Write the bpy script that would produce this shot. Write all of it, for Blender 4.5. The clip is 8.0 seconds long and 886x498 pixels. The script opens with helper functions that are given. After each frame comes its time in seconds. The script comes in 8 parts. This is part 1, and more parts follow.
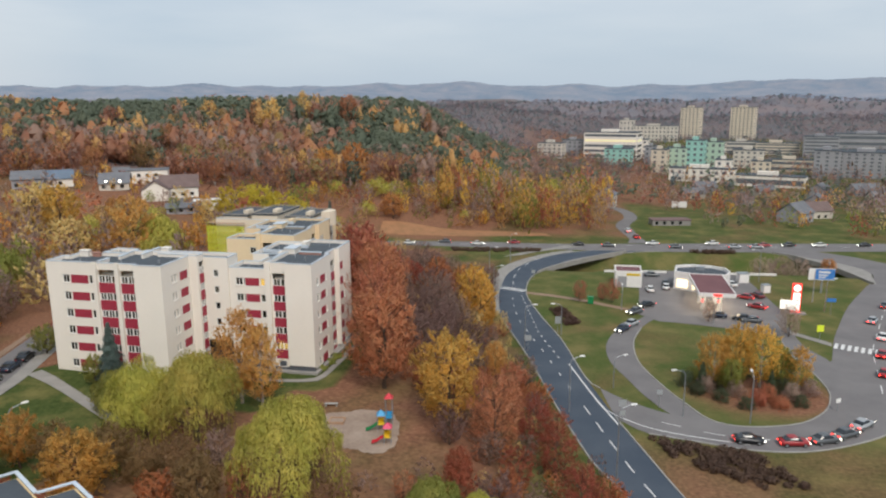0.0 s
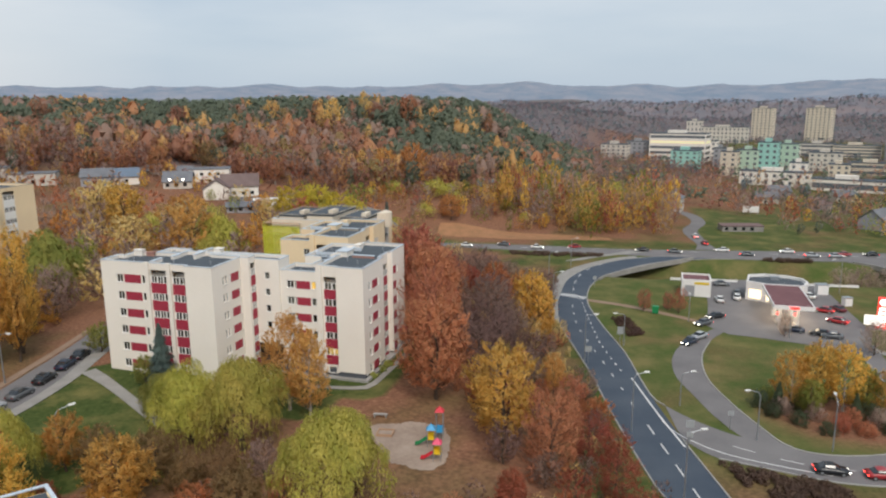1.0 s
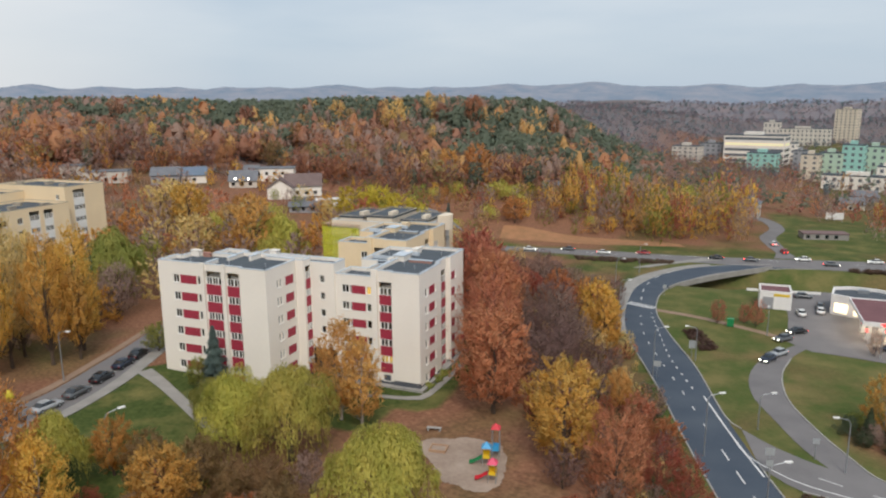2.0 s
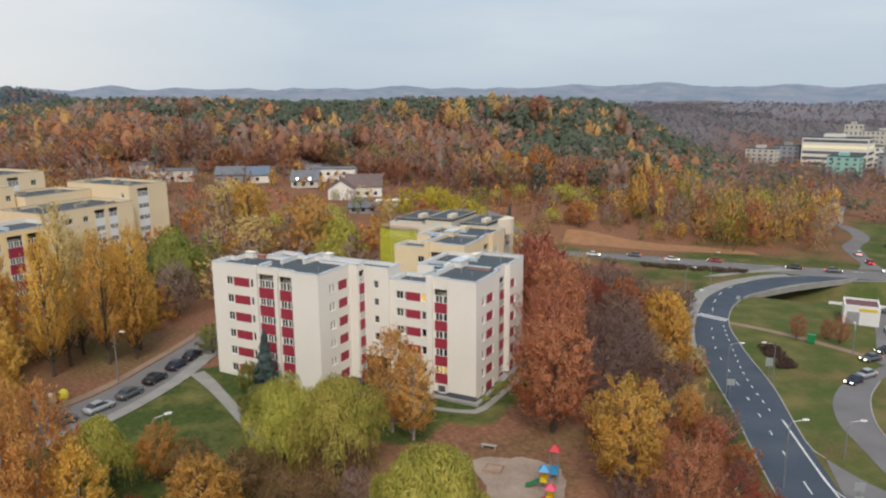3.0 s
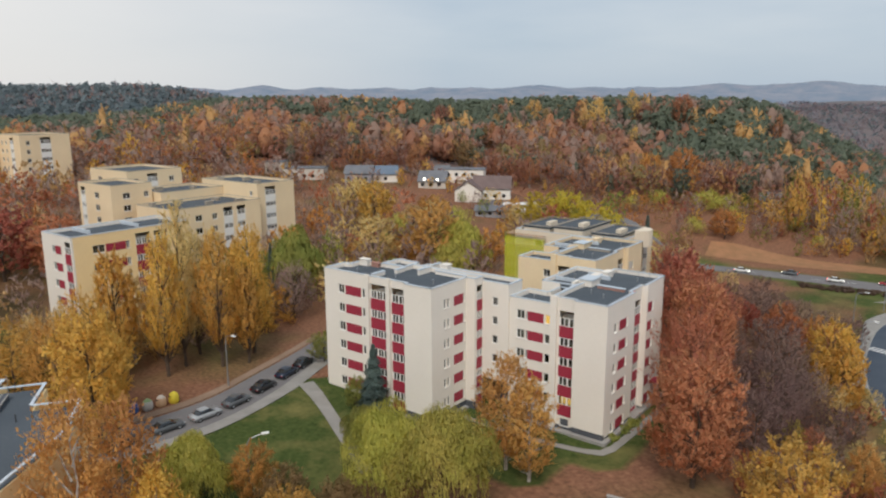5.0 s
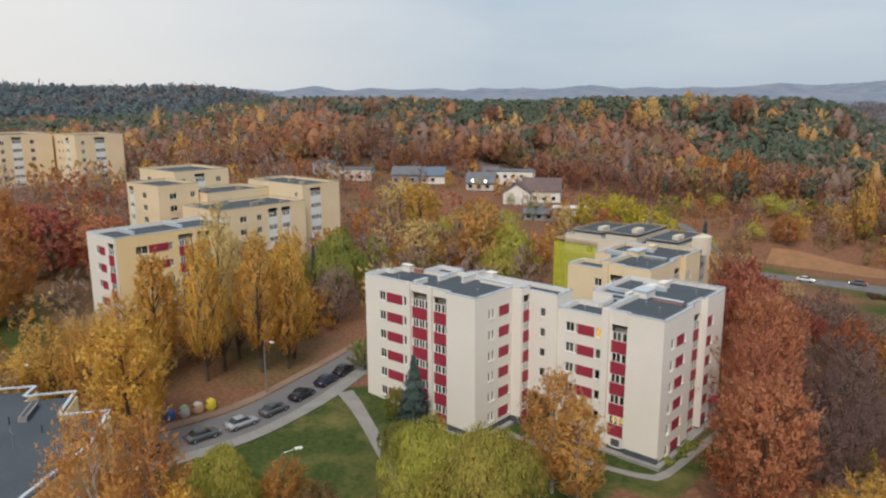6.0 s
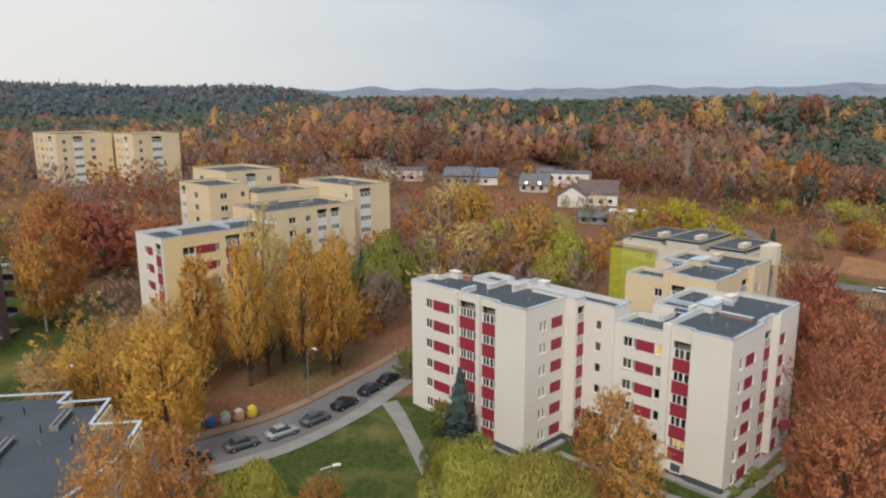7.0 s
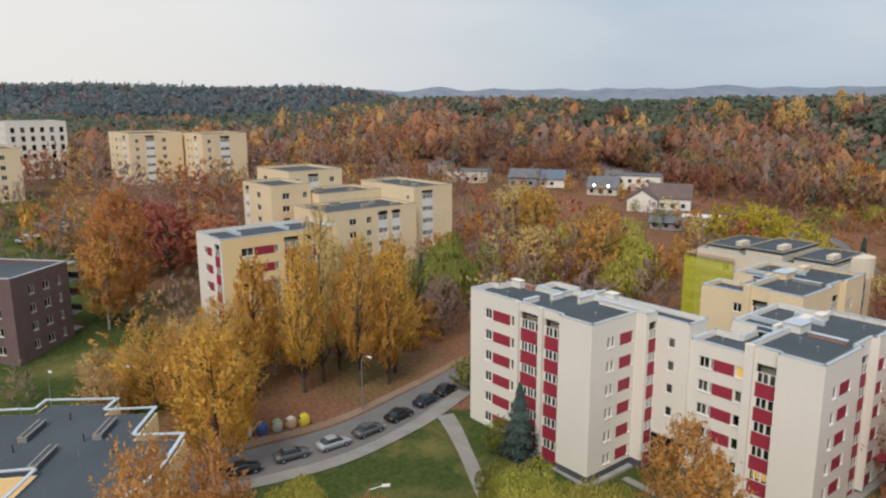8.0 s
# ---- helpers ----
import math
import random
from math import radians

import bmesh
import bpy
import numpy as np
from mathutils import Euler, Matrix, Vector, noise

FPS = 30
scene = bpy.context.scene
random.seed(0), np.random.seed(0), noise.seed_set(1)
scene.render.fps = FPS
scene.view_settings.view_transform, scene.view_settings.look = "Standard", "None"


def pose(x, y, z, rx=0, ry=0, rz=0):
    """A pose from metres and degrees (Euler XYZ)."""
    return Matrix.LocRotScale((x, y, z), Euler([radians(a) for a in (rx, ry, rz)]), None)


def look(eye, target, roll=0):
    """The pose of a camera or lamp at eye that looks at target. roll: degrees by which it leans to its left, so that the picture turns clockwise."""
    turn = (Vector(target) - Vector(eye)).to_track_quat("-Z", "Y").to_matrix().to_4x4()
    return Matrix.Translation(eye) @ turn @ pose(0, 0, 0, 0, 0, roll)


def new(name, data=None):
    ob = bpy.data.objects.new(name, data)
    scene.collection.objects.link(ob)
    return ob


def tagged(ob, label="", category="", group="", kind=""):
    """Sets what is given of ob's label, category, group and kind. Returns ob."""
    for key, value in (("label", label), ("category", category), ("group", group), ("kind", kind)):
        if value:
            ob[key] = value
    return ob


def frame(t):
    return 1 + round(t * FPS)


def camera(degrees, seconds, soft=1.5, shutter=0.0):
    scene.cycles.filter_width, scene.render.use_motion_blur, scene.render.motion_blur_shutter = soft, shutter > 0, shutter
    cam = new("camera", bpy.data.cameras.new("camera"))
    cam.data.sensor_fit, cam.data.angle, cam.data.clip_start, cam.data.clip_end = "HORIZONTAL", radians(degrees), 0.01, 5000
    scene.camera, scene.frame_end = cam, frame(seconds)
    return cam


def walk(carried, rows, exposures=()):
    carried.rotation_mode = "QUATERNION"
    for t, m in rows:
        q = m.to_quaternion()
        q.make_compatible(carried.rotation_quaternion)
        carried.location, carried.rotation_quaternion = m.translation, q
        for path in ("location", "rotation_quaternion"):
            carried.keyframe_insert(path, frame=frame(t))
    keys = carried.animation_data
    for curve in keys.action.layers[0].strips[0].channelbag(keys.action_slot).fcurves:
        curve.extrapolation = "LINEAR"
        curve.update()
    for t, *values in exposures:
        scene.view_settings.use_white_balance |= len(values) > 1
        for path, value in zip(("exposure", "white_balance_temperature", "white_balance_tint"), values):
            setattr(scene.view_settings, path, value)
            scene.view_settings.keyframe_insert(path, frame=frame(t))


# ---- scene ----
cam = camera(63.5, 8.0, soft=2.2)
PATH = [
    (0, (-0.238, 0.335, 42.737), (-0.636, 2.25, 42.323), -0.4),
    (0.5, (-0.572, 2.899, 42.641), (-1.049, 4.796, 42.227), -0.4),
    (1, (-0.893, 5.387, 42.466), (-1.452, 7.263, 42.054), -0.4),
    (1.5, (-1.352, 7.975, 42.353), (-1.998, 9.823, 41.942), -0.4),
    (3, (-3.373, 15.213, 41.989), (-4.258, 16.961, 41.583), -0.4),
    (3.5, (-4.455, 17.742, 41.997), (-5.42, 19.446, 41.591), -0.4),
    (4, (-5.424, 19.907, 41.919), (-6.463, 21.568, 41.515), -0.4),
    (4.5, (-6.642, 22.297, 41.903), (-7.764, 23.902, 41.498), -0.3),
    (6, (-10.362, 28.388, 41.769), (-11.656, 29.859, 41.366), -0.3),
    (6.5, (-11.769, 30.399, 41.765), (-13.118, 31.819, 41.362), -0.3),
    (7, (-13.179, 32.174, 41.65), (-14.58, 33.543, 41.248), -0.3),
    (7.5, (-14.783, 34.088, 41.631), (-16.244, 35.394, 41.229), -0.3),
    (8, (-16.33, 35.772, 41.52), (-17.851, 37.007, 41.12), -0.3),
]
walk(cam, [(t, look(eye, target, roll)) for t, eye, target, roll in PATH], exposures=[(0, 0.0), (2.5, 0.0), (4.5, -0.12), (8, -0.12)])

# ---- world and light ----
SUN_DIR = Vector((0.32, -0.57, 0.76)).normalized()
world = bpy.data.worlds.new("dusk_overcast")
scene.world = world
world.use_nodes = True
wn, wl = world.node_tree.nodes, world.node_tree.links
wn.clear()
w_out = wn.new("ShaderNodeOutputWorld")
w_bg = wn.new("ShaderNodeBackground")
w_sky = wn.new("ShaderNodeTexSky")
w_sky.sky_type = "NISHITA"
w_sky.sun_disc = False
w_sky.sun_elevation = math.asin(SUN_DIR.z)
w_sky.sun_rotation = math.atan2(SUN_DIR.x, SUN_DIR.y)
w_sky.dust_density = 2.0
w_co = wn.new("ShaderNodeTexCoord")
w_map = wn.new("ShaderNodeMapping")
w_map.inputs["Scale"].default_value = (1.0, 1.0, 5.0)
w_no = wn.new("ShaderNodeTexNoise")
w_no.inputs["Scale"].default_value = 2.2
w_no.inputs["Detail"].default_value = 5.0
w_no.inputs["Roughness"].default_value = 0.5
w_cloud = wn.new("ShaderNodeValToRGB")
w_cloud.color_ramp.elements[0].position = 0.32
w_cloud.color_ramp.elements[0].color = (4.25, 5.1, 6.0, 1)
w_cloud.color_ramp.elements[1].position = 0.68
w_cloud.color_ramp.elements[1].color = (5.6, 6.15, 6.7, 1)
w_sep = wn.new("ShaderNodeSeparateXYZ")
w_hor = wn.new("ShaderNodeMapRange")
w_hor.inputs["From Min"].default_value = 0.0
w_hor.inputs["From Max"].default_value = 0.09
w_low = wn.new("ShaderNodeMix")
w_low.data_type = "RGBA"
w_low.inputs["A"].default_value = (4.5, 5.3, 6.2, 1)
w_west = wn.new("ShaderNodeMapRange")
w_west.inputs["From Min"].default_value = 0.6
w_west.inputs["From Max"].default_value = 1.05
w_glow = wn.new("ShaderNodeMix")
w_glow.data_type = "RGBA"
w_glow.inputs["B"].default_value = (8.5, 8.1, 7.7, 1)
w_neg = wn.new("ShaderNodeMath")
w_neg.operation = "MULTIPLY"
w_neg.inputs[1].default_value = -1.0
w_mix = wn.new("ShaderNodeMix")
w_mix.data_type = "RGBA"
w_mix.inputs["Factor"].default_value = 0.88
wl.new(w_co.outputs["Generated"], w_map.inputs["Vector"])
wl.new(w_map.outputs["Vector"], w_no.inputs["Vector"])
wl.new(w_no.outputs["Fac"], w_cloud.inputs["Fac"])
wl.new(w_co.outputs["Generated"], w_sep.inputs["Vector"])
wl.new(w_sep.outputs["Z"], w_hor.inputs["Value"])
wl.new(w_hor.outputs["Result"], w_low.inputs["Factor"])
wl.new(w_cloud.outputs["Color"], w_low.inputs["B"])
wl.new(w_sep.outputs["X"], w_neg.inputs[0])
wl.new(w_neg.outputs["Value"], w_west.inputs["Value"])
wl.new(w_west.outputs["Result"], w_glow.inputs["Factor"])
wl.new(w_low.outputs["Result"], w_glow.inputs["A"])
wl.new(w_sky.outputs["Color"], w_mix.inputs["A"])
wl.new(w_glow.outputs["Result"], w_mix.inputs["B"])
wl.new(w_mix.outputs["Result"], w_bg.inputs["Color"])
w_bg.inputs["Strength"].default_value = 0.12
wl.new(w_bg.outputs["Background"], w_out.inputs["Surface"])

sun = new("sun", bpy.data.lights.new("sun", "SUN"))
sun.data.energy = 2.6
sun.data.angle = radians(25)
sun.data.color = (1.0, 0.93, 0.84)
sun.matrix_world = look(SUN_DIR * 500, (0, 0, 0))


# ---- materials ----
def material(name, a, b=None, scale=1.0, fine=12.0, rough=0.8, metal=0.0, bump=0.0, obj=0.0, island=0.0, spec=0.3, emit=0.0):
    """Two-scale noise between colours a and b, with random value shifts for each object or each loose piece."""
    m = bpy.data.materials.new(name)
    m.use_nodes = True
    n, l = m.node_tree.nodes, m.node_tree.links
    p = n["Principled BSDF"]
    b = b or tuple(c * 0.75 for c in a)
    co = n.new("ShaderNodeTexCoord")
    n1 = n.new("ShaderNodeTexNoise")
    n1.inputs["Scale"].default_value = scale
    n1.inputs["Detail"].default_value = 4.0
    n2 = n.new("ShaderNodeTexNoise")
    n2.inputs["Scale"].default_value = fine
    n2.inputs["Detail"].default_value = 3.0
    l.new(co.outputs["Object"], n1.inputs["Vector"])
    l.new(co.outputs["Object"], n2.inputs["Vector"])
    add = n.new("ShaderNodeMath")
    add.operation = "MULTIPLY_ADD"
    add.inputs[1].default_value = 0.45
    l.new(n2.outputs["Fac"], add.inputs[0])
    l.new(n1.outputs["Fac"], add.inputs[2])
    rng = n.new("ShaderNodeMapRange")
    rng.inputs["From Min"].default_value = 0.48
    rng.inputs["From Max"].default_value = 0.98
    l.new(add.outputs["Value"], rng.inputs["Value"])
    mix = n.new("ShaderNodeMix")
    mix.data_type = "RGBA"
    mix.inputs["A"].default_value = (*a, 1)
    mix.inputs["B"].default_value = (*b, 1)
    l.new(rng.outputs["Result"], mix.inputs["Factor"])
    col = mix.outputs["Result"]
    if obj or island:
        hsv = n.new("ShaderNodeHueSaturation")
        val = n.new("ShaderNodeMath")
        val.operation = "MULTIPLY_ADD"
        val.inputs[1].default_value = obj
        val.inputs[2].default_value = 1.0 - obj * 0.5 - island * 0.5
        oi = n.new("ShaderNodeObjectInfo")
        l.new(oi.outputs["Random"], val.inputs[0])
        v2 = n.new("ShaderNodeMath")
        v2.operation = "MULTIPLY_ADD"
        v2.inputs[1].default_value = island
        ge = n.new("ShaderNodeNewGeometry")
        l.new(ge.outputs["Random Per Island"], v2.inputs[0])
        l.new(val.outputs["Value"], v2.inputs[2])
        l.new(v2.outputs["Value"], hsv.inputs["Value"])
        hue = n.new("ShaderNodeMath")
        hue.operation = "MULTIPLY_ADD"
        hue.inputs[1].default_value = 0.05 * min(1.0, obj * 2)
        hue.inputs[2].default_value = 0.5 - 0.025 * min(1.0, obj * 2)
        l.new(oi.outputs["Random"], hue.inputs[0])
        l.new(hue.outputs["Value"], hsv.inputs["Hue"])
        l.new(col, hsv.inputs["Color"])
        col = hsv.outputs["Color"]
    l.new(col, p.inputs["Base Color"])
    p.inputs["Roughness"].default_value = rough
    p.inputs["Metallic"].default_value = metal
    p.inputs["Specular IOR Level"].default_value = spec
    if bump:
        bp = n.new("ShaderNodeBump")
        bp.inputs["Strength"].default_value = bump
        bp.inputs["Distance"].default_value = 0.05
        l.new(n2.outputs["Fac"], bp.inputs["Height"])
        l.new(bp.outputs["Normal"], p.inputs["Normal"])
    if emit:
        l.new(col, p.inputs["Emission Color"])
        p.inputs["Emission Strength"].default_value = emit
    return m


def leaf_material(name, a, b, obj=0.3, island=0.5, scale=0.35):
    """Leaves that also let light through."""
    m = material(name, a, b, scale=scale, fine=scale * 7, rough=0.75, obj=obj, island=island, spec=0.15)
    n, l = m.node_tree.nodes, m.node_tree.links
    p = n["Principled BSDF"]
    tr = n.new("ShaderNodeBsdfTranslucent")
    mx = n.new("ShaderNodeMixShader")
    mx.inputs["Fac"].default_value = 0.5
    l.new(p.inputs["Base Color"].links[0].from_socket, tr.inputs["Color"])
    l.new(p.outputs["BSDF"], mx.inputs[1])
    l.new(tr.outputs["BSDF"], mx.inputs[2])
    l.new(mx.outputs["Shader"], n["Material Output"].inputs["Surface"])
    return m


def glass_material(name, tint):
    m = bpy.data.materials.new(name)
    m.use_nodes = True
    n, l = m.node_tree.nodes, m.node_tree.links
    n.clear()
    out = n.new("ShaderNodeOutputMaterial")
    tr = n.new("ShaderNodeBsdfTransparent")
    tr.inputs["Color"].default_value = (*tint, 1)
    gl = n.new("ShaderNodeBsdfGlossy")
    gl.inputs["Roughness"].default_value = 0.04
    fr = n.new("ShaderNodeFresnel")
    fr.inputs["IOR"].default_value = 1.6
    mx = n.new("ShaderNodeMixShader")
    l.new(fr.outputs["Fac"], mx.inputs["Fac"])
    l.new(tr.outputs["BSDF"], mx.inputs[1])
    l.new(gl.outputs["BSDF"], mx.inputs[2])
    l.new(mx.outputs["Shader"], out.inputs["Surface"])
    return m


def ground_material():
    """Grass, leaf litter and woodland floor, by the sheet's own zone value, broken by noise."""
    m = bpy.data.materials.new("ground_cover")
    m.use_nodes = True
    n, l = m.node_tree.nodes, m.node_tree.links
    p = n["Principled BSDF"]
    co = n.new("ShaderNodeTexCoord")
    big = n.new("ShaderNodeTexNoise")
    big.inputs["Scale"].default_value = 0.06
    big.inputs["Detail"].default_value = 6.0
    small = n.new("ShaderNodeTexNoise")
    small.inputs["Scale"].default_value = 1.6
    small.inputs["Detail"].default_value = 5.0
    for t in (big, small):
        l.new(co.outputs["Object"], t.inputs["Vector"])
    g = n.new("ShaderNodeValToRGB")
    dry = n.new("ShaderNodeTexNoise")
    dry.inputs["Scale"].default_value = 0.13
    dry.inputs["Detail"].default_value = 5.0
    dry.inputs["Roughness"].default_value = 0.6
    l.new(co.outputs["Object"], dry.inputs["Vector"])
    g.color_ramp.elements[0].position = 0.3
    g.color_ramp.elements[0].color = (0.034, 0.054, 0.014, 1)
    g.color_ramp.elements[1].position = 0.7
    g.color_ramp.elements[1].color = (0.074, 0.095, 0.028, 1)
    l.new(small.outputs["Fac"], g.inputs["Fac"])
    straw = n.new("ShaderNodeMix")
    straw.data_type = "RGBA"
    straw.inputs["B"].default_value = (0.17, 0.15, 0.055, 1)
    worn = n.new("ShaderNodeMapRange")
    worn.inputs["From Min"].default_value = 0.48
    worn.inputs["From Max"].default_value = 0.72
    l.new(dry.outputs["Fac"], worn.inputs["Value"])
    l.new(worn.outputs["Result"], straw.inputs["Factor"])
    l.new(g.outputs["Color"], straw.inputs["A"])
    lit = n.new("ShaderNodeValToRGB")
    lit.color_ramp.elements[0].position = 0.3
    lit.color_ramp.elements[0].color = (0.14, 0.068, 0.043, 1)
    lit.color_ramp.elements[1].position = 0.72
    lit.color_ramp.elements[1].color = (0.275, 0.14, 0.085, 1)
    l.new(small.outputs["Fac"], lit.inputs["Fac"])
    zone = n.new("ShaderNodeAttribute")
    zone.attribute_name = "zone"
    ad = n.new("ShaderNodeMath")
    ad.operation = "MULTIPLY_ADD"
    ad.inputs[1].default_value = 0.9
    l.new(big.outputs["Fac"], ad.inputs[0])
    l.new(zone.outputs["Fac"], ad.inputs[2])
    mr = n.new("ShaderNodeMapRange")
    mr.inputs["From Min"].default_value = 0.75
    mr.inputs["From Max"].default_value = 1.15
    l.new(ad.outputs["Value"], mr.inputs["Value"])
    mx = n.new("ShaderNodeMix")
    mx.data_type = "RGBA"
    l.new(mr.outputs["Result"], mx.inputs["Factor"])
    mown = n.new("ShaderNodeAttribute")
    mown.attribute_name = "mown"
    turf = n.new("ShaderNodeMix")
    turf.data_type = "RGBA"
    pale = n.new("ShaderNodeValToRGB")
    pale.color_ramp.elements[0].position = 0.35
    pale.color_ramp.elements[0].color = (0.07, 0.098, 0.026, 1)
    pale.color_ramp.elements[1].position = 0.66
    pale.color_ramp.elements[1].color = (0.155, 0.135, 0.055, 1)
    l.new(dry.outputs["Fac"], pale.inputs["Fac"])
    part_mown = n.new("ShaderNodeMath")
    part_mown.operation = "MULTIPLY"
    part_mown.inputs[1].default_value = 0.72
    l.new(mown.outputs["Fac"], part_mown.inputs[0])
    l.new(part_mown.outputs["Value"], turf.inputs["Factor"])
    l.new(straw.outputs["Result"], turf.inputs["A"])
    l.new(pale.outputs["Color"], turf.inputs["B"])
    l.new(turf.outputs["Result"], mx.inputs["A"])
    l.new(lit.outputs["Color"], mx.inputs["B"])
    # far woodland floor, muted towards blue-grey to include the haze of distance
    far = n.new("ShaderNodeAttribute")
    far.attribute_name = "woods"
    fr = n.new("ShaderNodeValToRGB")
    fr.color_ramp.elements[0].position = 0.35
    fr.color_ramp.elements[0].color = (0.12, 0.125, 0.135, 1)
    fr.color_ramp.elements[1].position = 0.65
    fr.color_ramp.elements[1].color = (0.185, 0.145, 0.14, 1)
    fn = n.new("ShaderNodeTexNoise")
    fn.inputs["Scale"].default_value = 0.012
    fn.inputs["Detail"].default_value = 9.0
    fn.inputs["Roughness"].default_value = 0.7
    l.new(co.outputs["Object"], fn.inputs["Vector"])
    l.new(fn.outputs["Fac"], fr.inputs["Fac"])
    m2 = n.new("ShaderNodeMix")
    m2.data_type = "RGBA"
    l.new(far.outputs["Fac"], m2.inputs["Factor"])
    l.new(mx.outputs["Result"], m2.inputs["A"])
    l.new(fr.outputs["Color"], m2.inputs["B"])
    l.new(m2.outputs["Result"], p.inputs["Base Color"])
    p.inputs["Roughness"].default_value = 0.95
    p.inputs["Specular IOR Level"].default_value = 0.1
    bp = n.new("ShaderNodeBump")
    bp.inputs["Strength"].default_value = 0.6
    bp.inputs["Distance"].default_value = 0.15
    l.new(small.outputs["Fac"], bp.inputs["Height"])
    l.new(bp.outputs["Normal"], p.inputs["Normal"])
    return m


M = {
    "ground": ground_material(),
    "asphalt": material("asphalt", (0.055, 0.071, 0.096), (0.079, 0.096, 0.12), 0.15, 6, 0.92, bump=0.1, spec=0.12),
    "asphalt_worn": material("worn_asphalt", (0.15, 0.143, 0.146), (0.195, 0.186, 0.186), 0.2, 6, 0.92, bump=0.1, spec=0.12),
    "concrete": material("concrete", (0.30, 0.285, 0.265), (0.22, 0.21, 0.195), 0.4, 5, 0.9, bump=0.1),
    "kerb": material("kerb_concrete", (0.36, 0.35, 0.33), (0.26, 0.25, 0.235), 0.6, 5, 0.9),
    "leaf_bank": material("orange_leaf_litter", (0.36, 0.175, 0.09), (0.22, 0.125, 0.06), 0.3, 2.5, 0.95, bump=0.3),
    "sand": material("sand", (0.36, 0.285, 0.23), (0.22, 0.16, 0.125), 0.22, 2.5, 0.95, bump=0.2),
    "dirt": material("trodden_earth", (0.29, 0.205, 0.15), (0.21, 0.14, 0.095), 0.25, 3, 0.95, bump=0.2),
    "paint": material("road_paint", (0.72, 0.72, 0.7), (0.5, 0.5, 0.5), 0.8, 8, 0.7),
    "white_wall": material("white_render", (0.80, 0.745, 0.67), (0.74, 0.69, 0.62), 0.12, 2.5, 0.9, bump=0.04),
    "red_panel": material("crimson_panel", (0.36, 0.035, 0.065), (0.28, 0.03, 0.05), 0.5, 5, 0.6),
    "tan_wall": material("tan_render", (0.80, 0.64, 0.42), (0.70, 0.55, 0.36), 0.12, 2.5, 0.9, bump=0.04),
    "yellow_wall": material("yellow_render", (0.88, 0.67, 0.36), (0.80, 0.59, 0.32), 0.12, 2.5, 0.9, bump=0.04),
    "pale_wall": material("pale_render", (0.62, 0.57, 0.5), (0.5, 0.46, 0.4), 0.12, 2.5, 0.9),
    "grey_wall": material("grey_render", (0.34, 0.34, 0.35), (0.26, 0.26, 0.28), 0.1, 2, 0.9),
    "brick": material("dark_brick", (0.19, 0.125, 0.12), (0.14, 0.095, 0.093), 0.5, 6, 0.9, bump=0.2),
    "plinth": material("dark_plinth", (0.07, 0.08, 0.095), (0.1, 0.105, 0.12), 0.4, 5, 0.85),
    "roof_felt": material("grey_roof_felt", (0.055, 0.067, 0.082), (0.085, 0.1, 0.115), 0.15, 3, 0.85, bump=0.06),
    "coping": material("pale_metal_coping", (0.6, 0.66, 0.72), (0.5, 0.55, 0.6), 0.5, 4, 0.45, metal=0.2),
    "tan_coping": material("weathered_tan_coping", (0.42, 0.36, 0.28), (0.3, 0.27, 0.23), 0.5, 4, 0.8),
    "frame": material("white_frame", (0.78, 0.77, 0.74), (0.7, 0.69, 0.66), 0.5, 6, 0.5),
    "glass": glass_material("window_glass", (0.55, 0.58, 0.6)),
    # near-black colour that stands in for the shade of unlit rooms
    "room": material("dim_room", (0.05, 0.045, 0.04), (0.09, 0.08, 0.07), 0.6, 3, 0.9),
    "curtain": material("pale_curtain", (0.6, 0.55, 0.47), (0.45, 0.4, 0.34), 1.5, 9, 0.9),
    "lit": material("lit_curtain", (1.0, 0.55, 0.1), (1.0, 0.7, 0.2), 1.2, 6, 0.9, emit=2.2),
    "soffit": material("shaded_soffit", (0.3, 0.29, 0.28), (0.24, 0.23, 0.22), 0.5, 5, 0.9),
    "steel": material("galvanised_steel", (0.42, 0.44, 0.46), (0.33, 0.35, 0.37), 1.0, 8, 0.45, metal=0.7),
    "dark_metal": material("dark_metal", (0.05, 0.05, 0.055), (0.08, 0.08, 0.085), 1.0, 8, 0.5, metal=0.3),
    "brick_panel": material("brick_red_cladding", (0.42, 0.22, 0.17), (0.34, 0.18, 0.14), 0.8, 8, 0.85),
    # both hill colours have the blue-grey of distance haze mixed in
    "far_hill": material("hazed_far_hill", (0.13, 0.14, 0.165), (0.21, 0.165, 0.165), 0.02, 0.12, 0.95),
    "distant_hill": material("hazed_distant_hill", (0.14, 0.195, 0.265), (0.27, 0.275, 0.315), 0.012, 0.08, 0.95),
    "bark": material("bark", (0.1, 0.07, 0.05), (0.06, 0.045, 0.035), 1.5, 8, 0.95, bump=0.4),
    "birch_bark": material("birch_bark", (0.5, 0.46, 0.42), (0.16, 0.13, 0.11), 1.5, 6, 0.9, bump=0.3),
}

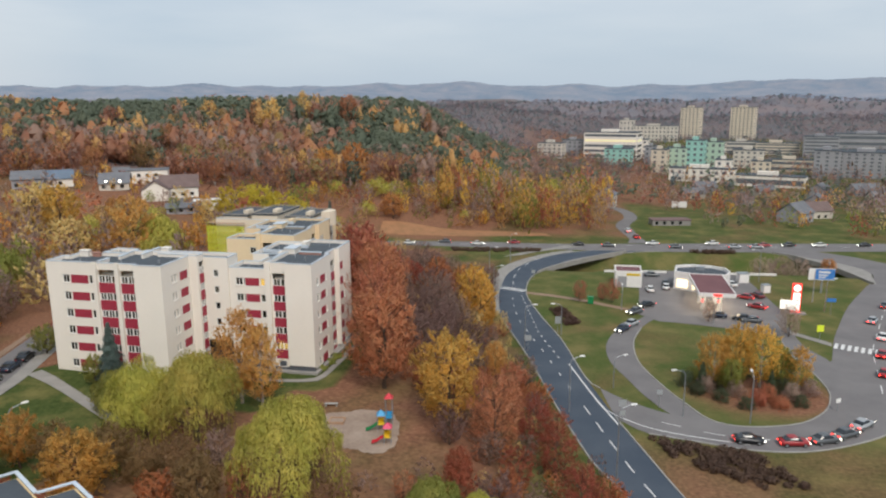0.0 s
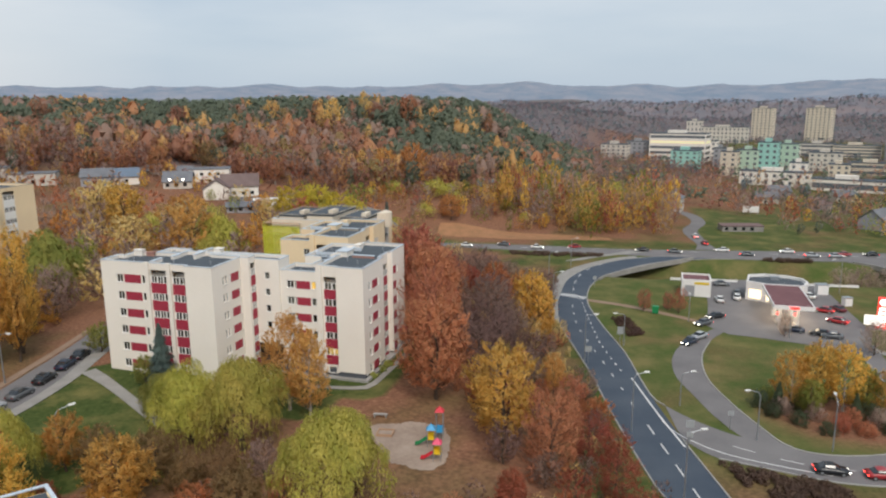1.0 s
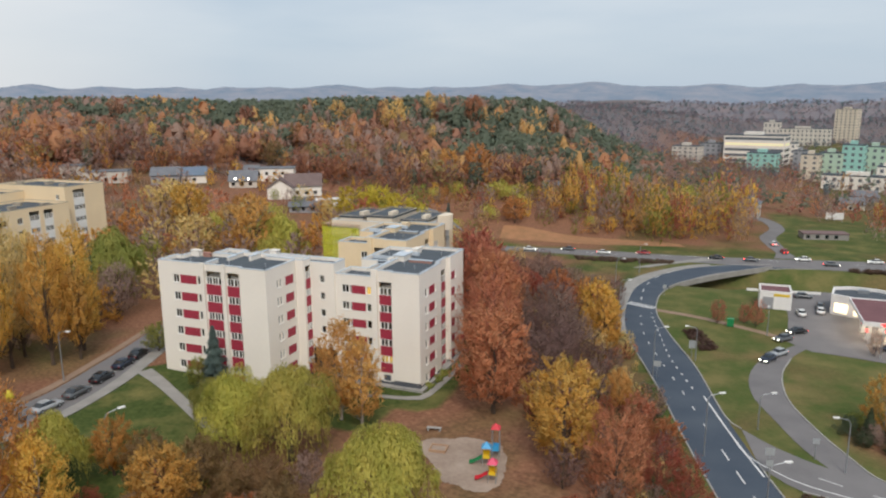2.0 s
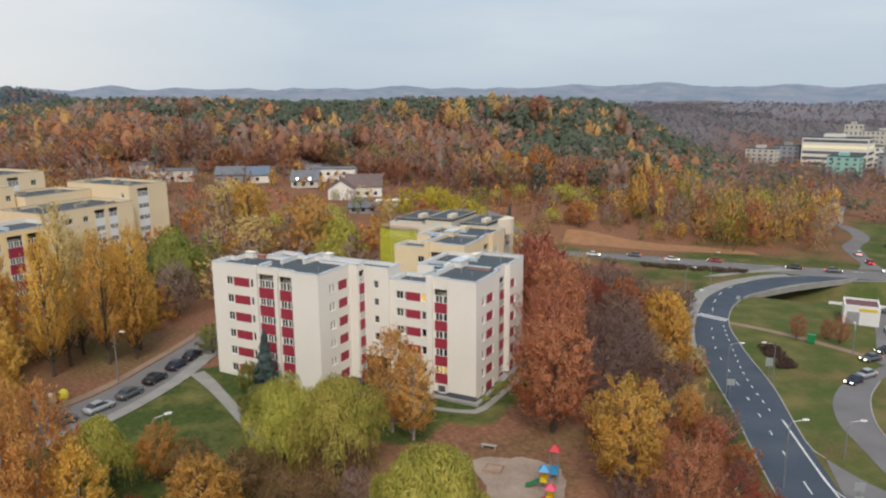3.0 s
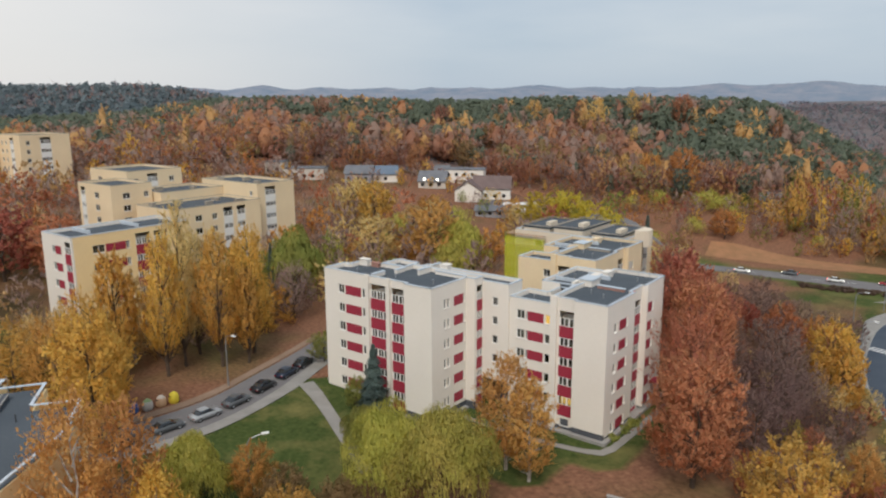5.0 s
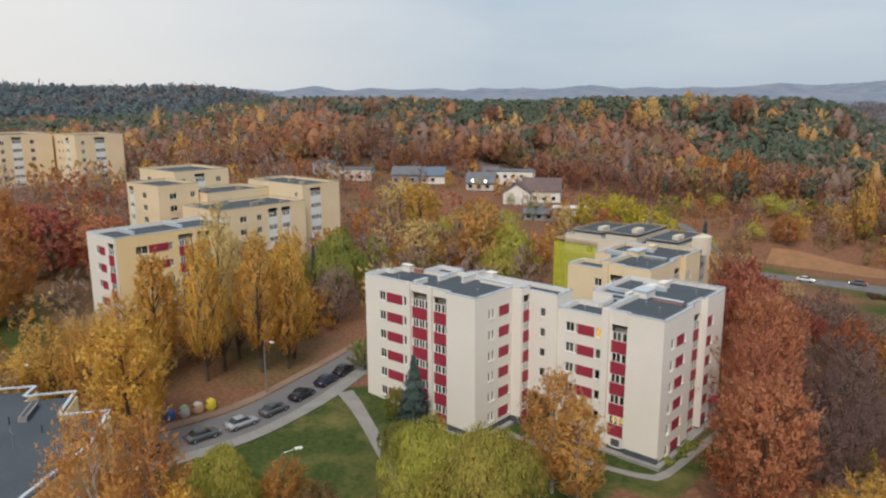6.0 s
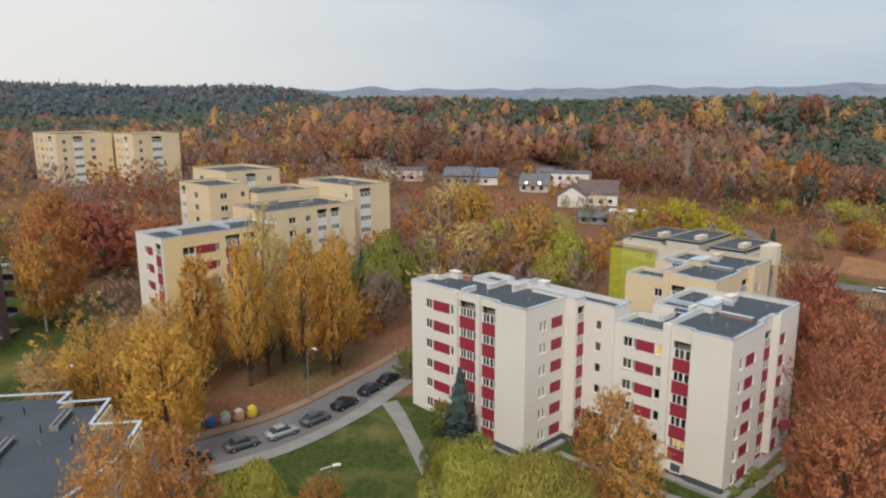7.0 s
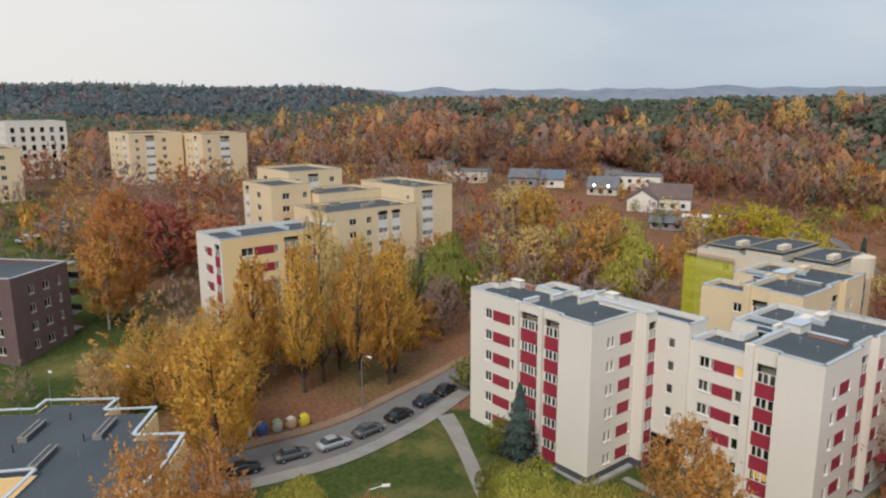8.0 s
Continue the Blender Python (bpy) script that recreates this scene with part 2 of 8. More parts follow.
# ---- building blocks ----
class Geo:
    """Collects vertices and faces for one mesh."""

    def __init__(self):
        self.v, self.f, self.m = [], [], []

    def poly(self, pts, k=0):
        i = len(self.v)
        self.v.extend(pts)
        self.f.append(tuple(range(i, i + len(pts))))
        self.m.append(k)

    def box(self, x0, x1, y0, y1, z0, z1, k=0):
        i = len(self.v)
        self.v.extend([(x0, y0, z0), (x1, y0, z0), (x1, y1, z0), (x0, y1, z0), (x0, y0, z1), (x1, y0, z1), (x1, y1, z1), (x0, y1, z1)])
        for q in ((3, 2, 1, 0), (4, 5, 6, 7), (0, 1, 5, 4), (1, 2, 6, 5), (2, 3, 7, 6), (3, 0, 4, 7)):
            self.f.append(tuple(i + j for j in q))
            self.m.append(k)
        return self

    def prism(self, pts, z0, z1, k=0):
        """A closed upright prism over a polygon that runs counter-clockwise."""
        n, i = len(pts), len(self.v)
        self.v.extend([(p[0], p[1], z0) for p in pts] + [(p[0], p[1], z1) for p in pts])
        self.f.append(tuple(i + j for j in reversed(range(n))))
        self.f.append(tuple(i + n + j for j in range(n)))
        self.m += [k, k]
        for j in range(n):
            a, b = i + j, i + (j + 1) % n
            self.f.append((a, b, b + n, a + n))
            self.m.append(k)
        return self

    def tube(self, p, q, r0, r1, sides=6, k=0):
        p, q = Vector(p), Vector(q)
        w = (q - p).normalized()
        u = w.orthogonal().normalized()
        t = w.cross(u)
        i = len(self.v)
        for c, r in ((p, r0), (q, r1)):
            for j in range(sides):
                a = 2 * math.pi * j / sides
                self.v.append(tuple(c + u * (r * math.cos(a)) + t * (r * math.sin(a))))
        for j in range(sides):
            a, b = i + j, i + (j + 1) % sides
            self.f.append((a, b, b + sides, a + sides))
            self.m.append(k)
        self.f.append(tuple(i + j for j in reversed(range(sides))))
        self.f.append(tuple(i + sides + j for j in range(sides)))
        self.m += [k, k]
        return self

    def mesh(self, name, mats, smooth=False):
        me = bpy.data.meshes.new(name)
        me.from_pydata(self.v, [], self.f)
        for m in mats if isinstance(mats, (list, tuple)) else [mats]:
            me.materials.append(m)
        if any(self.m):
            me.polygons.foreach_set("material_index", self.m)
        if smooth:
            me.polygons.foreach_set("use_smooth", [True] * len(self.f))
        return me


def part(name, data, mats=None, parent=None, label="", at=None):
    """One mesh object: a Geo with its materials, or a mesh made before, under a thing or a part."""
    me = data.mesh(name, mats) if isinstance(data, Geo) else data
    ob = new(name, me)
    if parent is not None:
        ob.parent = parent
    if at is not None:
        ob.matrix_basis = at
    if label:
        tagged(ob, label)
    return ob


def thing(name, at, label, category, group=""):
    """An empty at a thing's base, which carries its parts."""
    ob = new(name)
    ob.empty_display_size = 0.2
    ob.matrix_basis = at if isinstance(at, Matrix) else Matrix.Translation(at)
    return tagged(ob, label, category, group)


def step(a, b, x):
    t = min(1.0, max(0.0, (x - a) / (b - a)))
    return t * t * (3 - 2 * t)


# ---- terrain ----
BASIN = -7.5
ROAD_W = [(-30, 58), (-10, 40), (40, 17), (86.1, 5.8), (92.9, 2.2), (99.1, -0.2), (132.2, -10.4), (152.2, -17.1), (162, -20.1), (185.5, -23.4), (198, -25.0), (212, -25.5), (226, -30), (236, -60), (250, -120), (262, -400)]


def west_edge(y):
    for (y0, x0), (y1, x1) in zip(ROAD_W, ROAD_W[1:]):
        if y <= y1:
            return x0 + (x1 - x0) * (y - y0) / (y1 - y0)
    return -400.0


CUTTING = [(-11.5, 208.2), (-18, 212.5), (-14.5, 220), (-8, 228), (0, 233), (10, 236.6), (30, 238), (55, 240.5), (70, 241), (79, 233), (83, 223), (80, 215), (73, 213.5), (60, 214.5), (12, 214.5), (5.6, 210.6), (-4, 208.9)]


def cutting(x, y):
    """Depth of the grassy cutting that runs under the two curved bridges."""
    if not (-18 < x < 83 and 208 < y < 242):
        return 0.0
    inside, near = False, 99.0
    for (xa, ya), (xb, yb) in zip(CUTTING, CUTTING[1:] + CUTTING[:1]):
        if (ya > y) != (yb > y) and x < (xb - xa) * (y - ya) / (yb - ya) + xa:
            inside = not inside
        dx, dy = xb - xa, yb - ya
        t = min(1.0, max(0.0, ((x - xa) * dx + (y - ya) * dy) / (dx * dx + dy * dy)))
        near = min(near, math.hypot(x - xa - t * dx, y - ya - t * dy))
    return 4.4 * step(0.0, 4.5, near) if inside else 0.0


def height(x, y):
    r = math.hypot(x, y)
    bearing = math.degrees(math.atan2(x, y))
    d = west_edge(y) - x
    yard = -1.5 * step(-86, -50, x) + 0.11 * min(130.0, max(0.0, -x - 118)) + 0.06 * min(90.0, max(0.0, y - 150)) * step(-40, -90, x)
    z = BASIN + (yard - BASIN) * step(3.0, 26.0, d) * (1 - step(188, 222, y) * step(-100, -70, x))
    if y > 236:
        # land beyond the through road
        north = BASIN + (3.5 + 7.5 - 0.0) * step(-20, -90, x) + 0.11 * min(130.0, max(0.0, -x - 118))
        near, far = step(240, 272, y), step(262, 290, y)
        k = near + (far - near) * step(-95, -40, x)
        z = z + (north - z) * k
    ridge = step(-6.5, -15.0, bearing) if y > -200 else 1.0
    crest = 31 + 5 * noise.noise((x * 0.006, y * 0.006, 3.1)) - 2 * step(-28, -10, bearing) - 7 * step(-50, -60, bearing)
    z += ridge * (crest - z) * step(315, 455, r)
    z += step(-45, -60, bearing) * 31 * step(560, 900, r) - ridge * 14 * step(560, 800, r) * step(-60, -45, bearing)
    z -= 5 * step(285, 420, y) * step(10, 60, x) * (1 - step(1100, 1500, r))
    z += step(900, 2000, r) * (14 + 10 * noise.noise((x * 0.003, y * 0.003, 1.5))) * step(-56, -40, bearing)
    return z


def axis(lo, hi, fine_lo, fine_hi, fine, grow):
    out, v, s = [], fine_lo, fine
    while v <= fine_hi:
        out.append(v)
        v += fine
    while v < hi:
        out.append(v)
        s = min(s * grow, 130)
        v += s
    out.append(hi)
    v, s = fine_lo - fine, fine
    while v > lo:
        out.append(v)
        s = min(s * grow, 130)
        v -= s
    out.append(lo)
    return sorted(out)


def build_ground():
    xs = axis(-4300, 4300, -215, 100, 3.0, 1.06)
    ys = axis(-1500, 4500, -5, 275, 3.0, 1.05)
    nx = len(xs)
    verts, zone, woods, mown = [], [], [], []
    for y in ys:
        for x in xs:
            verts.append((x, y, height(x, y) - cutting(x, y)))
            d = west_edge(y) - x
            r = math.hypot(x, y)
            lawn = -1.0 if (-88 < x < -63 and 62 < y < 95) or (-86 < x < -40 and 88 < y < 130 and not (x > -47 and y < 99)) else 0.0
            lit = 0.5 * step(-0.5, 2, d) + 0.15 * step(10, 20, d) + lawn
            if x < -112 and y < 76:
                lit -= 0.45
            elif x < -104 and y < 100:
                lit -= 0.08
            if d < 0:
                lit = 0.27 + 0.33 * step(258, 270, y) * (1 - step(12, 18, x) * (1 - step(46, 56, x)) * (1 - step(345, 360, y)))
            if d < 0:
                lit += 0.55 * (1 - step(0.55, 1.15, math.hypot((x - 30) / 14, (y - 124) / 10)))
                lit += 0.22 * (1 - step(98, 110, y))
                lit -= 0.25 * step(256, 264, y) * step(44, 60, x)
                lit += 0.4 * step(243, 250, y) * step(-30, -45, x)
            mown.append(step(0, -4, d) * step(96, 112, y) * (1 - step(240, 262, y)) if y < 262 else 0.55)
            zone.append(lit)
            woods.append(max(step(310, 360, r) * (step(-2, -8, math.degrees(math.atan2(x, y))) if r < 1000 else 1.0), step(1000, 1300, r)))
    faces = [(j * nx + i, j * nx + i + 1, (j + 1) * nx + i + 1, (j + 1) * nx + i) for j in range(len(ys) - 1) for i in range(nx - 1)]
    me = bpy.data.meshes.new("ground")
    me.from_pydata(verts, [], faces)
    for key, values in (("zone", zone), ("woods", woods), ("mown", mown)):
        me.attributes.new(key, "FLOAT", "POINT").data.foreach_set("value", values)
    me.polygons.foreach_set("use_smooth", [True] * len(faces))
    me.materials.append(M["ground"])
    tagged(new("ground", me), "grass and fallen leaves over rolling ground to wooded hills", "ground", kind="structure")


build_ground()


def distant_hills(label, radius, deep, top, swell, mat, seed):
    """A long wooded hill chain round the horizon, with folds and a ragged treetop crest."""
    geo = Geo()
    cols, rows_ = 760, 11
    for i in range(cols):
        b = radians(-108 + 180 * i / (cols - 1))
        for j in range(rows_):
            r = radius + hill_shift(b, deep, seed) + deep * (j / (rows_ - 1) * 2 - 1)
            geo.v.append((math.sin(b) * r, math.cos(b) * r, hill_height(b, r, radius, deep, top, swell, seed)))
    for i in range(cols - 1):
        for j in range(rows_ - 1):
            a = i * rows_ + j
            geo.f.append((a, a + rows_, a + rows_ + 1, a + 1))
            geo.m.append(0)
    tagged(new("backdrop", geo.mesh("backdrop", mat, smooth=True)), label, "hills", kind="structure")


def hill_shift(b, deep, seed):
    return deep * 0.5 * noise.noise((b * 4, seed, 9))


def hill_height(b, r, radius, deep, top, swell, seed):
    """Height of a hill chain at a bearing and a distance."""
    wave = noise.noise((b * 5.5, seed, 0)) + 0.5 * noise.noise((b * 14, seed, 3))
    crest = top + swell * wave + 2.2 * noise.noise((b * 160, seed, 5)) + 1.6 * noise.noise((b * 420, seed, 7))
    u = min(1.0, max(-1.0, (r - radius - hill_shift(b, deep, seed)) / deep))
    fold = 0.16 * noise.noise((b * 22, u * 3, seed)) * (1 - abs(u))
    return -8 + (crest + 8) * (math.cos(u * math.pi) * 0.5 + 0.5 + fold)


NEAR_CHAIN = (1750, 420, 26, 17)
# the chains' distance haze is painted into their materials
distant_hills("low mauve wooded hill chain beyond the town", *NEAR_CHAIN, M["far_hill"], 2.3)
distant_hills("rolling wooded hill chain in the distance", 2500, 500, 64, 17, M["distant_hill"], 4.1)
distant_hills("wooded hills in hazy pale blue-grey on the horizon", 3500, 600, 99, 20, M["distant_hill"], 8.6)


def smooth_line(pts, gap=2.0):
    """A Catmull-Rom curve through the points, sampled about every gap metres."""
    p = [Vector((*q, 0)) if len(q) == 2 else Vector(q) for q in pts]
    p = [p[0] * 2 - p[1]] + p + [p[-1] * 2 - p[-2]]
    out = []
    for a, b, c, d in zip(p, p[1:], p[2:], p[3:]):
        n = max(1, int((c - b).length / gap))
        for i in range(n):
            t = i / n
            out.append(0.5 * (2 * b + (c - a) * t + (2 * a - 5 * b + 4 * c - d) * t * t + (3 * b - a - 3 * c + d) * t ** 3))
    out.append(p[-2])
    return out


def ribbon(left, right, lift, gap=2.0, thick=0.0, flat=True):
    """A strip between two edges, draped on the ground."""
    a, b = smooth_line(left, gap), smooth_line(right, gap)
    n = max(len(a), len(b))

    def even(pts):
        ds = [0.0]
        for p, q in zip(pts, pts[1:]):
            ds.append(ds[-1] + (q - p).length)
        out, j = [], 0
        for i in range(n):
            s = ds[-1] * i / (n - 1)
            while j < len(ds) - 2 and ds[j + 1] < s:
                j += 1
            u = (s - ds[j]) / max(1e-6, ds[j + 1] - ds[j])
            out.append(pts[j].lerp(pts[j + 1], min(1.0, u)))
        return out

    a, b = even(a), even(b)
    across = 3
    geo = Geo()
    for i in range(n):
        for k in range(across + 1):
            p = a[i].lerp(b[i], k / across)
            geo.v.append((p.x, p.y, height(p.x, p.y) + lift + p.z))
    w = across + 1
    for i in range(n - 1):
        for k in range(across):
            geo.f.append((i * w + k, i * w + k + 1, (i + 1) * w + k + 1, (i + 1) * w + k))
            geo.m.append(0)
    return geo


def band(line, width, lift, offset=0.0, gap=2.0):
    """A strip of even width along a line."""
    p = smooth_line(line, gap)
    left, right = [], []
    for i, q in enumerate(p):
        w = (p[min(i + 1, len(p) - 1)] - p[max(i - 1, 0)]).normalized()
        s = Vector((-w.y, w.x, 0))
        left.append(q + s * (offset + width / 2))
        right.append(q + s * (offset - width / 2))
    geo = Geo()
    for l, r in zip(left, right):
        geo.v += [(l.x, l.y, height(l.x, l.y) + lift + l.z), (r.x, r.y, height(r.x, r.y) + lift + r.z)]
    for i in range(len(p) - 1):
        geo.f.append((2 * i, 2 * i + 1, 2 * i + 3, 2 * i + 2))
        geo.m.append(0)
    return geo


def kerb(line, lift=0.0, tall=0.14, wide=0.22):
    """A raised kerb stone run along a line."""
    p = smooth_line(line, 1.5)
    geo = Geo()
    for i, q in enumerate(p):
        w = (p[min(i + 1, len(p) - 1)] - p[max(i - 1, 0)]).normalized()
        s = Vector((-w.y, w.x, 0)) * (wide / 2)
        z = height(q.x, q.y) + lift + q.z
        for e in (q + s, q - s):
            geo.v += [(e.x, e.y, z - 0.1), (e.x, e.y, z + tall)]
    for i in range(len(p) - 1):
        a, b = 4 * i, 4 * i + 4
        geo.f += [(a, a + 1, b + 1, b), (a + 1, a + 3, b + 3, b + 1), (a + 3, a + 2, b + 2, b + 3)]
        geo.m += [0, 0, 0]
    return geo


def surface(name, geo, mat, label, category):
    return tagged(part(name, geo, mat), label, category, kind="structure")


# ---- roads of the interchange ----
MAIN_W = [(64, -45), (40, 2), (22, 40), (14, 60), (9.5, 75), (5.8, 86.1), (2.2, 92.9), (-0.2, 99.1), (-5, 114), (-10.4, 132.2), (-13.5, 141.6), (-17.1, 152.2), (-20.1, 162), (-22.2, 174), (-23.1, 185.5), (-23.2, 200), (-21.2, 210.3), (-17.2, 220.4), (-11.3, 229.3), (-4.6, 235.3), (3, 240), (12, 243.5)]
MAIN_E = [(76, -42), (51, 4), (33, 42), (25, 60), (18, 75), (12.9, 87.5), (9.3, 97.5), (5.8, 107.4), (2.4, 118.2), (0.2, 125.6), (-4.3, 143.3), (-6.4, 150.2), (-10.2, 161.1), (-13.2, 170.9), (-15.2, 178.5), (-16.2, 186.7), (-16.1, 197.0), (-14.0, 206.5), (-9.2, 216.4), (-4.4, 223.8), (1.3, 230), (8, 235.2), (16, 238.8), (24, 241)]
road = surface("road", ribbon(MAIN_W, MAIN_E, 0.05), M["asphalt"], "dark fresh asphalt carriageway curving through the interchange", "road")
INNER_W = [(-14.6, 203.5), (-12.9, 208.1), (-9.3, 213.9), (-5.3, 219.3), (-0.2, 225.8), (6.1, 232.8), (12, 238.3)]
INNER_E = [(75.3, 207), (74, 213.1), (72.1, 221), (69.6, 228), (66.4, 233.8), (63.1, 240), (58, 243.8)]
surface("pavement", ribbon([(-15.0, 203), (-13.2, 208.6), (-9.2, 216.4), (-4.4, 223.8), (1.3, 230), (8, 235.2)], INNER_W, 0.1), M["concrete"], "pale concrete footway on the inner side of the bridge", "pavement")
surface("pavement", ribbon([(76.2, 207), (77.5, 213), (79.2, 222.8), (74.5, 232), (66, 239.6), (58.5, 244.6)], INNER_E, 0.1), M["concrete"], "pale concrete footway on the inner side of the bridge", "pavement")
surface("kerb", kerb(MAIN_W), M["kerb"], "pale concrete kerb along the carriageway", "kerb")
surface("kerb", kerb(MAIN_E[:8] + [(4.8, 110.5)]), M["kerb"], "pale concrete kerb along the carriageway", "kerb")
surface("kerb", kerb([(2.6, 121.5)] + MAIN_E[9:]), M["kerb"], "pale concrete kerb along the carriageway", "kerb")
surface("pavement", ribbon([(x - 2.6, y) for x, y in MAIN_W[12:16]] + [(-26.2, 206.5), (-23.2, 216.2), (-17.7, 225.8), (-11.5, 233.6), (-6, 237.5)], [(x - 0.15, y) for x, y in MAIN_W[12:18]] + [(-11.5, 229.5), (-4.9, 235.6)], 0.12), M["concrete"], "pale concrete footway beside the curving road", "pavement")
surface("pavement", ribbon([(-27, 224.5), (-22, 231), (-12, 241), (-8, 246)], [(-22, 227), (-17, 233), (-8, 240.5), (-2, 244)], 0.1), M["concrete"], "pale concrete footway leading to the through road", "pavement")
surface("road", ribbon([(13.0, 166.2), (8.8, 159), (5.6, 152.4), (4.0, 144.1), (4.6, 135), (7.4, 126.9), (10.0, 119.7), (13.0, 113.8), (16, 110)], [(15.8, 165.8), (11.8, 157.5), (9.7, 147.6), (10.0, 136), (13.2, 125.3), (16.6, 117.4), (18.8, 112.3), (21, 110.5), (22.1, 110.3)], 0.055), M["asphalt_worn"], "worn grey asphalt lane down to the filling station", "road")
LOOP_N = [(2.6, 121.5), (7.0, 117.0), (12.6, 113.3), (17.5, 111.6), (22.1, 110.3), (27, 110.5), (33.4, 113.1), (38.1, 118.1), (40.5, 123.1), (41.6, 128.1)]
LOOP_S = [(4.9, 109.8), (9.8, 105.1), (17.8, 103.5), (23.8, 102.5), (30.9, 103.3), (37.8, 106.4), (44.6, 111.3), (49, 117), (52, 124), (54, 130)]
surface("road", ribbon(LOOP_N, LOOP_S, 0.06), M["asphalt_worn"], "worn grey asphalt slip road with a queue of cars", "road")
surface("kerb", kerb(LOOP_S[1:]), M["kerb"], "pale concrete kerb of the slip road", "kerb")
surface("kerb", kerb([(11.8, 157.5), (9.7, 147.6), (10.0, 136), (13.2, 125.3), (16.6, 117.4), (19.2, 112.3), (22.1, 110.5), (27, 110.7), (33.4, 113.3), (38.0, 118.2), (40.3, 123.1), (41.4, 128.1), (41.1, 136), (39.9, 143.2), (39.7, 153)]), M["kerb"], "pale concrete kerb round the grassy island", "kerb")
surface("road", ribbon([(41.6, 128.1), (41.2, 136), (40.1, 143.2), (39.9, 153.2), (40, 160)], [(46.5, 133), (46.1, 142.8), (43.7, 150), (43.5, 157.6), (44, 164)], 0.065), M["asphalt_worn"], "worn grey asphalt exit lane of the filling station", "road")
surface("road", ribbon([(38.5, 118), (41.6, 128.1), (43.5, 137.8), (46.3, 142.8), (49.6, 153.2), (52.5, 161.1), (61.2, 181.9), (71.7, 202.3), (77.5, 213), (79.2, 222.8), (74.5, 232), (66, 239.6), (56, 245)], [(52, 108), (57.5, 128), (60.5, 138), (62.5, 143), (65.5, 152), (69, 160), (77, 180), (86, 200), (91, 213), (91, 228), (84, 240), (74, 248), (62, 252.5)], 0.05), M["asphalt_worn"], "wide worn asphalt road with queueing traffic", "road")
surface("road", ribbon([(-150, 232), (-110, 239), (-68, 242.8), (-40, 246.6), (-15, 247.4), (9, 251), (40, 257), (99.4, 266.5), (220, 286), (420, 320)], [(-150, 224), (-110, 231.5), (-63.7, 236.4), (-34.6, 237.6), (-10, 238.2), (14, 239.8), (32.5, 241.6), (46, 243.6), (100, 254), (222, 275), (420, 308)], 0.07), M["asphalt_worn"], "grey asphalt through road crossing behind the interchange", "road")
surface("road", ribbon([(13, 253), (14, 262), (11.5, 275), (10, 290), (14, 310), (10, 330), (-5, 350)], [(20.5, 254), (18, 264), (16.5, 276), (15.5, 290), (19.5, 310), (15, 332), (-1, 354)], 0.09), M["asphalt_worn"], "narrow asphalt side road winding uphill", "road")
surface("pavement", ribbon([(-16.0, 183.3), (-5.7, 180.5), (8.1, 173.3), (13, 168.8)], [(-15.8, 181.3), (-5.7, 178.3), (8.1, 171.1), (13, 166.6)], 0.03), M["dirt"], "narrow paved footpath across the lawn", "pavement")
surface("pavement", ribbon([(43.3, 161), (49.6, 154.3)], [(42.7, 158.9), (49, 152)], 0.07), M["concrete"], "pale concrete footpath to the crossing", "pavement")
surface("pavement", ribbon([(11.8, 167.8), (13, 185), (15, 209), (30, 214), (43, 211)], [(16, 163), (20.4, 162.5), (32.1, 160), (40.5, 157.5), (45.5, 172)], 0.08), M["asphalt_worn"], "grey asphalt forecourt of the filling station", "forecourt")

surface("verge", ribbon([(-76, 249), (-68, 250), (-45, 255.5), (-24, 260), (-14, 262)], [(-77, 258), (-66, 263), (-45, 266.5), (-26, 268), (-16, 266)], 0.1), M["leaf_bank"], "bank covered in fallen orange leaves", "verge")

# bridge decks where the curving road crosses the cutting
def parapet_wall(name, line, drop, label):
    p = smooth_line(line, 1.5)
    geo = Geo()
    for i, q in enumerate(p):
        w = (p[min(i + 1, len(p) - 1)] - p[max(i - 1, 0)]).normalized()
        s = Vector((-w.y, w.x, 0)) * 0.2
        for e in (q + s, q - s):
            geo.v += [(e.x, e.y, BASIN - drop), (e.x, e.y, BASIN + 0.6)]
    for i in range(len(p) - 1):
        a, b = 4 * i, 4 * i + 4
        geo.f += [(a, a + 1, b + 1, b), (a + 1, a + 3, b + 3, b + 1), (a + 3, a + 2, b + 2, b + 3)]
        geo.m += [0, 0, 0]
    surface(name, geo, M["concrete"], label, "bridge parapet")


parapet_wall("bridge_parapet", INNER_W, 0.9, "weathered concrete parapet of the curved bridge")
parapet_wall("bridge_parapet", INNER_E, 0.9, "weathered concrete parapet of the curved bridge")


def dashes(line, width, on, off, lift=0.08, name="lane_line", label="white dashed lane marking"):
    """Separate painted dashes under one marking."""
    p = smooth_line(line, 0.5)
    ds = [0.0]
    for a, b in zip(p, p[1:]):
        ds.append(ds[-1] + (b - a).length)
    top = tagged(new(name), label, "road marking", kind="structure")

    def at(s):
        j = max(0, min(len(ds) - 2, int(np.searchsorted(ds, s)) - 1))
        return p[j].lerp(p[j + 1], (s - ds[j]) / max(1e-6, ds[j + 1] - ds[j]))

    s = 0.0
    while s + on < ds[-1]:
        part("dash", band([tuple(at(s))[:2], tuple(at(s + on / 2))[:2], tuple(at(s + on))[:2]], width, lift, gap=1.0), M["paint"], top)
        s += on + off


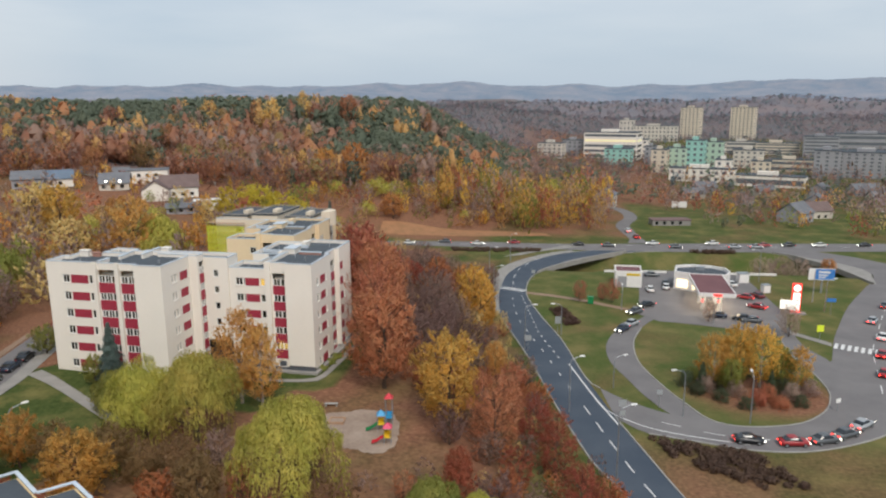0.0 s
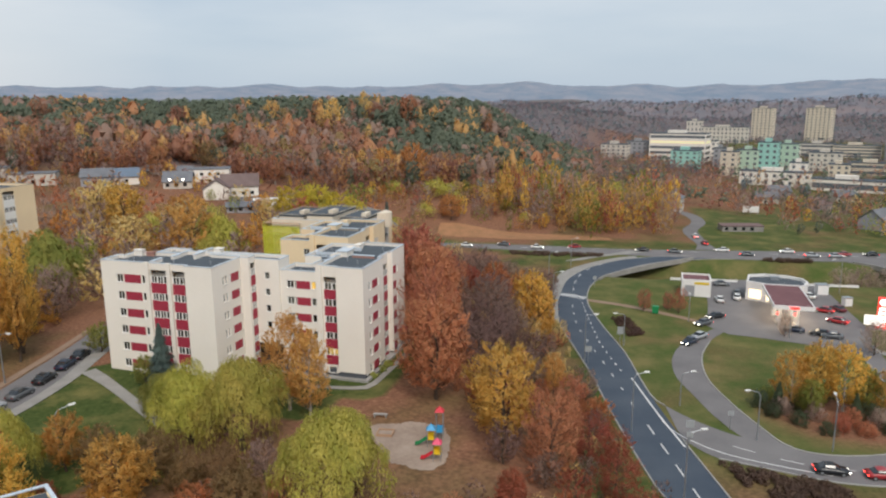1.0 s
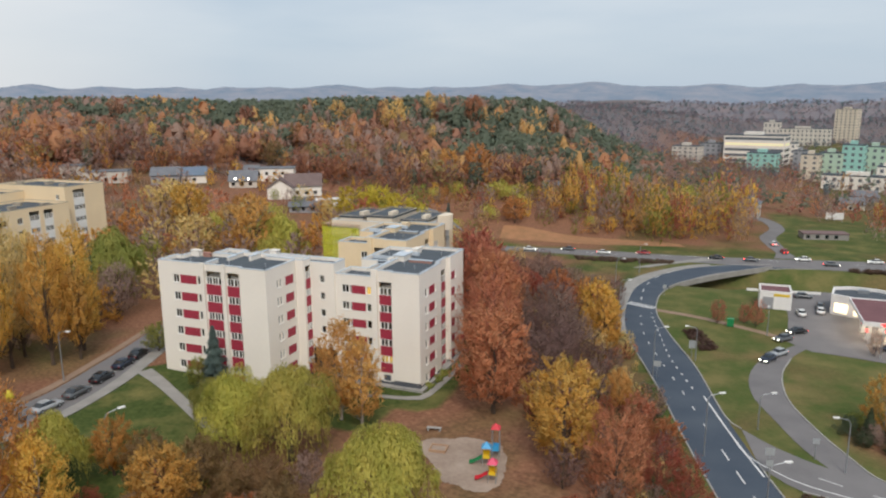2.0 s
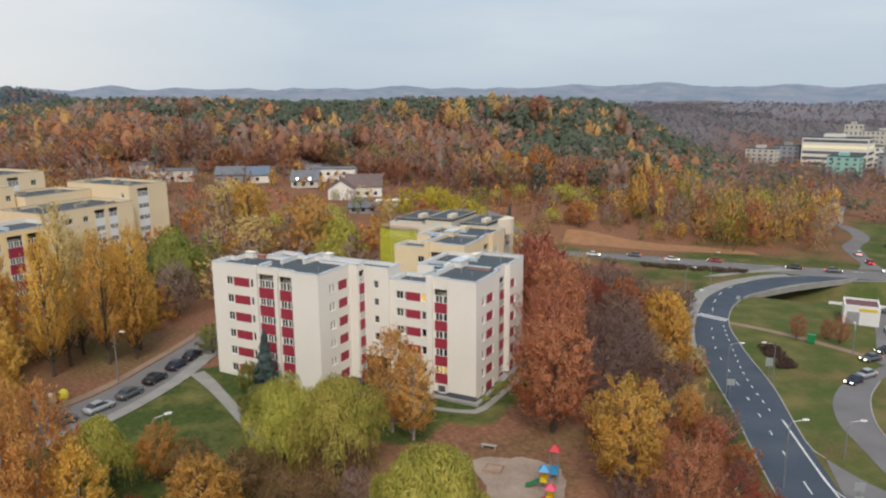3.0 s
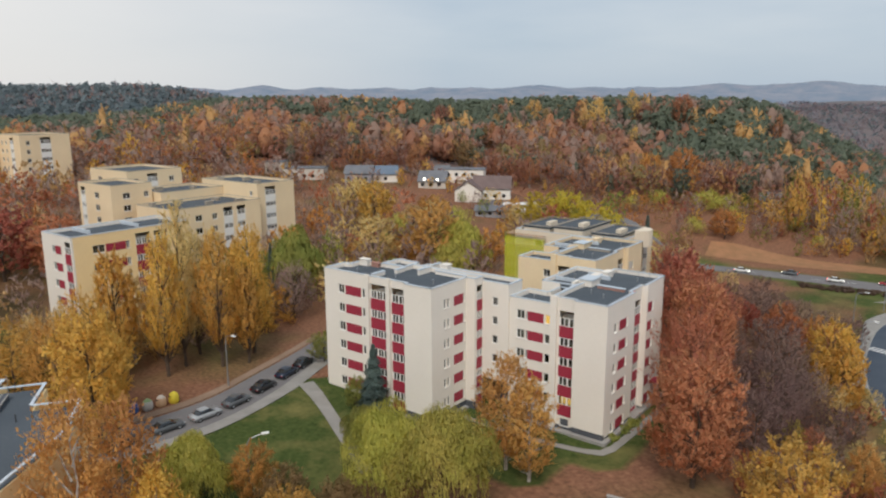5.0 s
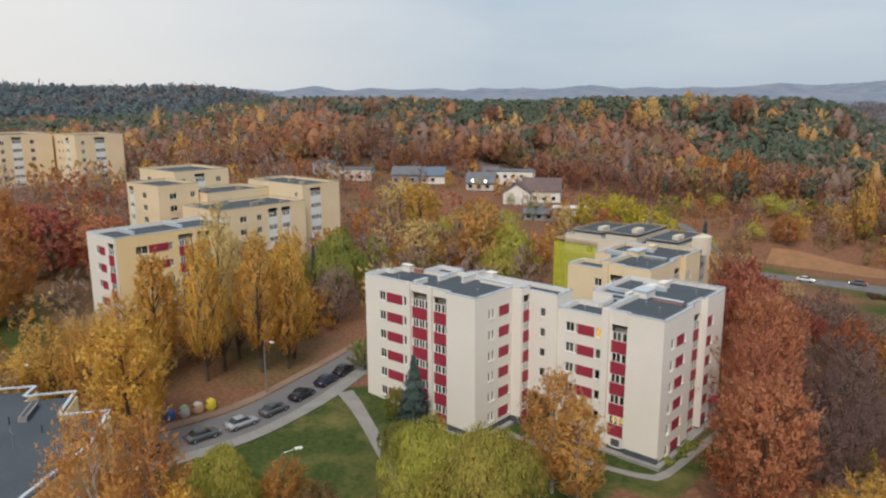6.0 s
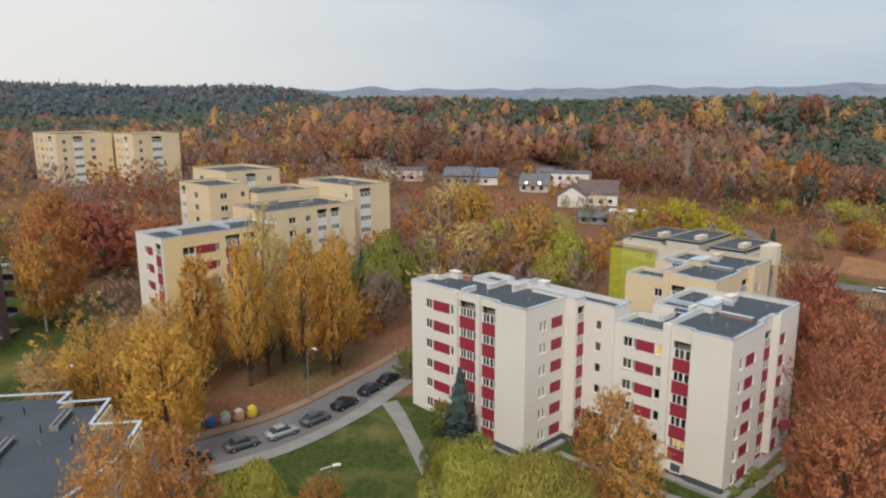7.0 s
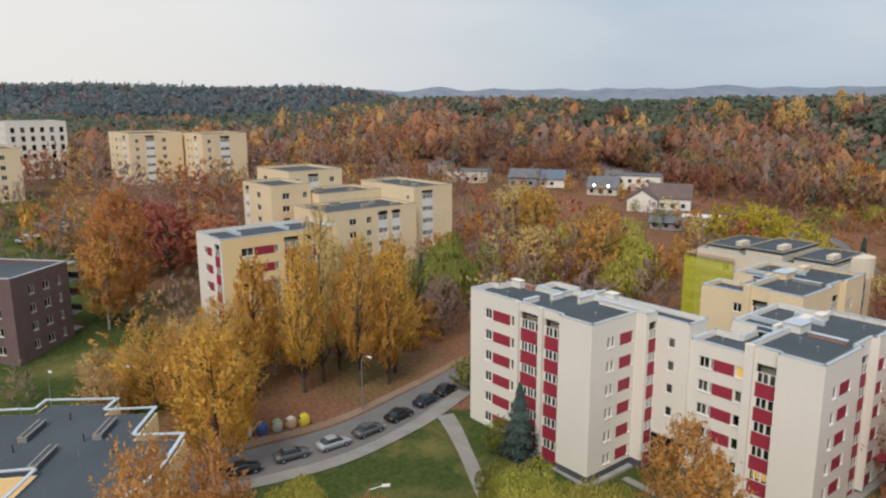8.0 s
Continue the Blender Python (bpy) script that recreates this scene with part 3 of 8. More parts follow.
dashes([(9.3, 87.0), (6.6, 93.7), (2.4, 106), (-0.9, 115.9)], 0.2, 3.2, 3.0)
dashes([(-2.4, 120.0), (-7.3, 135), (-11.8, 147.9), (-16.0, 161), (-18.4, 173.8), (-19.2, 181)], 0.2, 1.4, 5.0)
dashes([(-5.1, 135.1), (-10, 149.6), (-13.3, 163.7), (-15.8, 175), (-17, 181)], 0.22, 1.0, 2.2)
dashes([(-20.2, 190), (-20.7, 200), (-19.8, 211), (-16.5, 221), (-10.5, 230.5), (-2, 237)], 0.2, 3.0, 5.0)
dashes([(12, 109.5), (18, 107.2), (24, 106.3), (31, 107.1), (37, 110.5), (43, 117)], 0.16, 3.0, 3.4)
dashes([(-60, 240.2), (-34, 243), (-8, 247.7), (12, 248.8), (49, 253), (99, 260.5), (200, 277)], 0.2, 3.0, 5.0)
dashes([(50, 128), (53, 139), (56, 150), (60, 160), (69, 181), (78, 200), (84, 213)], 0.18, 4.0, 4.0)
surface("lane_line", band([(-3.2, 132.4), (1.4, 118.1), (5.3, 107.3)], 0.28, 0.08), M["paint"], "solid white lane line", "road marking")
surface("lane_line", band([(1.4, 118.1), (3.2, 112.9), (6.7, 109.3), (10.8, 106.7), (17.9, 105.0), (24, 104.2)], 0.22, 0.09), M["paint"], "solid white edge line curving into the slip road", "road marking")
surface("lane_line", band([(54, 125), (57, 138), (60.5, 150), (65, 161)], 0.16, 0.08), M["paint"], "solid white lane line", "road marking")


def zebra(p, q, width, n, label):
    """Crossing bars between p and q; each bar lies along the traffic."""
    top = tagged(new("zebra_crossing"), label, "crossing", kind="structure")
    p, q = Vector((*p, 0)), Vector((*q, 0))
    w = (q - p) / n
    s = Vector((-w.y, w.x, 0)).normalized() * (width / 2)
    for i in range(n):
        a, b = p + w * (i + 0.2), p + w * (i + 0.75)
        geo = Geo()
        geo.poly([(e.x, e.y, height(e.x, e.y) + 0.09) for e in (a - s, b - s, b + s, a + s)])
        part("bar", geo, M["paint"], top)


zebra((-22.9, 186.2), (-16.2, 183.6), 2.6, 9, "white zebra crossing bars on dark asphalt")
zebra((49.4, 152.6), (65, 146.4), 3.6, 14, "white zebra crossing bars on worn asphalt")

# ---- yard street, paths and playground ground ----
surface("road", ribbon([(-97, 40), (-95.3, 55), (-94.3, 67.5), (-93.2, 76.8), (-93.6, 83), (-95.6, 91.2), (-97.5, 98.9), (-100.5, 109), (-103, 120), (-107, 140), (-110, 160)], [(-90, 40), (-88.3, 55), (-87, 65.3), (-85.4, 72), (-85.2, 76), (-86, 82.9), (-87.6, 89.5), (-90, 96.2), (-93.5, 106), (-97, 118), (-101, 138), (-104, 158)], 0.07), M["asphalt_worn"], "narrow grey yard street with parked cars", "road")
surface("pavement", ribbon([(-88.2, 62), (-86.4, 70.5), (-85.8, 76), (-86.6, 83), (-88.4, 90), (-90.8, 96.6), (-94.2, 106)], [(-86.2, 61.5), (-84.3, 70), (-83.7, 76), (-84.5, 83), (-86.1, 90.5), (-88.6, 97.5), (-92, 107)], 0.12), M["concrete"], "pale paved strip beside the yard street", "pavement")
surface("pavement", ribbon([(-95.4, 62), (-94.6, 70), (-93.6, 77), (-94, 83), (-96, 91.2), (-97.9, 98.9), (-100.9, 109)], [(-97.2, 62), (-96.4, 70), (-95.4, 77), (-95.7, 83.5), (-97.7, 92), (-99.6, 99.6), (-102.6, 110)], 0.07), M["dirt"], "trodden earth verge littered with leaves", "verge")
surface("pavement", ribbon([(-86.2, 94.2), (-82, 92.2), (-77.8, 89.9), (-70.5, 86), (-62, 81.5)], [(-87, 91.9), (-82.5, 90), (-77.8, 87.8), (-70.9, 84.2), (-62.5, 79.8)], 0.09), M["concrete"], "pale paved path across the lawn", "path")
surface("pavement", ribbon([(-92, 75.5), (-85, 70.7), (-80, 68.6), (-74, 65)], [(-92, 75.1), (-85, 70.0), (-80, 68.0), (-74, 64.3)], 0.06), M["dirt"], "trodden earth path across the lawn", "path")
surface("pavement", ribbon([(-62, 100.2), (-50, 100.9), (-43.0, 102.3), (-42.3, 104), (-41.9, 114), (-41.6, 128)], [(-62, 99.1), (-50, 99.8), (-42.0, 101.3), (-41.2, 103.2), (-40.8, 114), (-40.5, 128)], 0.08), M["concrete"], "narrow pale concrete path round the block", "path")
def sand_patch():
    """Trodden sand with a frayed edge."""
    geo = Geo()
    ring = [(-37.4, 89.2), (-35.8, 90.8), (-33.5, 91.9), (-31.3, 92.7), (-28.6, 92.8), (-25.8, 91.0), (-24.2, 86.6), (-24.0, 82.0), (-26.0, 80.2), (-28.6, 80.6), (-31.2, 81.6), (-33.4, 84.5), (-36.3, 87.4)]
    p = smooth_line(ring + ring[:1], 0.35)[:-1]
    mid = Vector((-30.2, 87.0, 0))
    out = []
    for q in p:
        k = 1 + 0.07 * noise.noise((q.x * 0.8, q.y * 0.8, 2.0)) + 0.06 * noise.noise((q.x * 2.6, q.y * 2.6, 5.0))
        e = mid + (q - mid) * k * 0.97
        out.append((e.x, e.y, height(e.x, e.y) + 0.06))
    geo.poly(out)
    surface("pavement", geo, M["sand"], "patch of pale trodden sand under the playground", "sand")


sand_patch()

# ---- apartment blocks ----
CACHE = {}


def shared(key, make):
    if key not in CACHE:
        CACHE[key] = make()
    return CACHE[key]


def wall_geo(length, z0, z1, holes, thick=0.32):
    """A wall from x = 0 to length, its outer face at y = 0, with openings right through it."""
    xs = sorted({0.0, length, *[h[0] for h in holes], *[h[1] for h in holes]})
    zs = sorted({z0, z1, *[h[2] for h in holes], *[h[3] for h in holes]})
    geo = Geo()

    def hole(x, z):
        return any(h[0] < x < h[1] and h[2] < z < h[3] for h in holes)

    for za, zb in zip(zs, zs[1:]):
        for xa, xb in zip(xs, xs[1:]):
            if hole((xa + xb) / 2, (za + zb) / 2):
                continue
            geo.poly([(xa, 0, za), (xb, 0, za), (xb, 0, zb), (xa, 0, zb)])
            geo.poly([(xb, thick, za), (xa, thick, za), (xa, thick, zb), (xb, thick, zb)])
    for x0, x1, a, b in holes:
        geo.poly([(x0, 0, a), (x0, thick, a), (x1, thick, a), (x1, 0, a)])
        geo.poly([(x0, 0, b), (x1, 0, b), (x1, thick, b), (x0, thick, b)])
        geo.poly([(x0, 0, a), (x0, 0, b), (x0, thick, b), (x0, thick, a)])
        geo.poly([(x1, 0, a), (x1, thick, a), (x1, thick, b), (x1, 0, b)])
    geo.poly([(0, 0, z1), (length, 0, z1), (length, thick, z1), (0, thick, z1)])
    geo.poly([(0, 0, z0), (0, 0, z1), (0, thick, z1), (0, thick, z0)])
    geo.poly([(length, 0, z0), (length, thick, z0), (length, thick, z1), (length, 0, z1)])
    return geo


def window_meshes(w, h, leaves):
    def frame_mesh():
        g, b = Geo(), 0.1
        g.box(0, w, 0.1, 0.17, 0, b).box(0, w, 0.1, 0.17, h - b, h)
        for i in range(leaves + 1):
            x = (w - b) * i / leaves
            g.box(x, x + b, 0.1, 0.17, b, h - b)
        return g.mesh("frame", M["frame"])

    def pane_mesh():
        g = Geo()
        g.box(0.05, w - 0.05, 0.125, 0.145, 0.05, h - 0.05)
        return g.mesh("pane", M["glass"])

    def sill_mesh():
        g = Geo()
        g.box(-0.06, w + 0.06, -0.09, 0.1, -0.07, -0.005)
        return g.mesh("sill", M["frame"])

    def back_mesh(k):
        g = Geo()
        # for a room, a dark sheet replaces the unlit depth behind the pane
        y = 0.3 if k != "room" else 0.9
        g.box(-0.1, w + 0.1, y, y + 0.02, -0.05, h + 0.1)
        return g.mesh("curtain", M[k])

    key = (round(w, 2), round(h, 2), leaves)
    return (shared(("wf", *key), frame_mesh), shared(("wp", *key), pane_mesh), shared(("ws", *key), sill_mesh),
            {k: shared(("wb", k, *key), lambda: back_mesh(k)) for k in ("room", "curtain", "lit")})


RND = random.Random(7)


def add_window(parent, m, x, z, w, h, leaves=2, back=None, sill=True):
    f, p, s, backs = window_meshes(w, h, leaves)
    at = m @ Matrix.Translation((x, 0, z))
    win = part("window", f, parent=parent, at=at)
    pane = part("pane", p, parent=win)
    pane.visible_shadow = False
    if sill:
        part("sill", s, parent=win)
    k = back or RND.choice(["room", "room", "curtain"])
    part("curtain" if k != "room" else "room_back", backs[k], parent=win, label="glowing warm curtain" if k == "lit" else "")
    return win


def add_panel(parent, m, x, z, w, h, mat):
    def make():
        g = Geo()
        g.box(0, w, -0.025, 0.05, 0, h)
        return g.mesh("panel", mat)
    return part("panel", shared(("panel", round(w, 2), round(h, 2), mat.name), make), parent=parent, at=m @ Matrix.Translation((x, 0, z)))


def add_loggia(parent, m, x, w, tops, pitch, red, glaze=1.15, lit=()):
    """A column of glazed loggias in one deep recess: parapet panel, glazing and slab for each storey."""
    def parapet():
        g = Geo()
        g.box(0, w, 0.02, 0.14, 0, pitch - glaze)
        return g.mesh("parapet", red)

    def glazing():
        g, n = Geo(), max(3, round(w / 0.62))
        g.box(0, w, 0.03, 0.1, 0, 0.07).box(0, w, 0.03, 0.1, glaze - 0.07, glaze)
        for i in range(n + 1):
            t = 0.13 if i % 2 else 0.24
            xx = (w - t) * i / n
            g.box(xx, xx + t, 0.03, 0.1, 0.07, glaze - 0.07)
        return g.mesh("glazing", M["frame"])

    def pane():
        g = Geo()
        g.box(0.03, w - 0.03, 0.055, 0.075, 0.05, glaze - 0.05)
        return g.mesh("pane", M["glass"])

    def back(k):
        g = Geo()
        # the room choice darkens this panel in place of shade inside the loggia
        g.box(0, w, 0.95, 1.0, -0.2, glaze + 0.3)
        return g.mesh("loggia_back", M[k])

    key = (round(w, 2), round(pitch, 2), red.name, glaze)
    pm, gm, pa = shared(("lp", *key), parapet), shared(("lg", *key), glazing), shared(("lx", *key), pane)
    for i, top in enumerate(tops):
        lo = part("loggia", gm, parent=parent, at=m @ Matrix.Translation((x, 0, top)))
        part("parapet", pm, parent=lo, at=Matrix.Translation((0, 0, -(pitch - glaze))))
        px = part("pane", pa, parent=lo)
        px.visible_shadow = False
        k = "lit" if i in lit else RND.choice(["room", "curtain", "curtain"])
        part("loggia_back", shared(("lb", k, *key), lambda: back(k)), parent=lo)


def facade(parent, p, q, z0, z1, mat, cols, name="wall"):
    """One outer wall from p to q (seen from outside, left to right) with its columns of openings.
    cols: (kind, x, width, tops, height, options)."""
    p, q = Vector((*p, 0)), Vector((*q, 0))
    d = q - p
    m = Matrix.Translation(p) @ Matrix.Rotation(math.atan2(d.y, d.x), 4, "Z")
    holes = []
    for kind, x, w, tops, h, opt in cols:
        if kind == "win":
            holes += [(x, x + w, t - h, t) for t in tops]
        elif kind == "log":
            holes.append((x, x + w, tops[-1] - opt.get("sink", 1.6), tops[0] + 2.05))
    wall = part(name, wall_geo(d.length, z0, z1, holes), mat, parent, at=m)
    for kind, x, w, tops, h, opt in cols:
        if kind == "win":
            for i, t in enumerate(tops):
                add_window(parent, m, x, t - h, w, h, opt.get("leaves", 2), "lit" if i in opt.get("lit", ()) else None)
        elif kind == "pan":
            for t in tops:
                add_panel(parent, m, x, t - h, w, h, M[opt.get("mat", "red_panel")])
        elif kind == "log":
            add_loggia(parent, m, x, w, tops, opt["pitch"], M[opt.get("mat", "red_panel")], lit=opt.get("lit", ()))
    return m


def inset(pts, d):
    """The outline moved inwards by d; corners run counter-clockwise."""
    out, n = [], len(pts)
    for i in range(n):
        a, b, c = (Vector(pts[(i + k) % n]) for k in (-1, 0, 1))
        u, v = (b - a).normalized(), (c - b).normalized()
        m1, m2 = Vector((-u.y, u.x)), Vector((-v.y, v.x))
        k = (m1 + m2) / max(0.3, 1 + m1.dot(m2))
        out.append((b.x + k.x * d, b.y + k.y * d))
    return out


def roof_slab(parent, pts, z, drop=0.55, trim="coping", piece=0.0):
    """Sunken felt roof with a raised pale parapet coping round it; pts run counter-clockwise."""
    cx = sum(p[0] for p in pts) / len(pts)
    part("roof", Geo().prism(inset(pts, 0.2), z - drop - 0.3, z - drop), M["roof_felt"], parent)
    for (x0, y0), (x1, y1) in zip(pts, pts[1:] + pts[:1]):
        full = Vector((x1 - x0, y1 - y0, 0))
        d = full.normalized()
        n = Vector((-d.y, d.x, 0))
        count = max(1, round(full.length / piece)) if piece else 1
        for k in range(count):
            gap = 0.012 if count > 1 else 0.0
            a = Vector((x0, y0, 0)) + full * (k / count) - n * 0.035 - d * (0.03 if k == 0 else -gap)
            b = Vector((x0, y0, 0)) + full * ((k + 1) / count) - n * 0.035 + d * (0.03 if k == count - 1 else -gap)
            g = Geo()
            up = 0.08 + (0.012 * math.sin(k * 2.7 + x0) if piece else 0.0)
            for zz in (z - 0.017, z + up):
                g.v += [(v.x, v.y, zz) for v in (a, b, b + n * 0.3, a + n * 0.3)]
            for f in ((3, 2, 1, 0), (4, 5, 6, 7), (0, 1, 5, 4), (1, 2, 6, 5), (2, 3, 7, 6), (3, 0, 4, 7)):
                g.f.append(f)
                g.m.append(0)
            part("coping", g, M[trim], parent)


def vent_box(parent, x0, x1, y0, y1, z, h, mat="white_wall"):
    g = Geo()
    g.box(x0, x1, y0, y1, z, z + h).box(x0 - 0.12, x1 + 0.12, y0 - 0.12, y1 + 0.12, z + h, z + h + 0.1)
    part("vent_shaft", g, [M[mat]], parent)


def rail(parent, p, q, z):
    g = Geo()
    p, q = Vector((*p, z)), Vector((*q, z))
    n = max(1, int((q - p).length / 1.6))
    g.tube(p + Vector((0, 0, 0.55)), q + Vector((0, 0, 0.55)), 0.025, 0.025, 4)
    for i in range(n + 1):
        a = p.lerp(q, i / n)
        g.tube(a, a + Vector((0, 0, 0.55)), 0.025, 0.025, 4)
    part("roof_rail", g, M["steel"], parent)


def rows(top, pitch, n):
    return [top - pitch * i for i in range(n)]


def wing(b, ox, oy, oz, wall, panel, trim, red=True):
    """One wing with a low front-left roof, a higher right-hand roof and a middle one at the back."""
    def X(*q):
        return [(x + ox, y + oy) for x, y in q]

    def box(x0, x1, y0, y1, z0, z1):
        return Geo().box(x0 + ox, x1 + ox, y0 + oy, y1 + oy, z0 + oz, z1 + oz)

    def face(p, q, z0, z1, cols):
        facade(b, (p[0] + ox, p[1] + oy), (q[0] + ox, q[1] + oy), z0 + oz, z1 + oz, wall, cols)

    lo, mid, hi = 15.75, 16.3, 16.85
    xl, xr, yb = -57.9, -43.3, 104.9
    t = rows(14.15 + oz, 2.72, 6)
    tl = [v - 1.1 for v in t]
    south = [("win", 1.15, 1.25, t[:5], 1.3, {"leaves": 2}), ("win", 2.5, 0.35, t[:5], 1.3, {"leaves": 1}),
             ("pan", 2.9, 2.4, t[:5], 1.3, {"mat": panel}), ("win", 5.45, 1.05, t[:5], 1.3, {"leaves": 1, "lit": (0,)})] if red else [("win", 4.9, 1.3, t[:5], 1.3, {"leaves": 2})]
    face((xl, yb), (-51.0, yb), 0.25, lo, south)
    face((-51.0, yb), (-47.9, yb), 0.25, hi, [
        ("log", 0.75, 2.15, tl[:5], 0, {"pitch": 2.72, "lit": (4,) if red else (), "sink": 1.65, "mat": panel}),
        ("win", 1.25, 1.2, [tl[4] - 1.95], 1.0, {"leaves": 2})])
    part("pilaster", box(-51.45, -50.5, yb - 0.4, yb - 0.003, -1.2, hi + 0.15), wall, b)
    face((-47.9, yb - 0.55), (xr, yb - 0.55), -0.3, hi, [])
    part("wall", box(-47.9, -47.6, yb - 0.547, yb - 0.003, -0.3, hi), wall, b)
    face((xr, yb - 0.23), (xr, 113.0), -0.3, hi, [
        ("win", 1.9, 0.8, t, 1.3, {"leaves": 1}), ("pan", 3.4, 2.1, t, 1.3, {"mat": panel}), ("win", 5.6, 0.5, t, 1.3, {"leaves": 1, "lit": (4,) if red else ()})])
    part("wall", box(xr - 1.0, xr - 0.33, 113.0, 113.3, -0.3, hi), wall, b)
    face((xr - 0.7, 113.3), (xr - 0.7, 117.0), -0.3, hi, [("log", 1.2, 2.1, tl, 0, {"pitch": 2.72, "mat": panel})])
    face((xr - 0.25, 117.3), (xr - 0.25, 124.2), -0.3, hi, [("pan", 0.5, 1.8, t, 1.35, {"mat": panel}), ("win", 2.4, 0.6, t, 1.35, {"leaves": 1})])
    part("pilaster", box(xr - 0.97, xr + 0.1, 117.0, 117.28, -0.8, hi + 0.1), wall, b)
    face((xr - 0.25, 124.2), (-51.3, 124.2), -0.3, hi, [])
    face((-51.3, 124.2), (-57.7, 124.2), -0.3, mid, [])
    face((-57.7, 123.87), (-57.7, 113.3), 0.2, mid, [])
    face((-57.37, 113.3), (-54.75, 113.3), 0.2, mid, [("win", 0.9, 1.1, t[:5], 1.3, {"leaves": 1})])
    face((-54.75, 113.29), (-54.75, 110.0), 0.2, lo, [])
    face((-54.76, 110.0), (xl, 110.0), 0.2, lo, [])
    face((xl, 109.67), (xl, yb + 0.33), 0.2, lo, [])
    part("plinth", box(xl + 0.1, xr - 1.2, yb + 0.08, 109.9, -3.2, 0.25), M["plinth"], b)
    part("plinth", box(-57.6, xr - 1.2, 109.91, 124.1, -3.2, 0.2), M["plinth"], b)
    part("plinth", box(-47.8, xr - 0.1, yb - 0.47, 112.9, -3.2, -0.3), M["plinth"], b)
    part("plinth", box(-52, xr - 0.35, 117.4, 124.09, -3.2, -0.3), M["plinth"], b)
    part("plinth", box(xl - 0.4, -47.95, yb - 0.9, 124.6, -3.4, -1.28), M["kerb"], b, "pale concrete apron")
    part("plinth", box(-47.94, xr + 0.55, yb - 1.1, 124.6, -3.4, -1.1), M["kerb"], b, "pale concrete apron")
    roof_slab(b, X((xl, yb), (-51.3, yb), (-51.3, 113.28), (-54.75, 113.28), (-54.75, 110.0), (xl, 110.0)), lo + oz + 0.02, trim=trim)
    roof_slab(b, X((-57.7, 113.3), (-51.3, 113.3), (-51.3, 124.2), (-57.7, 124.2)), mid + oz + 0.02, drop=0.5, trim=trim)
    roof_slab(b, X((-51.3, yb), (-47.9, yb), (-47.9, yb - 0.55), (xr, yb - 0.55), (xr, 113.0), (xr - 0.7, 113.0), (xr - 0.7, 117.0), (xr - 0.25, 117.0), (xr - 0.25, 124.2), (-51.3, 124.2)), hi + oz + 0.02, drop=0.5, trim=trim)
    # step walls between the roofs, shafts, stair head and rails
    part("fire_wall", box(-51.28, -51.0, yb + 0.35, 123.85, lo - 0.6, hi - 0.05), wall, b)
    part("fire_wall", box(-51.6, -51.29, 108.2, 112.6, lo - 0.53, hi + 0.1), M[trim], b)
    part("fire_wall", box(-50.9, -49.6, 118.6, 118.95, hi - 0.48, hi + 0.1), M[trim], b)
    part("fire_wall", box(-54.4, -51.3, 121.6, 121.95, mid - 0.48, mid + 0.1), M[trim], b)
    part("fire_wall", box(-57.3, -53.2, 116.6, 116.9, mid - 0.48, mid + 0.05), M[trim], b)
    part("stair_tower", box(-51.9, -50.0, 113.6, 116.2, mid - 0.48, hi + 0.45), wall, b)
    part("stair_roof", box(-52.05, -49.85, 113.45, 116.35, hi + 0.45, hi + 0.56), M[trim], b)
    part("stair_tower", box(-52.6, -51.35, 117.6, 120.4, mid - 0.48, mid + 0.55), wall, b)
    part("vent_shaft", box(-51.2, -50.3, 119.6, 121.4, hi - 0.48, hi + 0.35).box(-51.3 + ox, -50.2 + ox, 119.5 + oy, 121.5 + oy, hi + 0.35 + oz, hi + 0.45 + oz), wall, b)
    part("vent_shaft", box(-49.2, -45.3, 113.75, 114.15, hi - 0.48, hi - 0.1), M["brick_panel" if red else "tan_coping"], b)
    part("vent_cap", box(-49.3, -45.2, 113.65, 114.25, hi - 0.1, hi), M[trim], b)
    part("vent_shaft", box(-53.4, -52.9, 114.2, 115.9, mid - 0.48, mid + 0.2), wall, b)
    for x, y in ((-46.2, 109.2), (-48.6, 110.6), (-46.0, 120.0), (-55.6, 107.6), (-55.4, 119.2)):
        z = hi - 0.5 if x > -51 else (lo - 0.55 if y < 113 else mid - 0.5)
        part("vent_pipe", Geo().tube((x + ox, y + oy, z + oz), (x + ox, y + oy, z + oz + 0.55), 0.09, 0.09, 6).tube((x + ox, y + oy, z + oz + 0.55), (x + ox, y + oy, z + oz + 0.65), 0.16, 0.16, 6), M["steel"], b)
    for p, q, z in (((xl + 0.45, yb + 0.45), (-51.8, yb + 0.45), lo - 0.5), ((-50.6, yb + 0.4), (-48.1, yb + 0.4), hi - 0.45), ((-47.6, yb - 0.1), (xr - 0.4, yb - 0.1), hi - 0.45), ((xr - 0.4, yb), (xr - 0.4, 112.6), hi - 0.45), ((xr - 1.1, 113.2), (xr - 1.1, 117.0), hi - 0.45), ((xr - 0.65, 117.3), (xr - 0.65, 123.8), hi - 0.45), ((-50.8, 123.8), (xr - 0.7, 123.8), hi - 0.45)):
        rail(b, (p[0] + ox, p[1] + oy), (q[0] + ox, q[1] + oy), z + oz)


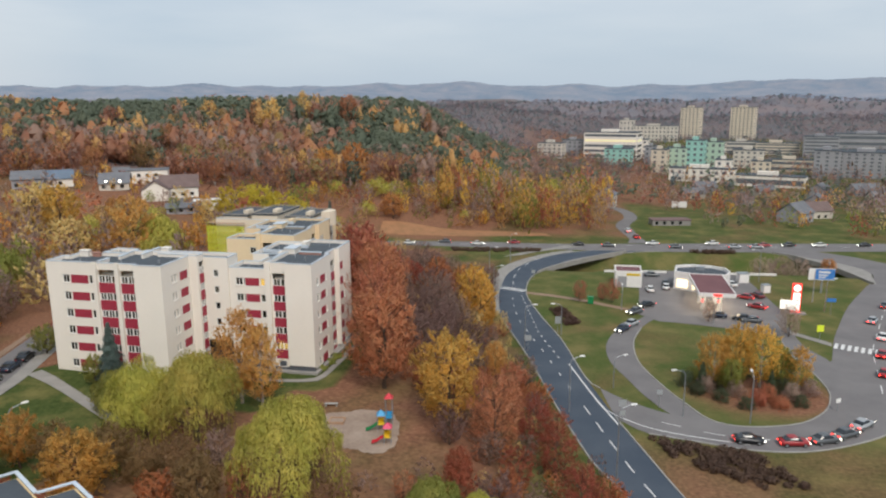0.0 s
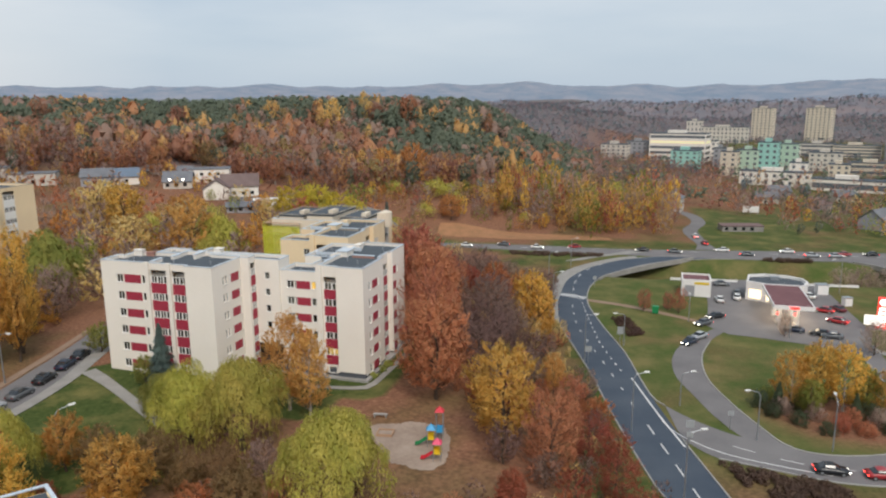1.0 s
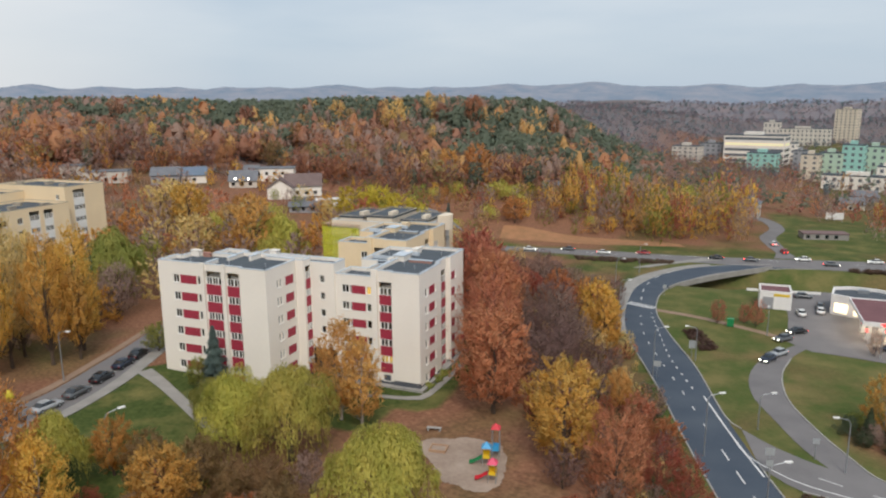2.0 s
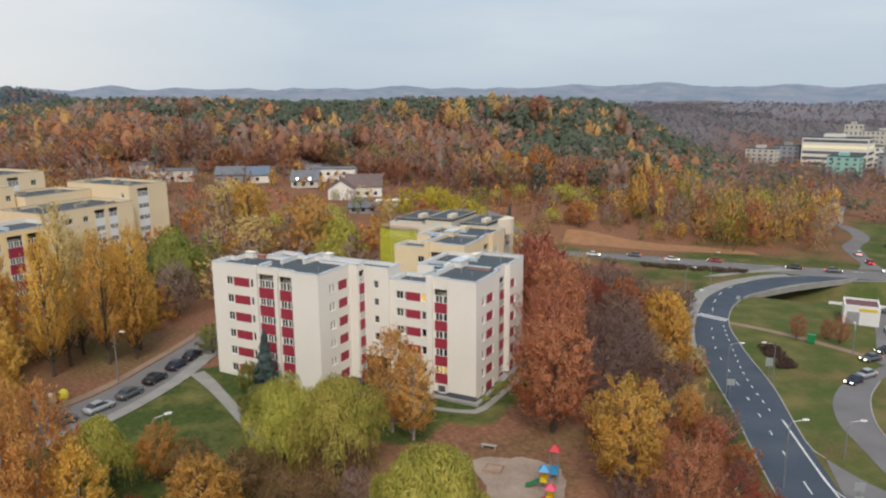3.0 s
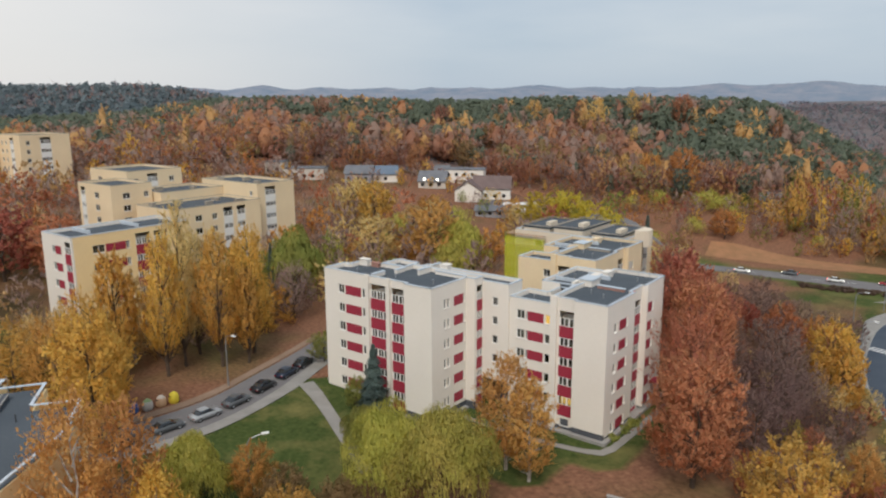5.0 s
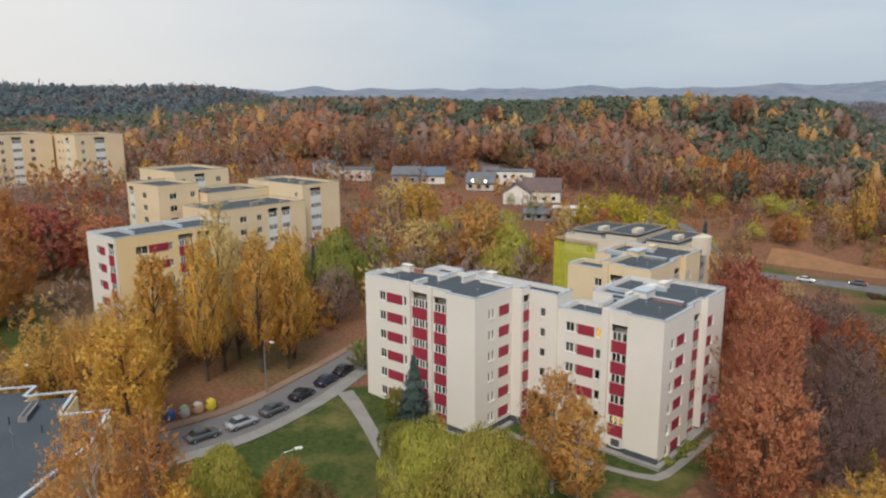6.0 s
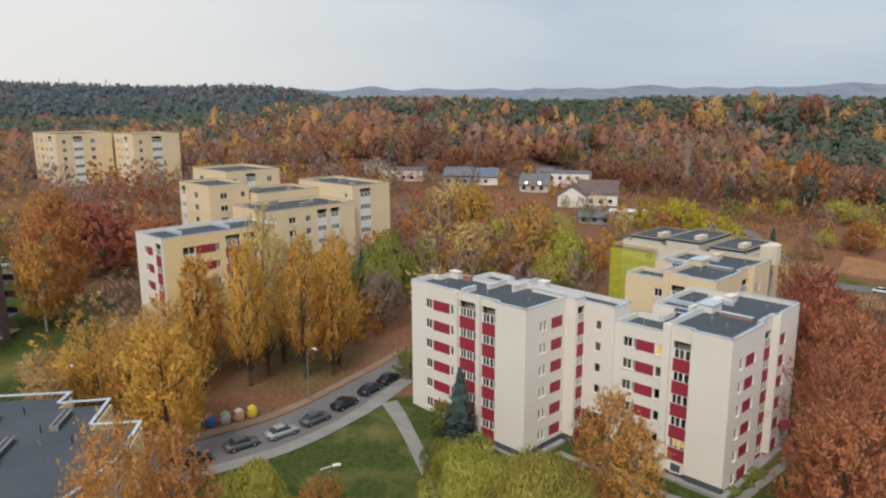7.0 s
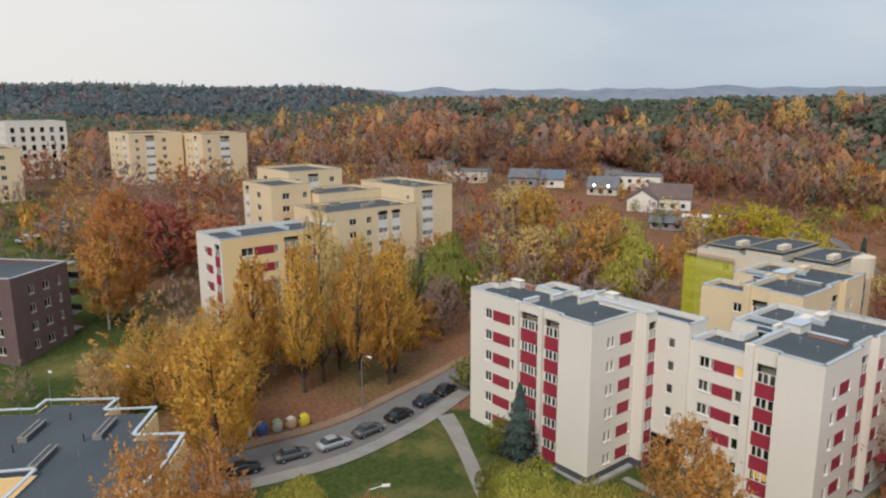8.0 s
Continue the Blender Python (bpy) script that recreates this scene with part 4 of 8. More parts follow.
def main_block():
    """White rendered block with crimson panels: two wings and a link over a passage."""
    b = thing("apartment_building", (0, 0, 0), "white six-storey apartment block with crimson panels and glazed loggias", "apartment building")
    x0, x1, yf, ra = -83.97, -63.47, 95.3, 18.0
    W = M["white_wall"]
    t = rows(15.98, 2.8, 6)
    tl = [v - 1.08 for v in t]
    facade(b, (x0, yf), (-68.2, yf), 0.1, ra, W, [
        ("win", 2.8, 1.2, t, 1.35, {"leaves": 2}),
        ("pan", 4.3, 3.05, t, 1.35, {}),
        ("win", 7.45, 0.8, t, 1.35, {"leaves": 1, "lit": (0,)}),
        ("log", 9.15, 2.95, tl, 0, {"pitch": 2.8, "lit": (3,)}),
        ("log", 13.05, 2.6, tl, 0, {"pitch": 2.8, "lit": (5,)}),
    ])
    for x in (8.4, 12.3):
        part("pilaster", Geo().box(x0 + x, x0 + x + 0.68, yf - 0.4, yf - 0.003, -0.4, ra + 0.2), W, b)
    facade(b, (-68.2, yf - 0.6), (x1, yf - 0.6), 0.1, ra, W, [])
    part("wall", Geo().box(-68.2, -67.95, yf - 0.597, yf - 0.003, 0.1, ra), W, b)
    facade(b, (x1, yf - 0.28), (x1, 102.5), 0.1, ra, W, [
        ("win", 2.4, 0.5, t, 1.3, {"leaves": 1}), ("win", 3.15, 0.5, t, 1.3, {"leaves": 1}),
        ("pan", 4.6, 2.1, t, 1.35, {}), ("win", 6.75, 0.35, t, 1.35, {"leaves": 1, "lit": (3,)})])
    # projecting loggia bay beside the link
    xb = x1 + 1.45
    part("wall", Geo().box(x1 - 0.3, xb, 102.503, 102.85, 0.1, ra + 0.02), W, b)
    facade(b, (xb, 102.853), (xb, 104.5), 0.1, ra, W, [("log", 0.12, 1.4, tl, 0, {"pitch": 2.8})])
    # west and rear walls
    facade(b, (x0, 99.4), (x0, yf + 0.32), 0.1, ra, W, [("win", 1.2, 1.4, t, 1.35, {})])
    facade(b, (-82.7, 99.4), (x0 + 0.33, 99.4), 0.1, ra, W, [])
    facade(b, (-82.7, 102.2), (-82.7, 99.41), 0.1, ra, W, [])
    facade(b, (-78.9, 102.2), (-82.37, 102.2), 0.1, ra, W, [])
    facade(b, (-78.9, 106.0), (-78.9, 102.21), 0.1, ra, W, [])
    facade(b, (-74.6, 106.0), (-78.57, 106.0), 0.1, ra, W, [])
    facade(b, (xb - 0.33, 104.49), (-74.6, 104.49), 17.0, ra, W, [])
    part("plinth", Geo().box(x0 + 0.1, -68.1, yf + 0.08, 99.3, -2.2, 0.1), M["plinth"], b)
    part("plinth", Geo().box(-82.6, x1 - 0.08, 99.31, 104.4, -2.2, 0.1), M["plinth"], b)
    part("plinth", Geo().box(-68.09, x1 - 0.09, yf - 0.52, 99.3, -2.2, 0.1), M["plinth"], b)
    part("plinth", Geo().box(x1 - 0.07, xb - 0.08, 102.6, 104.4, -2.2, 0.1), M["plinth"], b)
    part("plinth", Geo().box(x0 - 0.5, x1 + 0.6, yf - 0.95, 102.4, -2.3, -0.72), M["kerb"], b, "pale concrete apron")
    roof_slab(b, [(x0, yf), (-68.2, yf), (-68.2, yf - 0.6), (x1, yf - 0.6), (x1, 102.5), (xb, 102.5), (xb, 104.5), (-74.6, 104.5), (-74.6, 106), (-78.9, 106), (-78.9, 102.2), (-82.7, 102.2), (-82.7, 99.4), (x0, 99.4)], ra + 0.02)
    # link over the passage
    lw = [15.35, 12.6, 9.85, 7.1]
    facade(b, (xb + 0.003, 104.5), (-57.85, 104.5), 3.3, 17.4, W, [("win", 1.55, 0.9, lw, 1.2, {"leaves": 1})])
    facade(b, (-57.85, 104.82), (-57.85, 108.1), 3.3, 17.4, W, [])
    facade(b, (-58.17, 108.1), (-74.6, 108.1), 3.3, 17.4, W, [])
    facade(b, (-74.6, 107.77), (-74.6, 106.01), 3.3, 17.4, W, [])
    part("passage_soffit", Geo().box(xb + 0.01, -58.2, 104.85, 107.75, 3.3, 3.5), M["soffit"], b)
    part("passage_wall", Geo().box(-74.5, -58.2, 107.5, 107.9, -2.2, 3.29), M["plinth"], b)
    roof_slab(b, [(-74.6, 104.52), (-57.85, 104.52), (-57.85, 108.1), (-74.6, 108.1)], 17.42, drop=0.5)
    # roof walls, shafts and the sunken yard of the left wing
    for g0, up in (((-78.6, -74.3, 102.2, 102.5), 0.05), ((-74.62, -74.3, 102.5, 104.2), 0.05), ((-71.25, -70.9, 101.4, 104.2), 0.22), ((-71.25, -70.9, 104.55, 106.4), 0.35), ((-75.55, -75.1, 96.4, 98.8), 0.0), ((-74.6, -74.15, 100.2, 102.1), 0.0), ((-69.5, -64.2, 103.3, 103.6), -0.05)):
        part("fire_wall", Geo().box(*g0, ra - 0.53, ra + up), W, b)
        part("fire_wall_cap", Geo().box(g0[0] - 0.06, g0[1] + 0.06, g0[2] - 0.06, g0[3] + 0.06, ra + up, ra + up + 0.09), M["coping"], b)
    vent_box(b, -82.4, -80.9, 101.2, 102.0, ra - 0.53, 0.95)
    vent_box(b, -80.3, -78.9, 101.5, 101.95, ra - 0.53, 0.6, "brick_panel")
    vent_box(b, -69.6, -68.4, 104.65, 105.7, 17.0, 1.6)
    for x, y in ((-79.5, 97.6), (-72.6, 98.2), (-66.2, 98.6), (-77.0, 104.2), (-66, 106.2)):
        z = ra - 0.53 if y < 105 else 16.9
        part("vent_pipe", Geo().tube((x, y, z), (x, y, z + 0.5), 0.09, 0.09, 6).tube((x, y, z + 0.5), (x, y, z + 0.6), 0.16, 0.16, 6), M["steel"], b)
    # right-hand wing
    wing(b, 0, 0, 0, W, "red_panel", "coping")
    part("entrance_hood", Geo().box(-43.54, -42.4, 119.9, 122.3, 1.9, 2.05), M["red_panel"], b)
    part("entrance_door", Geo().box(-43.58, -43.48, 120.3, 121.9, -0.9, 1.75), M["frame"], b)
    return b


main_block()


def simple_block(label, box, z0, z1, wall, south, east, group="", red=False, n=5, pitch=2.8, turn=0, trim="coping"):
    """A plain panel block on an upright rectangle; south and east give each wall's columns."""
    x0, x1, y0, y1 = box
    b = thing("apartment_building", ((x0 + x1) / 2, (y0 + y1) / 2, z0), label, "apartment building", group)
    ox, oy = (x0 + x1) / 2, (y0 + y1) / 2
    b.matrix_basis = b.matrix_basis @ pose(0, 0, 0, 0, 0, turn)
    x0, x1, y0, y1 = x0 - ox, x1 - ox, y0 - oy, y1 - oy
    top, low = z1 - z0, 0.0
    t = rows(top - 1.9, pitch, n)
    tl = [v - 1.05 for v in t]

    def cols(spec):
        out = []
        for kind, x, w, *o in spec:
            k = o[0] if o else {}
            if kind == "log":
                out.append(("log", x, w, tl, 0, {"pitch": pitch, "mat": k.get("mat", "red_panel" if red else "pale_wall"), "lit": k.get("lit", ()), "sink": 1.4}))
            else:
                out.append((kind, x, w, t, k.get("h", 1.4), k))
        return out

    facade(b, (x0, y0), (x1, y0), low, top, wall[0], cols(south))
    facade(b, (x1, y0 + 0.32), (x1, y1), low, top, wall[1], cols(east))
    facade(b, (x1 - 0.33, y1), (x0, y1), low, top, wall[0], [])
    facade(b, (x0, y1 - 0.33), (x0, y0 + 0.33), low, top, wall[0], [])
    roof_slab(b, [(x0, y0), (x1, y0), (x1, y1), (x0, y1)], top + 0.02, trim=trim)
    part("plinth", Geo().box(x0 + 0.1, x1 - 0.1, y0 + 0.1, y1 - 0.1, -4.0, 0.0), M["plinth"], b)
    return b


TAN, YEL, PALE, GREY = M["tan_wall"], M["yellow_wall"], M["pale_wall"], M["grey_wall"]
# yellow block with crimson panels, behind the poplars
d = simple_block("yellow rendered apartment block with crimson panels behind poplars", (-138, -127.5, 79.5, 101.5), 0.5, 19.9, (M["white_wall"], YEL),
                 [("win", 3.4, 1.3), ("pan", 4.8, 2.0), ("log", 8.0, 2.1)], [("win", 3.2, 2.2), ("pan", 5.5, 3.6), ("win", 9.2, 0.7), ("log", 11.0, 2.8), ("log", 14.6, 2.6)], red=True, n=6, pitch=3.0)
for y in (-6, 3):
    part("fire_wall", Geo().box(-4.6, 1.5, y, y + 0.3, 18.9, 19.55), M["coping"], d)
for p, q in (((4.7, -10.4), (4.7, 10)), ((-4.8, -10.4), (4.7, -10.4))):
    rail(d, p, q, 18.9)
# tan stepped row
GT = "tan stepped blocks"
S1, S2 = {"trim": "tan_coping", "group": GT, "n": 6, "pitch": 2.85}, {"trim": "tan_coping", "group": GT, "n": 5, "pitch": 2.85}
WB = {"mat": "frame"}
simple_block("tan stepped panel block with glazed balconies", (-194, -176, 117, 132), 7.5, 25.2, (TAN, TAN), [("win", 3.8, 2.0), ("win", 11.2, 1.4)], [("win", 1.4, 1.2), ("log", 5.0, 2.8, WB), ("win", 11.0, 1.4)], **S1)
simple_block("tan stepped panel block with a low felt roof", (-180, -165, 106.8, 116.8), 6.0, 23.4, (TAN, TAN), [("log", 1.0, 2.2, WB), ("win", 7.4, 2.0)], [("win", 2.4, 1.8), ("win", 7.6, 1.2)], **S1)
BB = simple_block("tan stepped panel block with white glazed balconies", (-161.5, -147, 110.5, 134), 3.5, 19.0, (TAN, TAN), [("win", 5.0, 1.2)], [("win", 5.2, 1.8), ("win", 9.6, 1.3), ("log", 12.6, 2.6, WB), ("log", 16.3, 2.4, WB)], **S2)
BD = simple_block("tan stepped panel block with white balcony fronts", (-171, -148.5, 134.5, 146), 3.5, 22.4, (TAN, TAN), [("win", 19.4, 1.1, {"h": 1.2})], [("log", 2.0, 3.2, WB)], **S1)
BC = simple_block("tan stepped panel block with a felt roof", (-175, -162, 117.2, 134.4), 4.5, 21.0, (TAN, TAN), [], [("win", 5, 1.4)], **S2)
# roof clutter of the stepped row
for blk, z, spots in ((BB, 14.95, ((-5.2, -9.0, 1.6, 0.9, 0.8), (-4.0, -3.2, 0.9, 2.2, 0.9), (2.2, 1.0, 0.8, 1.8, 0.7), (-2.4, 6.0, 2.4, 0.7, 0.6), (4.0, 8.0, 0.7, 2.2, 0.6))),
                      (BD, 18.35, ((-8.0, -2.0, 1.8, 0.8, 0.7), (-1.0, 0.5, 0.8, 2.0, 0.8), (6.0, -1.5, 2.0, 0.8, 0.6))), (BC, 15.95, ((-2.0, -4.0, 0.8, 2.0, 0.8), (2.0, 3.0, 1.8, 0.8, 0.7)))):
    for x, y, w, d2, h in spots:
        vent_box(blk, x - w / 2, x + w / 2, y - d2 / 2, y + d2 / 2, z, h, "tan_coping")
# far tan blocks
GF = "far tan blocks"
S3 = {"trim": "tan_coping", "group": GF, "n": 6, "pitch": 2.85}
simple_block("tan panel block on higher ground among trees", (-299, -274, 108, 126), 13.0, 31.9, (TAN, TAN), [("win", 3.0, 1.4), ("win", 8.0, 2.4, {"lit": (0, 1)}), ("win", 13.4, 1.4), ("log", 17.0, 3.4, WB)], [("win", 1.6, 1.2), ("log", 5.0, 3.0, WB), ("win", 10.6, 1.4)], **S3)
simple_block("tan panel block on higher ground among trees", (-277, -258, 127, 143), 13.0, 31.6, (TAN, TAN), [("win", 4.8, 1.4), ("win", 8, 1.2, {"lit": (2,)}), ("log", 11.6, 2.6, WB)], [("win", 1.6, 1.2), ("log", 6.0, 3.4, WB)], **S3)
simple_block("tan panel block with pale balconies at the slope", (-275, -253, 56, 72), 11.0, 29.5, (TAN, TAN), [("win", 6, 1.6), ("log", 14, 3.0, WB)], [("log", 3, 3.4, WB), ("win", 10.4, 1.4)], **S3)
simple_block("white modern block with dark window slots", (-347, -317, 78, 98), 14.0, 35.5, (M["white_wall"], M["white_wall"]), [("win", 1.2 + 3.3 * i, 1.5, {"h": 2.1, "leaves": 1}) for i in range(9)], [("win", 1.2 + 3.2 * i, 1.5, {"h": 2.1, "leaves": 1}) for i in range(6)], n=6, pitch=3.2)
# dark brick block with slab balconies
G1 = simple_block("dark brick apartment block with thin slab balconies", (-156.1, -140.1, 44.2, 56.8), -0.5, 16.0, (M["brick"], M["brick"]), [("win", 4, 1.4), ("win", 12.5, 1.3)], [("win", 3.2, 1.2), ("win", 6.3, 1.4), ("win", 9.6, 0.8)], n=5, pitch=2.95, turn=41)
for i in range(6):
    z = 1.6 + 2.85 * i
    part("balcony_slab", Geo().box(3.6, 8.2, 6.3, 8.6, z, z + 0.18), M["grey_wall"], G1)
    if i < 5:
        part("balcony_rail", Geo().box(3.6, 8.2, 8.52, 8.58, z + 0.18, z + 1.15), M["dark_metal"], G1)
part("balcony_window", Geo().box(4.2, 6.6, 6.301, 6.36, 4.9, 6.9), M["lit"], G1, "glowing warm balcony window")


def near_roof(name_label, pts, z, base, wall):
    """A block of which mostly the felt roof shows, on a stepped outline."""
    ox, oy = pts[0]
    b = thing("apartment_building", (ox, oy, base), name_label, "apartment building")
    q = [(x - ox, y - oy) for x, y in pts]
    part("wall", Geo().prism(q, 0, z - base - 0.56), wall, b)
    g = Geo()
    roof_slab(b, q, z - base + 0.02, drop=0.5, piece=1.0)
    n = len(q)
    for i in range(n):
        (xa, ya), (xb, yb) = q[i], q[(i + 1) % n]
        L = math.hypot(xb - xa, yb - ya)
        if L < 4:
            continue
        m = Matrix.Translation((xa, ya, 0)) @ Matrix.Rotation(math.atan2(yb - ya, xb - xa), 4, "Z")
        for k in range(4):
            f, p, s, backs = window_meshes(1.4, 1.4, 2)
            win = part("window", f, parent=b, at=m @ Matrix.Translation((L / 2 - 0.7, -0.22, 2 + 2.9 * k)))
            part("pane", p, parent=win)
            part("sill", s, parent=win)
            g2 = Geo()
            # dark sheet for the unlit interior; the wall behind is solid
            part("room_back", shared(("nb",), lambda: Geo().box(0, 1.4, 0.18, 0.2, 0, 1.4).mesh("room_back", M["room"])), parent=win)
    return b


N1 = near_roof("block with a grey felt roof and white parapets", [(-68.6, 50.4), (-74, 54.3), (-76.5, 50.9), (-81, 54.2), (-83.5, 50.4), (-85.3, 52.1), (-89.5, 46.6), (-87.9, 45.4), (-94, 36.5), (-85, 29), (-76.4, 41), (-75.2, 43.1), (-72.2, 40.8), (-67, 36), (-62, 41)], 14.15, -1.0, YEL)
for x, y, a in ((-80, 49.5, 38), (-83.5, 44.5, 38), (-77.5, 44.2, 38), (-87, 40, 38)):
    m = pose(x + 68.6, y - 50.4, 14.66, 0, 0, a - 38 + 54)
    part("vent_shaft", Geo().box(-0.28, 0.28, -1.7, 1.7, 0, 0.42), M["plinth"], N1, at=m)
    part("vent_cap", Geo().box(-0.36, -0.2, -1.75, 1.75, 0.42, 0.5).box(0.2, 0.36, -1.75, 1.75, 0.42, 0.5).box(-0.38, 0.38, -1.9, -1.76, 0, 0.5), M["concrete"], N1, at=m)
for x, y in ((-82.5, 51.2), (-71.0, 49.0), (-73.5, 46.0), (-86.0, 44.0)):
    part("antenna", Geo().tube((x + 68.6, y - 50.4, 14.6), (x + 68.6, y - 50.4, 16.6), 0.03, 0.02, 5).tube((x + 68.1, y - 50.4, 16.2), (x + 69.1, y - 50.4, 16.2), 0.02, 0.02, 4), M["steel"], N1)
for x, y in ((-79, 47.5), (-84.3, 47.6), (-75, 48.8), (-80.5, 42.5)):
    part("vent_pipe", Geo().tube((x + 68.6, y - 50.4, 14.6), (x + 68.6, y - 50.4, 15.4), 0.07, 0.07, 6), M["dark_metal"], N1)
near_roof("block with a grey felt roof and white parapets", [(-35.2, 41.7), (-38.1, 43.5), (-39.8, 41.6), (-43.7, 44.0), (-50, 36), (-40, 28), (-30, 33)], 14.15, -1.5, YEL)

# tan and white blocks behind the main one
Cn = thing("apartment_building", (-62.5, 136.0, 0), "tan apartment block with stepped grey felt roofs and loggias", "apartment building", "tan wings")
wing(Cn, -12.4 + 62.5, 22.5 - 136.0, 0.1, TAN, "pale_wall", "coping", False)
CREAM = M["cream_wall"] = material("cream_render", (0.72, 0.63, 0.50), (0.62, 0.54, 0.43), 0.12, 2.5, 0.9)
Cf = simple_block("cream block under renovation with stepped felt roofs", (-88.5, -64, 156, 172), -0.5, 14.6, (CREAM, TAN), [("win", 5, 1.6), ("win", 11, 1.6), ("win", 17, 1.6)], [("win", 1.4, 1.6), ("log", 4.2, 2.6), ("win", 8, 1.4), ("log", 11, 2.5)], n=5, pitch=2.8)
for bx, h in (((-11.6, -5.2, -5.5, 7), 1.0), ((-3.6, 3.0, -6.5, 7), 1.6), ((4.4, 10.8, -5.0, 7), 0.9)):
    part("attic_storey", Geo().box(bx[0], bx[1], bx[2], bx[3], 14.5, 14.5 + h), CREAM, Cf)
    roof_slab(Cf, [(bx[0] - 0.3, bx[2] - 0.3), (bx[1] + 0.3, bx[2] - 0.3), (bx[1] + 0.3, bx[3] + 0.3), (bx[0] - 0.3, bx[3] + 0.3)], 14.5 + h + 0.3, drop=0.2, trim="tan_coping")
    part("vent_shaft", Geo().box(bx[1] - 2.0, bx[1] - 0.8, bx[2] + 2, bx[2] + 5, 14.5 + h + 0.19, 14.5 + h + 1.0), CREAM, Cf)
g = Geo()
g.prism([(2.6 * math.sin(k * math.pi / 8), -2.6 * math.cos(k * math.pi / 8)) for k in range(9)], 0, 3.4)
part("bay_wall", g, CREAM, Cf, "rounded cream stair bay", at=Matrix.Translation((12.26, 1.0, 12.9)))

# ---- trees ----


def leaf_cloud(lobes, count, size, droop=0.0, shell=0.55, seed=1):
    """Small flat leaf clumps scattered through ellipsoid lobes (cx, cy, cz, rx, ry, rz); three corners each."""
    g = np.random.default_rng(seed)
    lobes = np.array(lobes, float)
    vol = (lobes[:, 3] * lobes[:, 4] * lobes[:, 5]) ** 0.67
    pick = g.choice(len(lobes), count, p=vol / vol.sum())
    d = g.normal(size=(count, 3))
    d /= np.linalg.norm(d, axis=1)[:, None]
    rad = (shell + (1 - shell) * g.random(count) ** 0.7) * g.uniform(0.8, 1.1, count)
    c = lobes[pick, :3] + d * lobes[pick, 3:] * rad[:, None]
    if droop:
        c[:, 2] -= droop * g.random(count) ** 2 * np.hypot(d[:, 0], d[:, 1])
    n = d * 0.9 + g.normal(size=(count, 3)) * 0.55 + np.array([0, 0, 0.35])
    n /= np.linalg.norm(n, axis=1)[:, None]
    u = np.cross(n, g.normal(size=(count, 3)))
    if droop:
        u = np.cross(n, np.array([0, 0, 1.0])) + g.normal(size=(count, 3)) * 0.15
    u /= np.linalg.norm(u, axis=1)[:, None] + 1e-9
    w = np.cross(n, u)
    s = size * g.uniform(0.55, 1.35, count)[:, None]
    tall = 2.2 if droop else 1.0
    return np.stack([c - u * s - w * s * tall * 0.7, c + u * s * 1.1 - w * s * tall * 0.4, c + u * s * (g.random(count)[:, None] - 0.5) + w * s * tall * 1.2], axis=1).reshape(-1, 3)


def crown_normals(v, seed, rough=0.4, plain=0):
    """Directions out of the crown for each leaf tuft, a little uneven, so that the crown shades as one soft form.
    The last triangles, plain of them, belong to the smooth inner form."""
    g = np.random.default_rng(seed)
    lo, hi = v[:, 2].min(), v[:, 2].max()
    r = np.percentile(np.hypot(v[:, 0], v[:, 1]), 92) + 1e-6
    d = np.stack([v[:, 0] / r, v[:, 1] / r, (v[:, 2] - lo * 0.6 - hi * 0.4) / ((hi - lo) * 0.5) + 0.2], axis=1)
    d /= np.linalg.norm(d, axis=1)[:, None] + 1e-6
    n = len(v) // 3
    uneven = g.normal(size=(n, 3)) * rough
    if plain:
        uneven[-plain:] *= 0.2
    d += np.repeat(uneven, 3, axis=0)
    return d / (np.linalg.norm(d, axis=1)[:, None] + 1e-6)


def leaf_mesh(name, v, mat, nor):
    me = bpy.data.meshes.new(name)
    n = len(v) // 3
    t, d = v.reshape(-1, 3, 3), nor.reshape(-1, 3, 3)
    face = np.cross(t[:, 1] - t[:, 0], t[:, 2] - t[:, 0])
    back = (face * d[:, 0]).sum(axis=1) < 0
    t = np.where(back[:, None, None], t[:, [0, 2, 1]], t)
    me.vertices.add(len(v))
    me.vertices.foreach_set("co", np.ascontiguousarray(t, dtype=np.float32).ravel())
    me.loops.add(len(v))
    me.loops.foreach_set("vertex_index", np.arange(len(v), dtype=np.int32))
    me.polygons.add(n)
    me.polygons.foreach_set("loop_start", np.arange(0, len(v), 3, dtype=np.int32))
    me.polygons.foreach_set("use_smooth", np.ones(n, dtype=bool))
    me.attributes.new("custom_normal", "FLOAT_VECTOR", "POINT").data.foreach_set("vector", np.ascontiguousarray(d, dtype=np.float32).ravel())
    me.update(calc_edges=True)
    me.materials.append(mat)
    return me


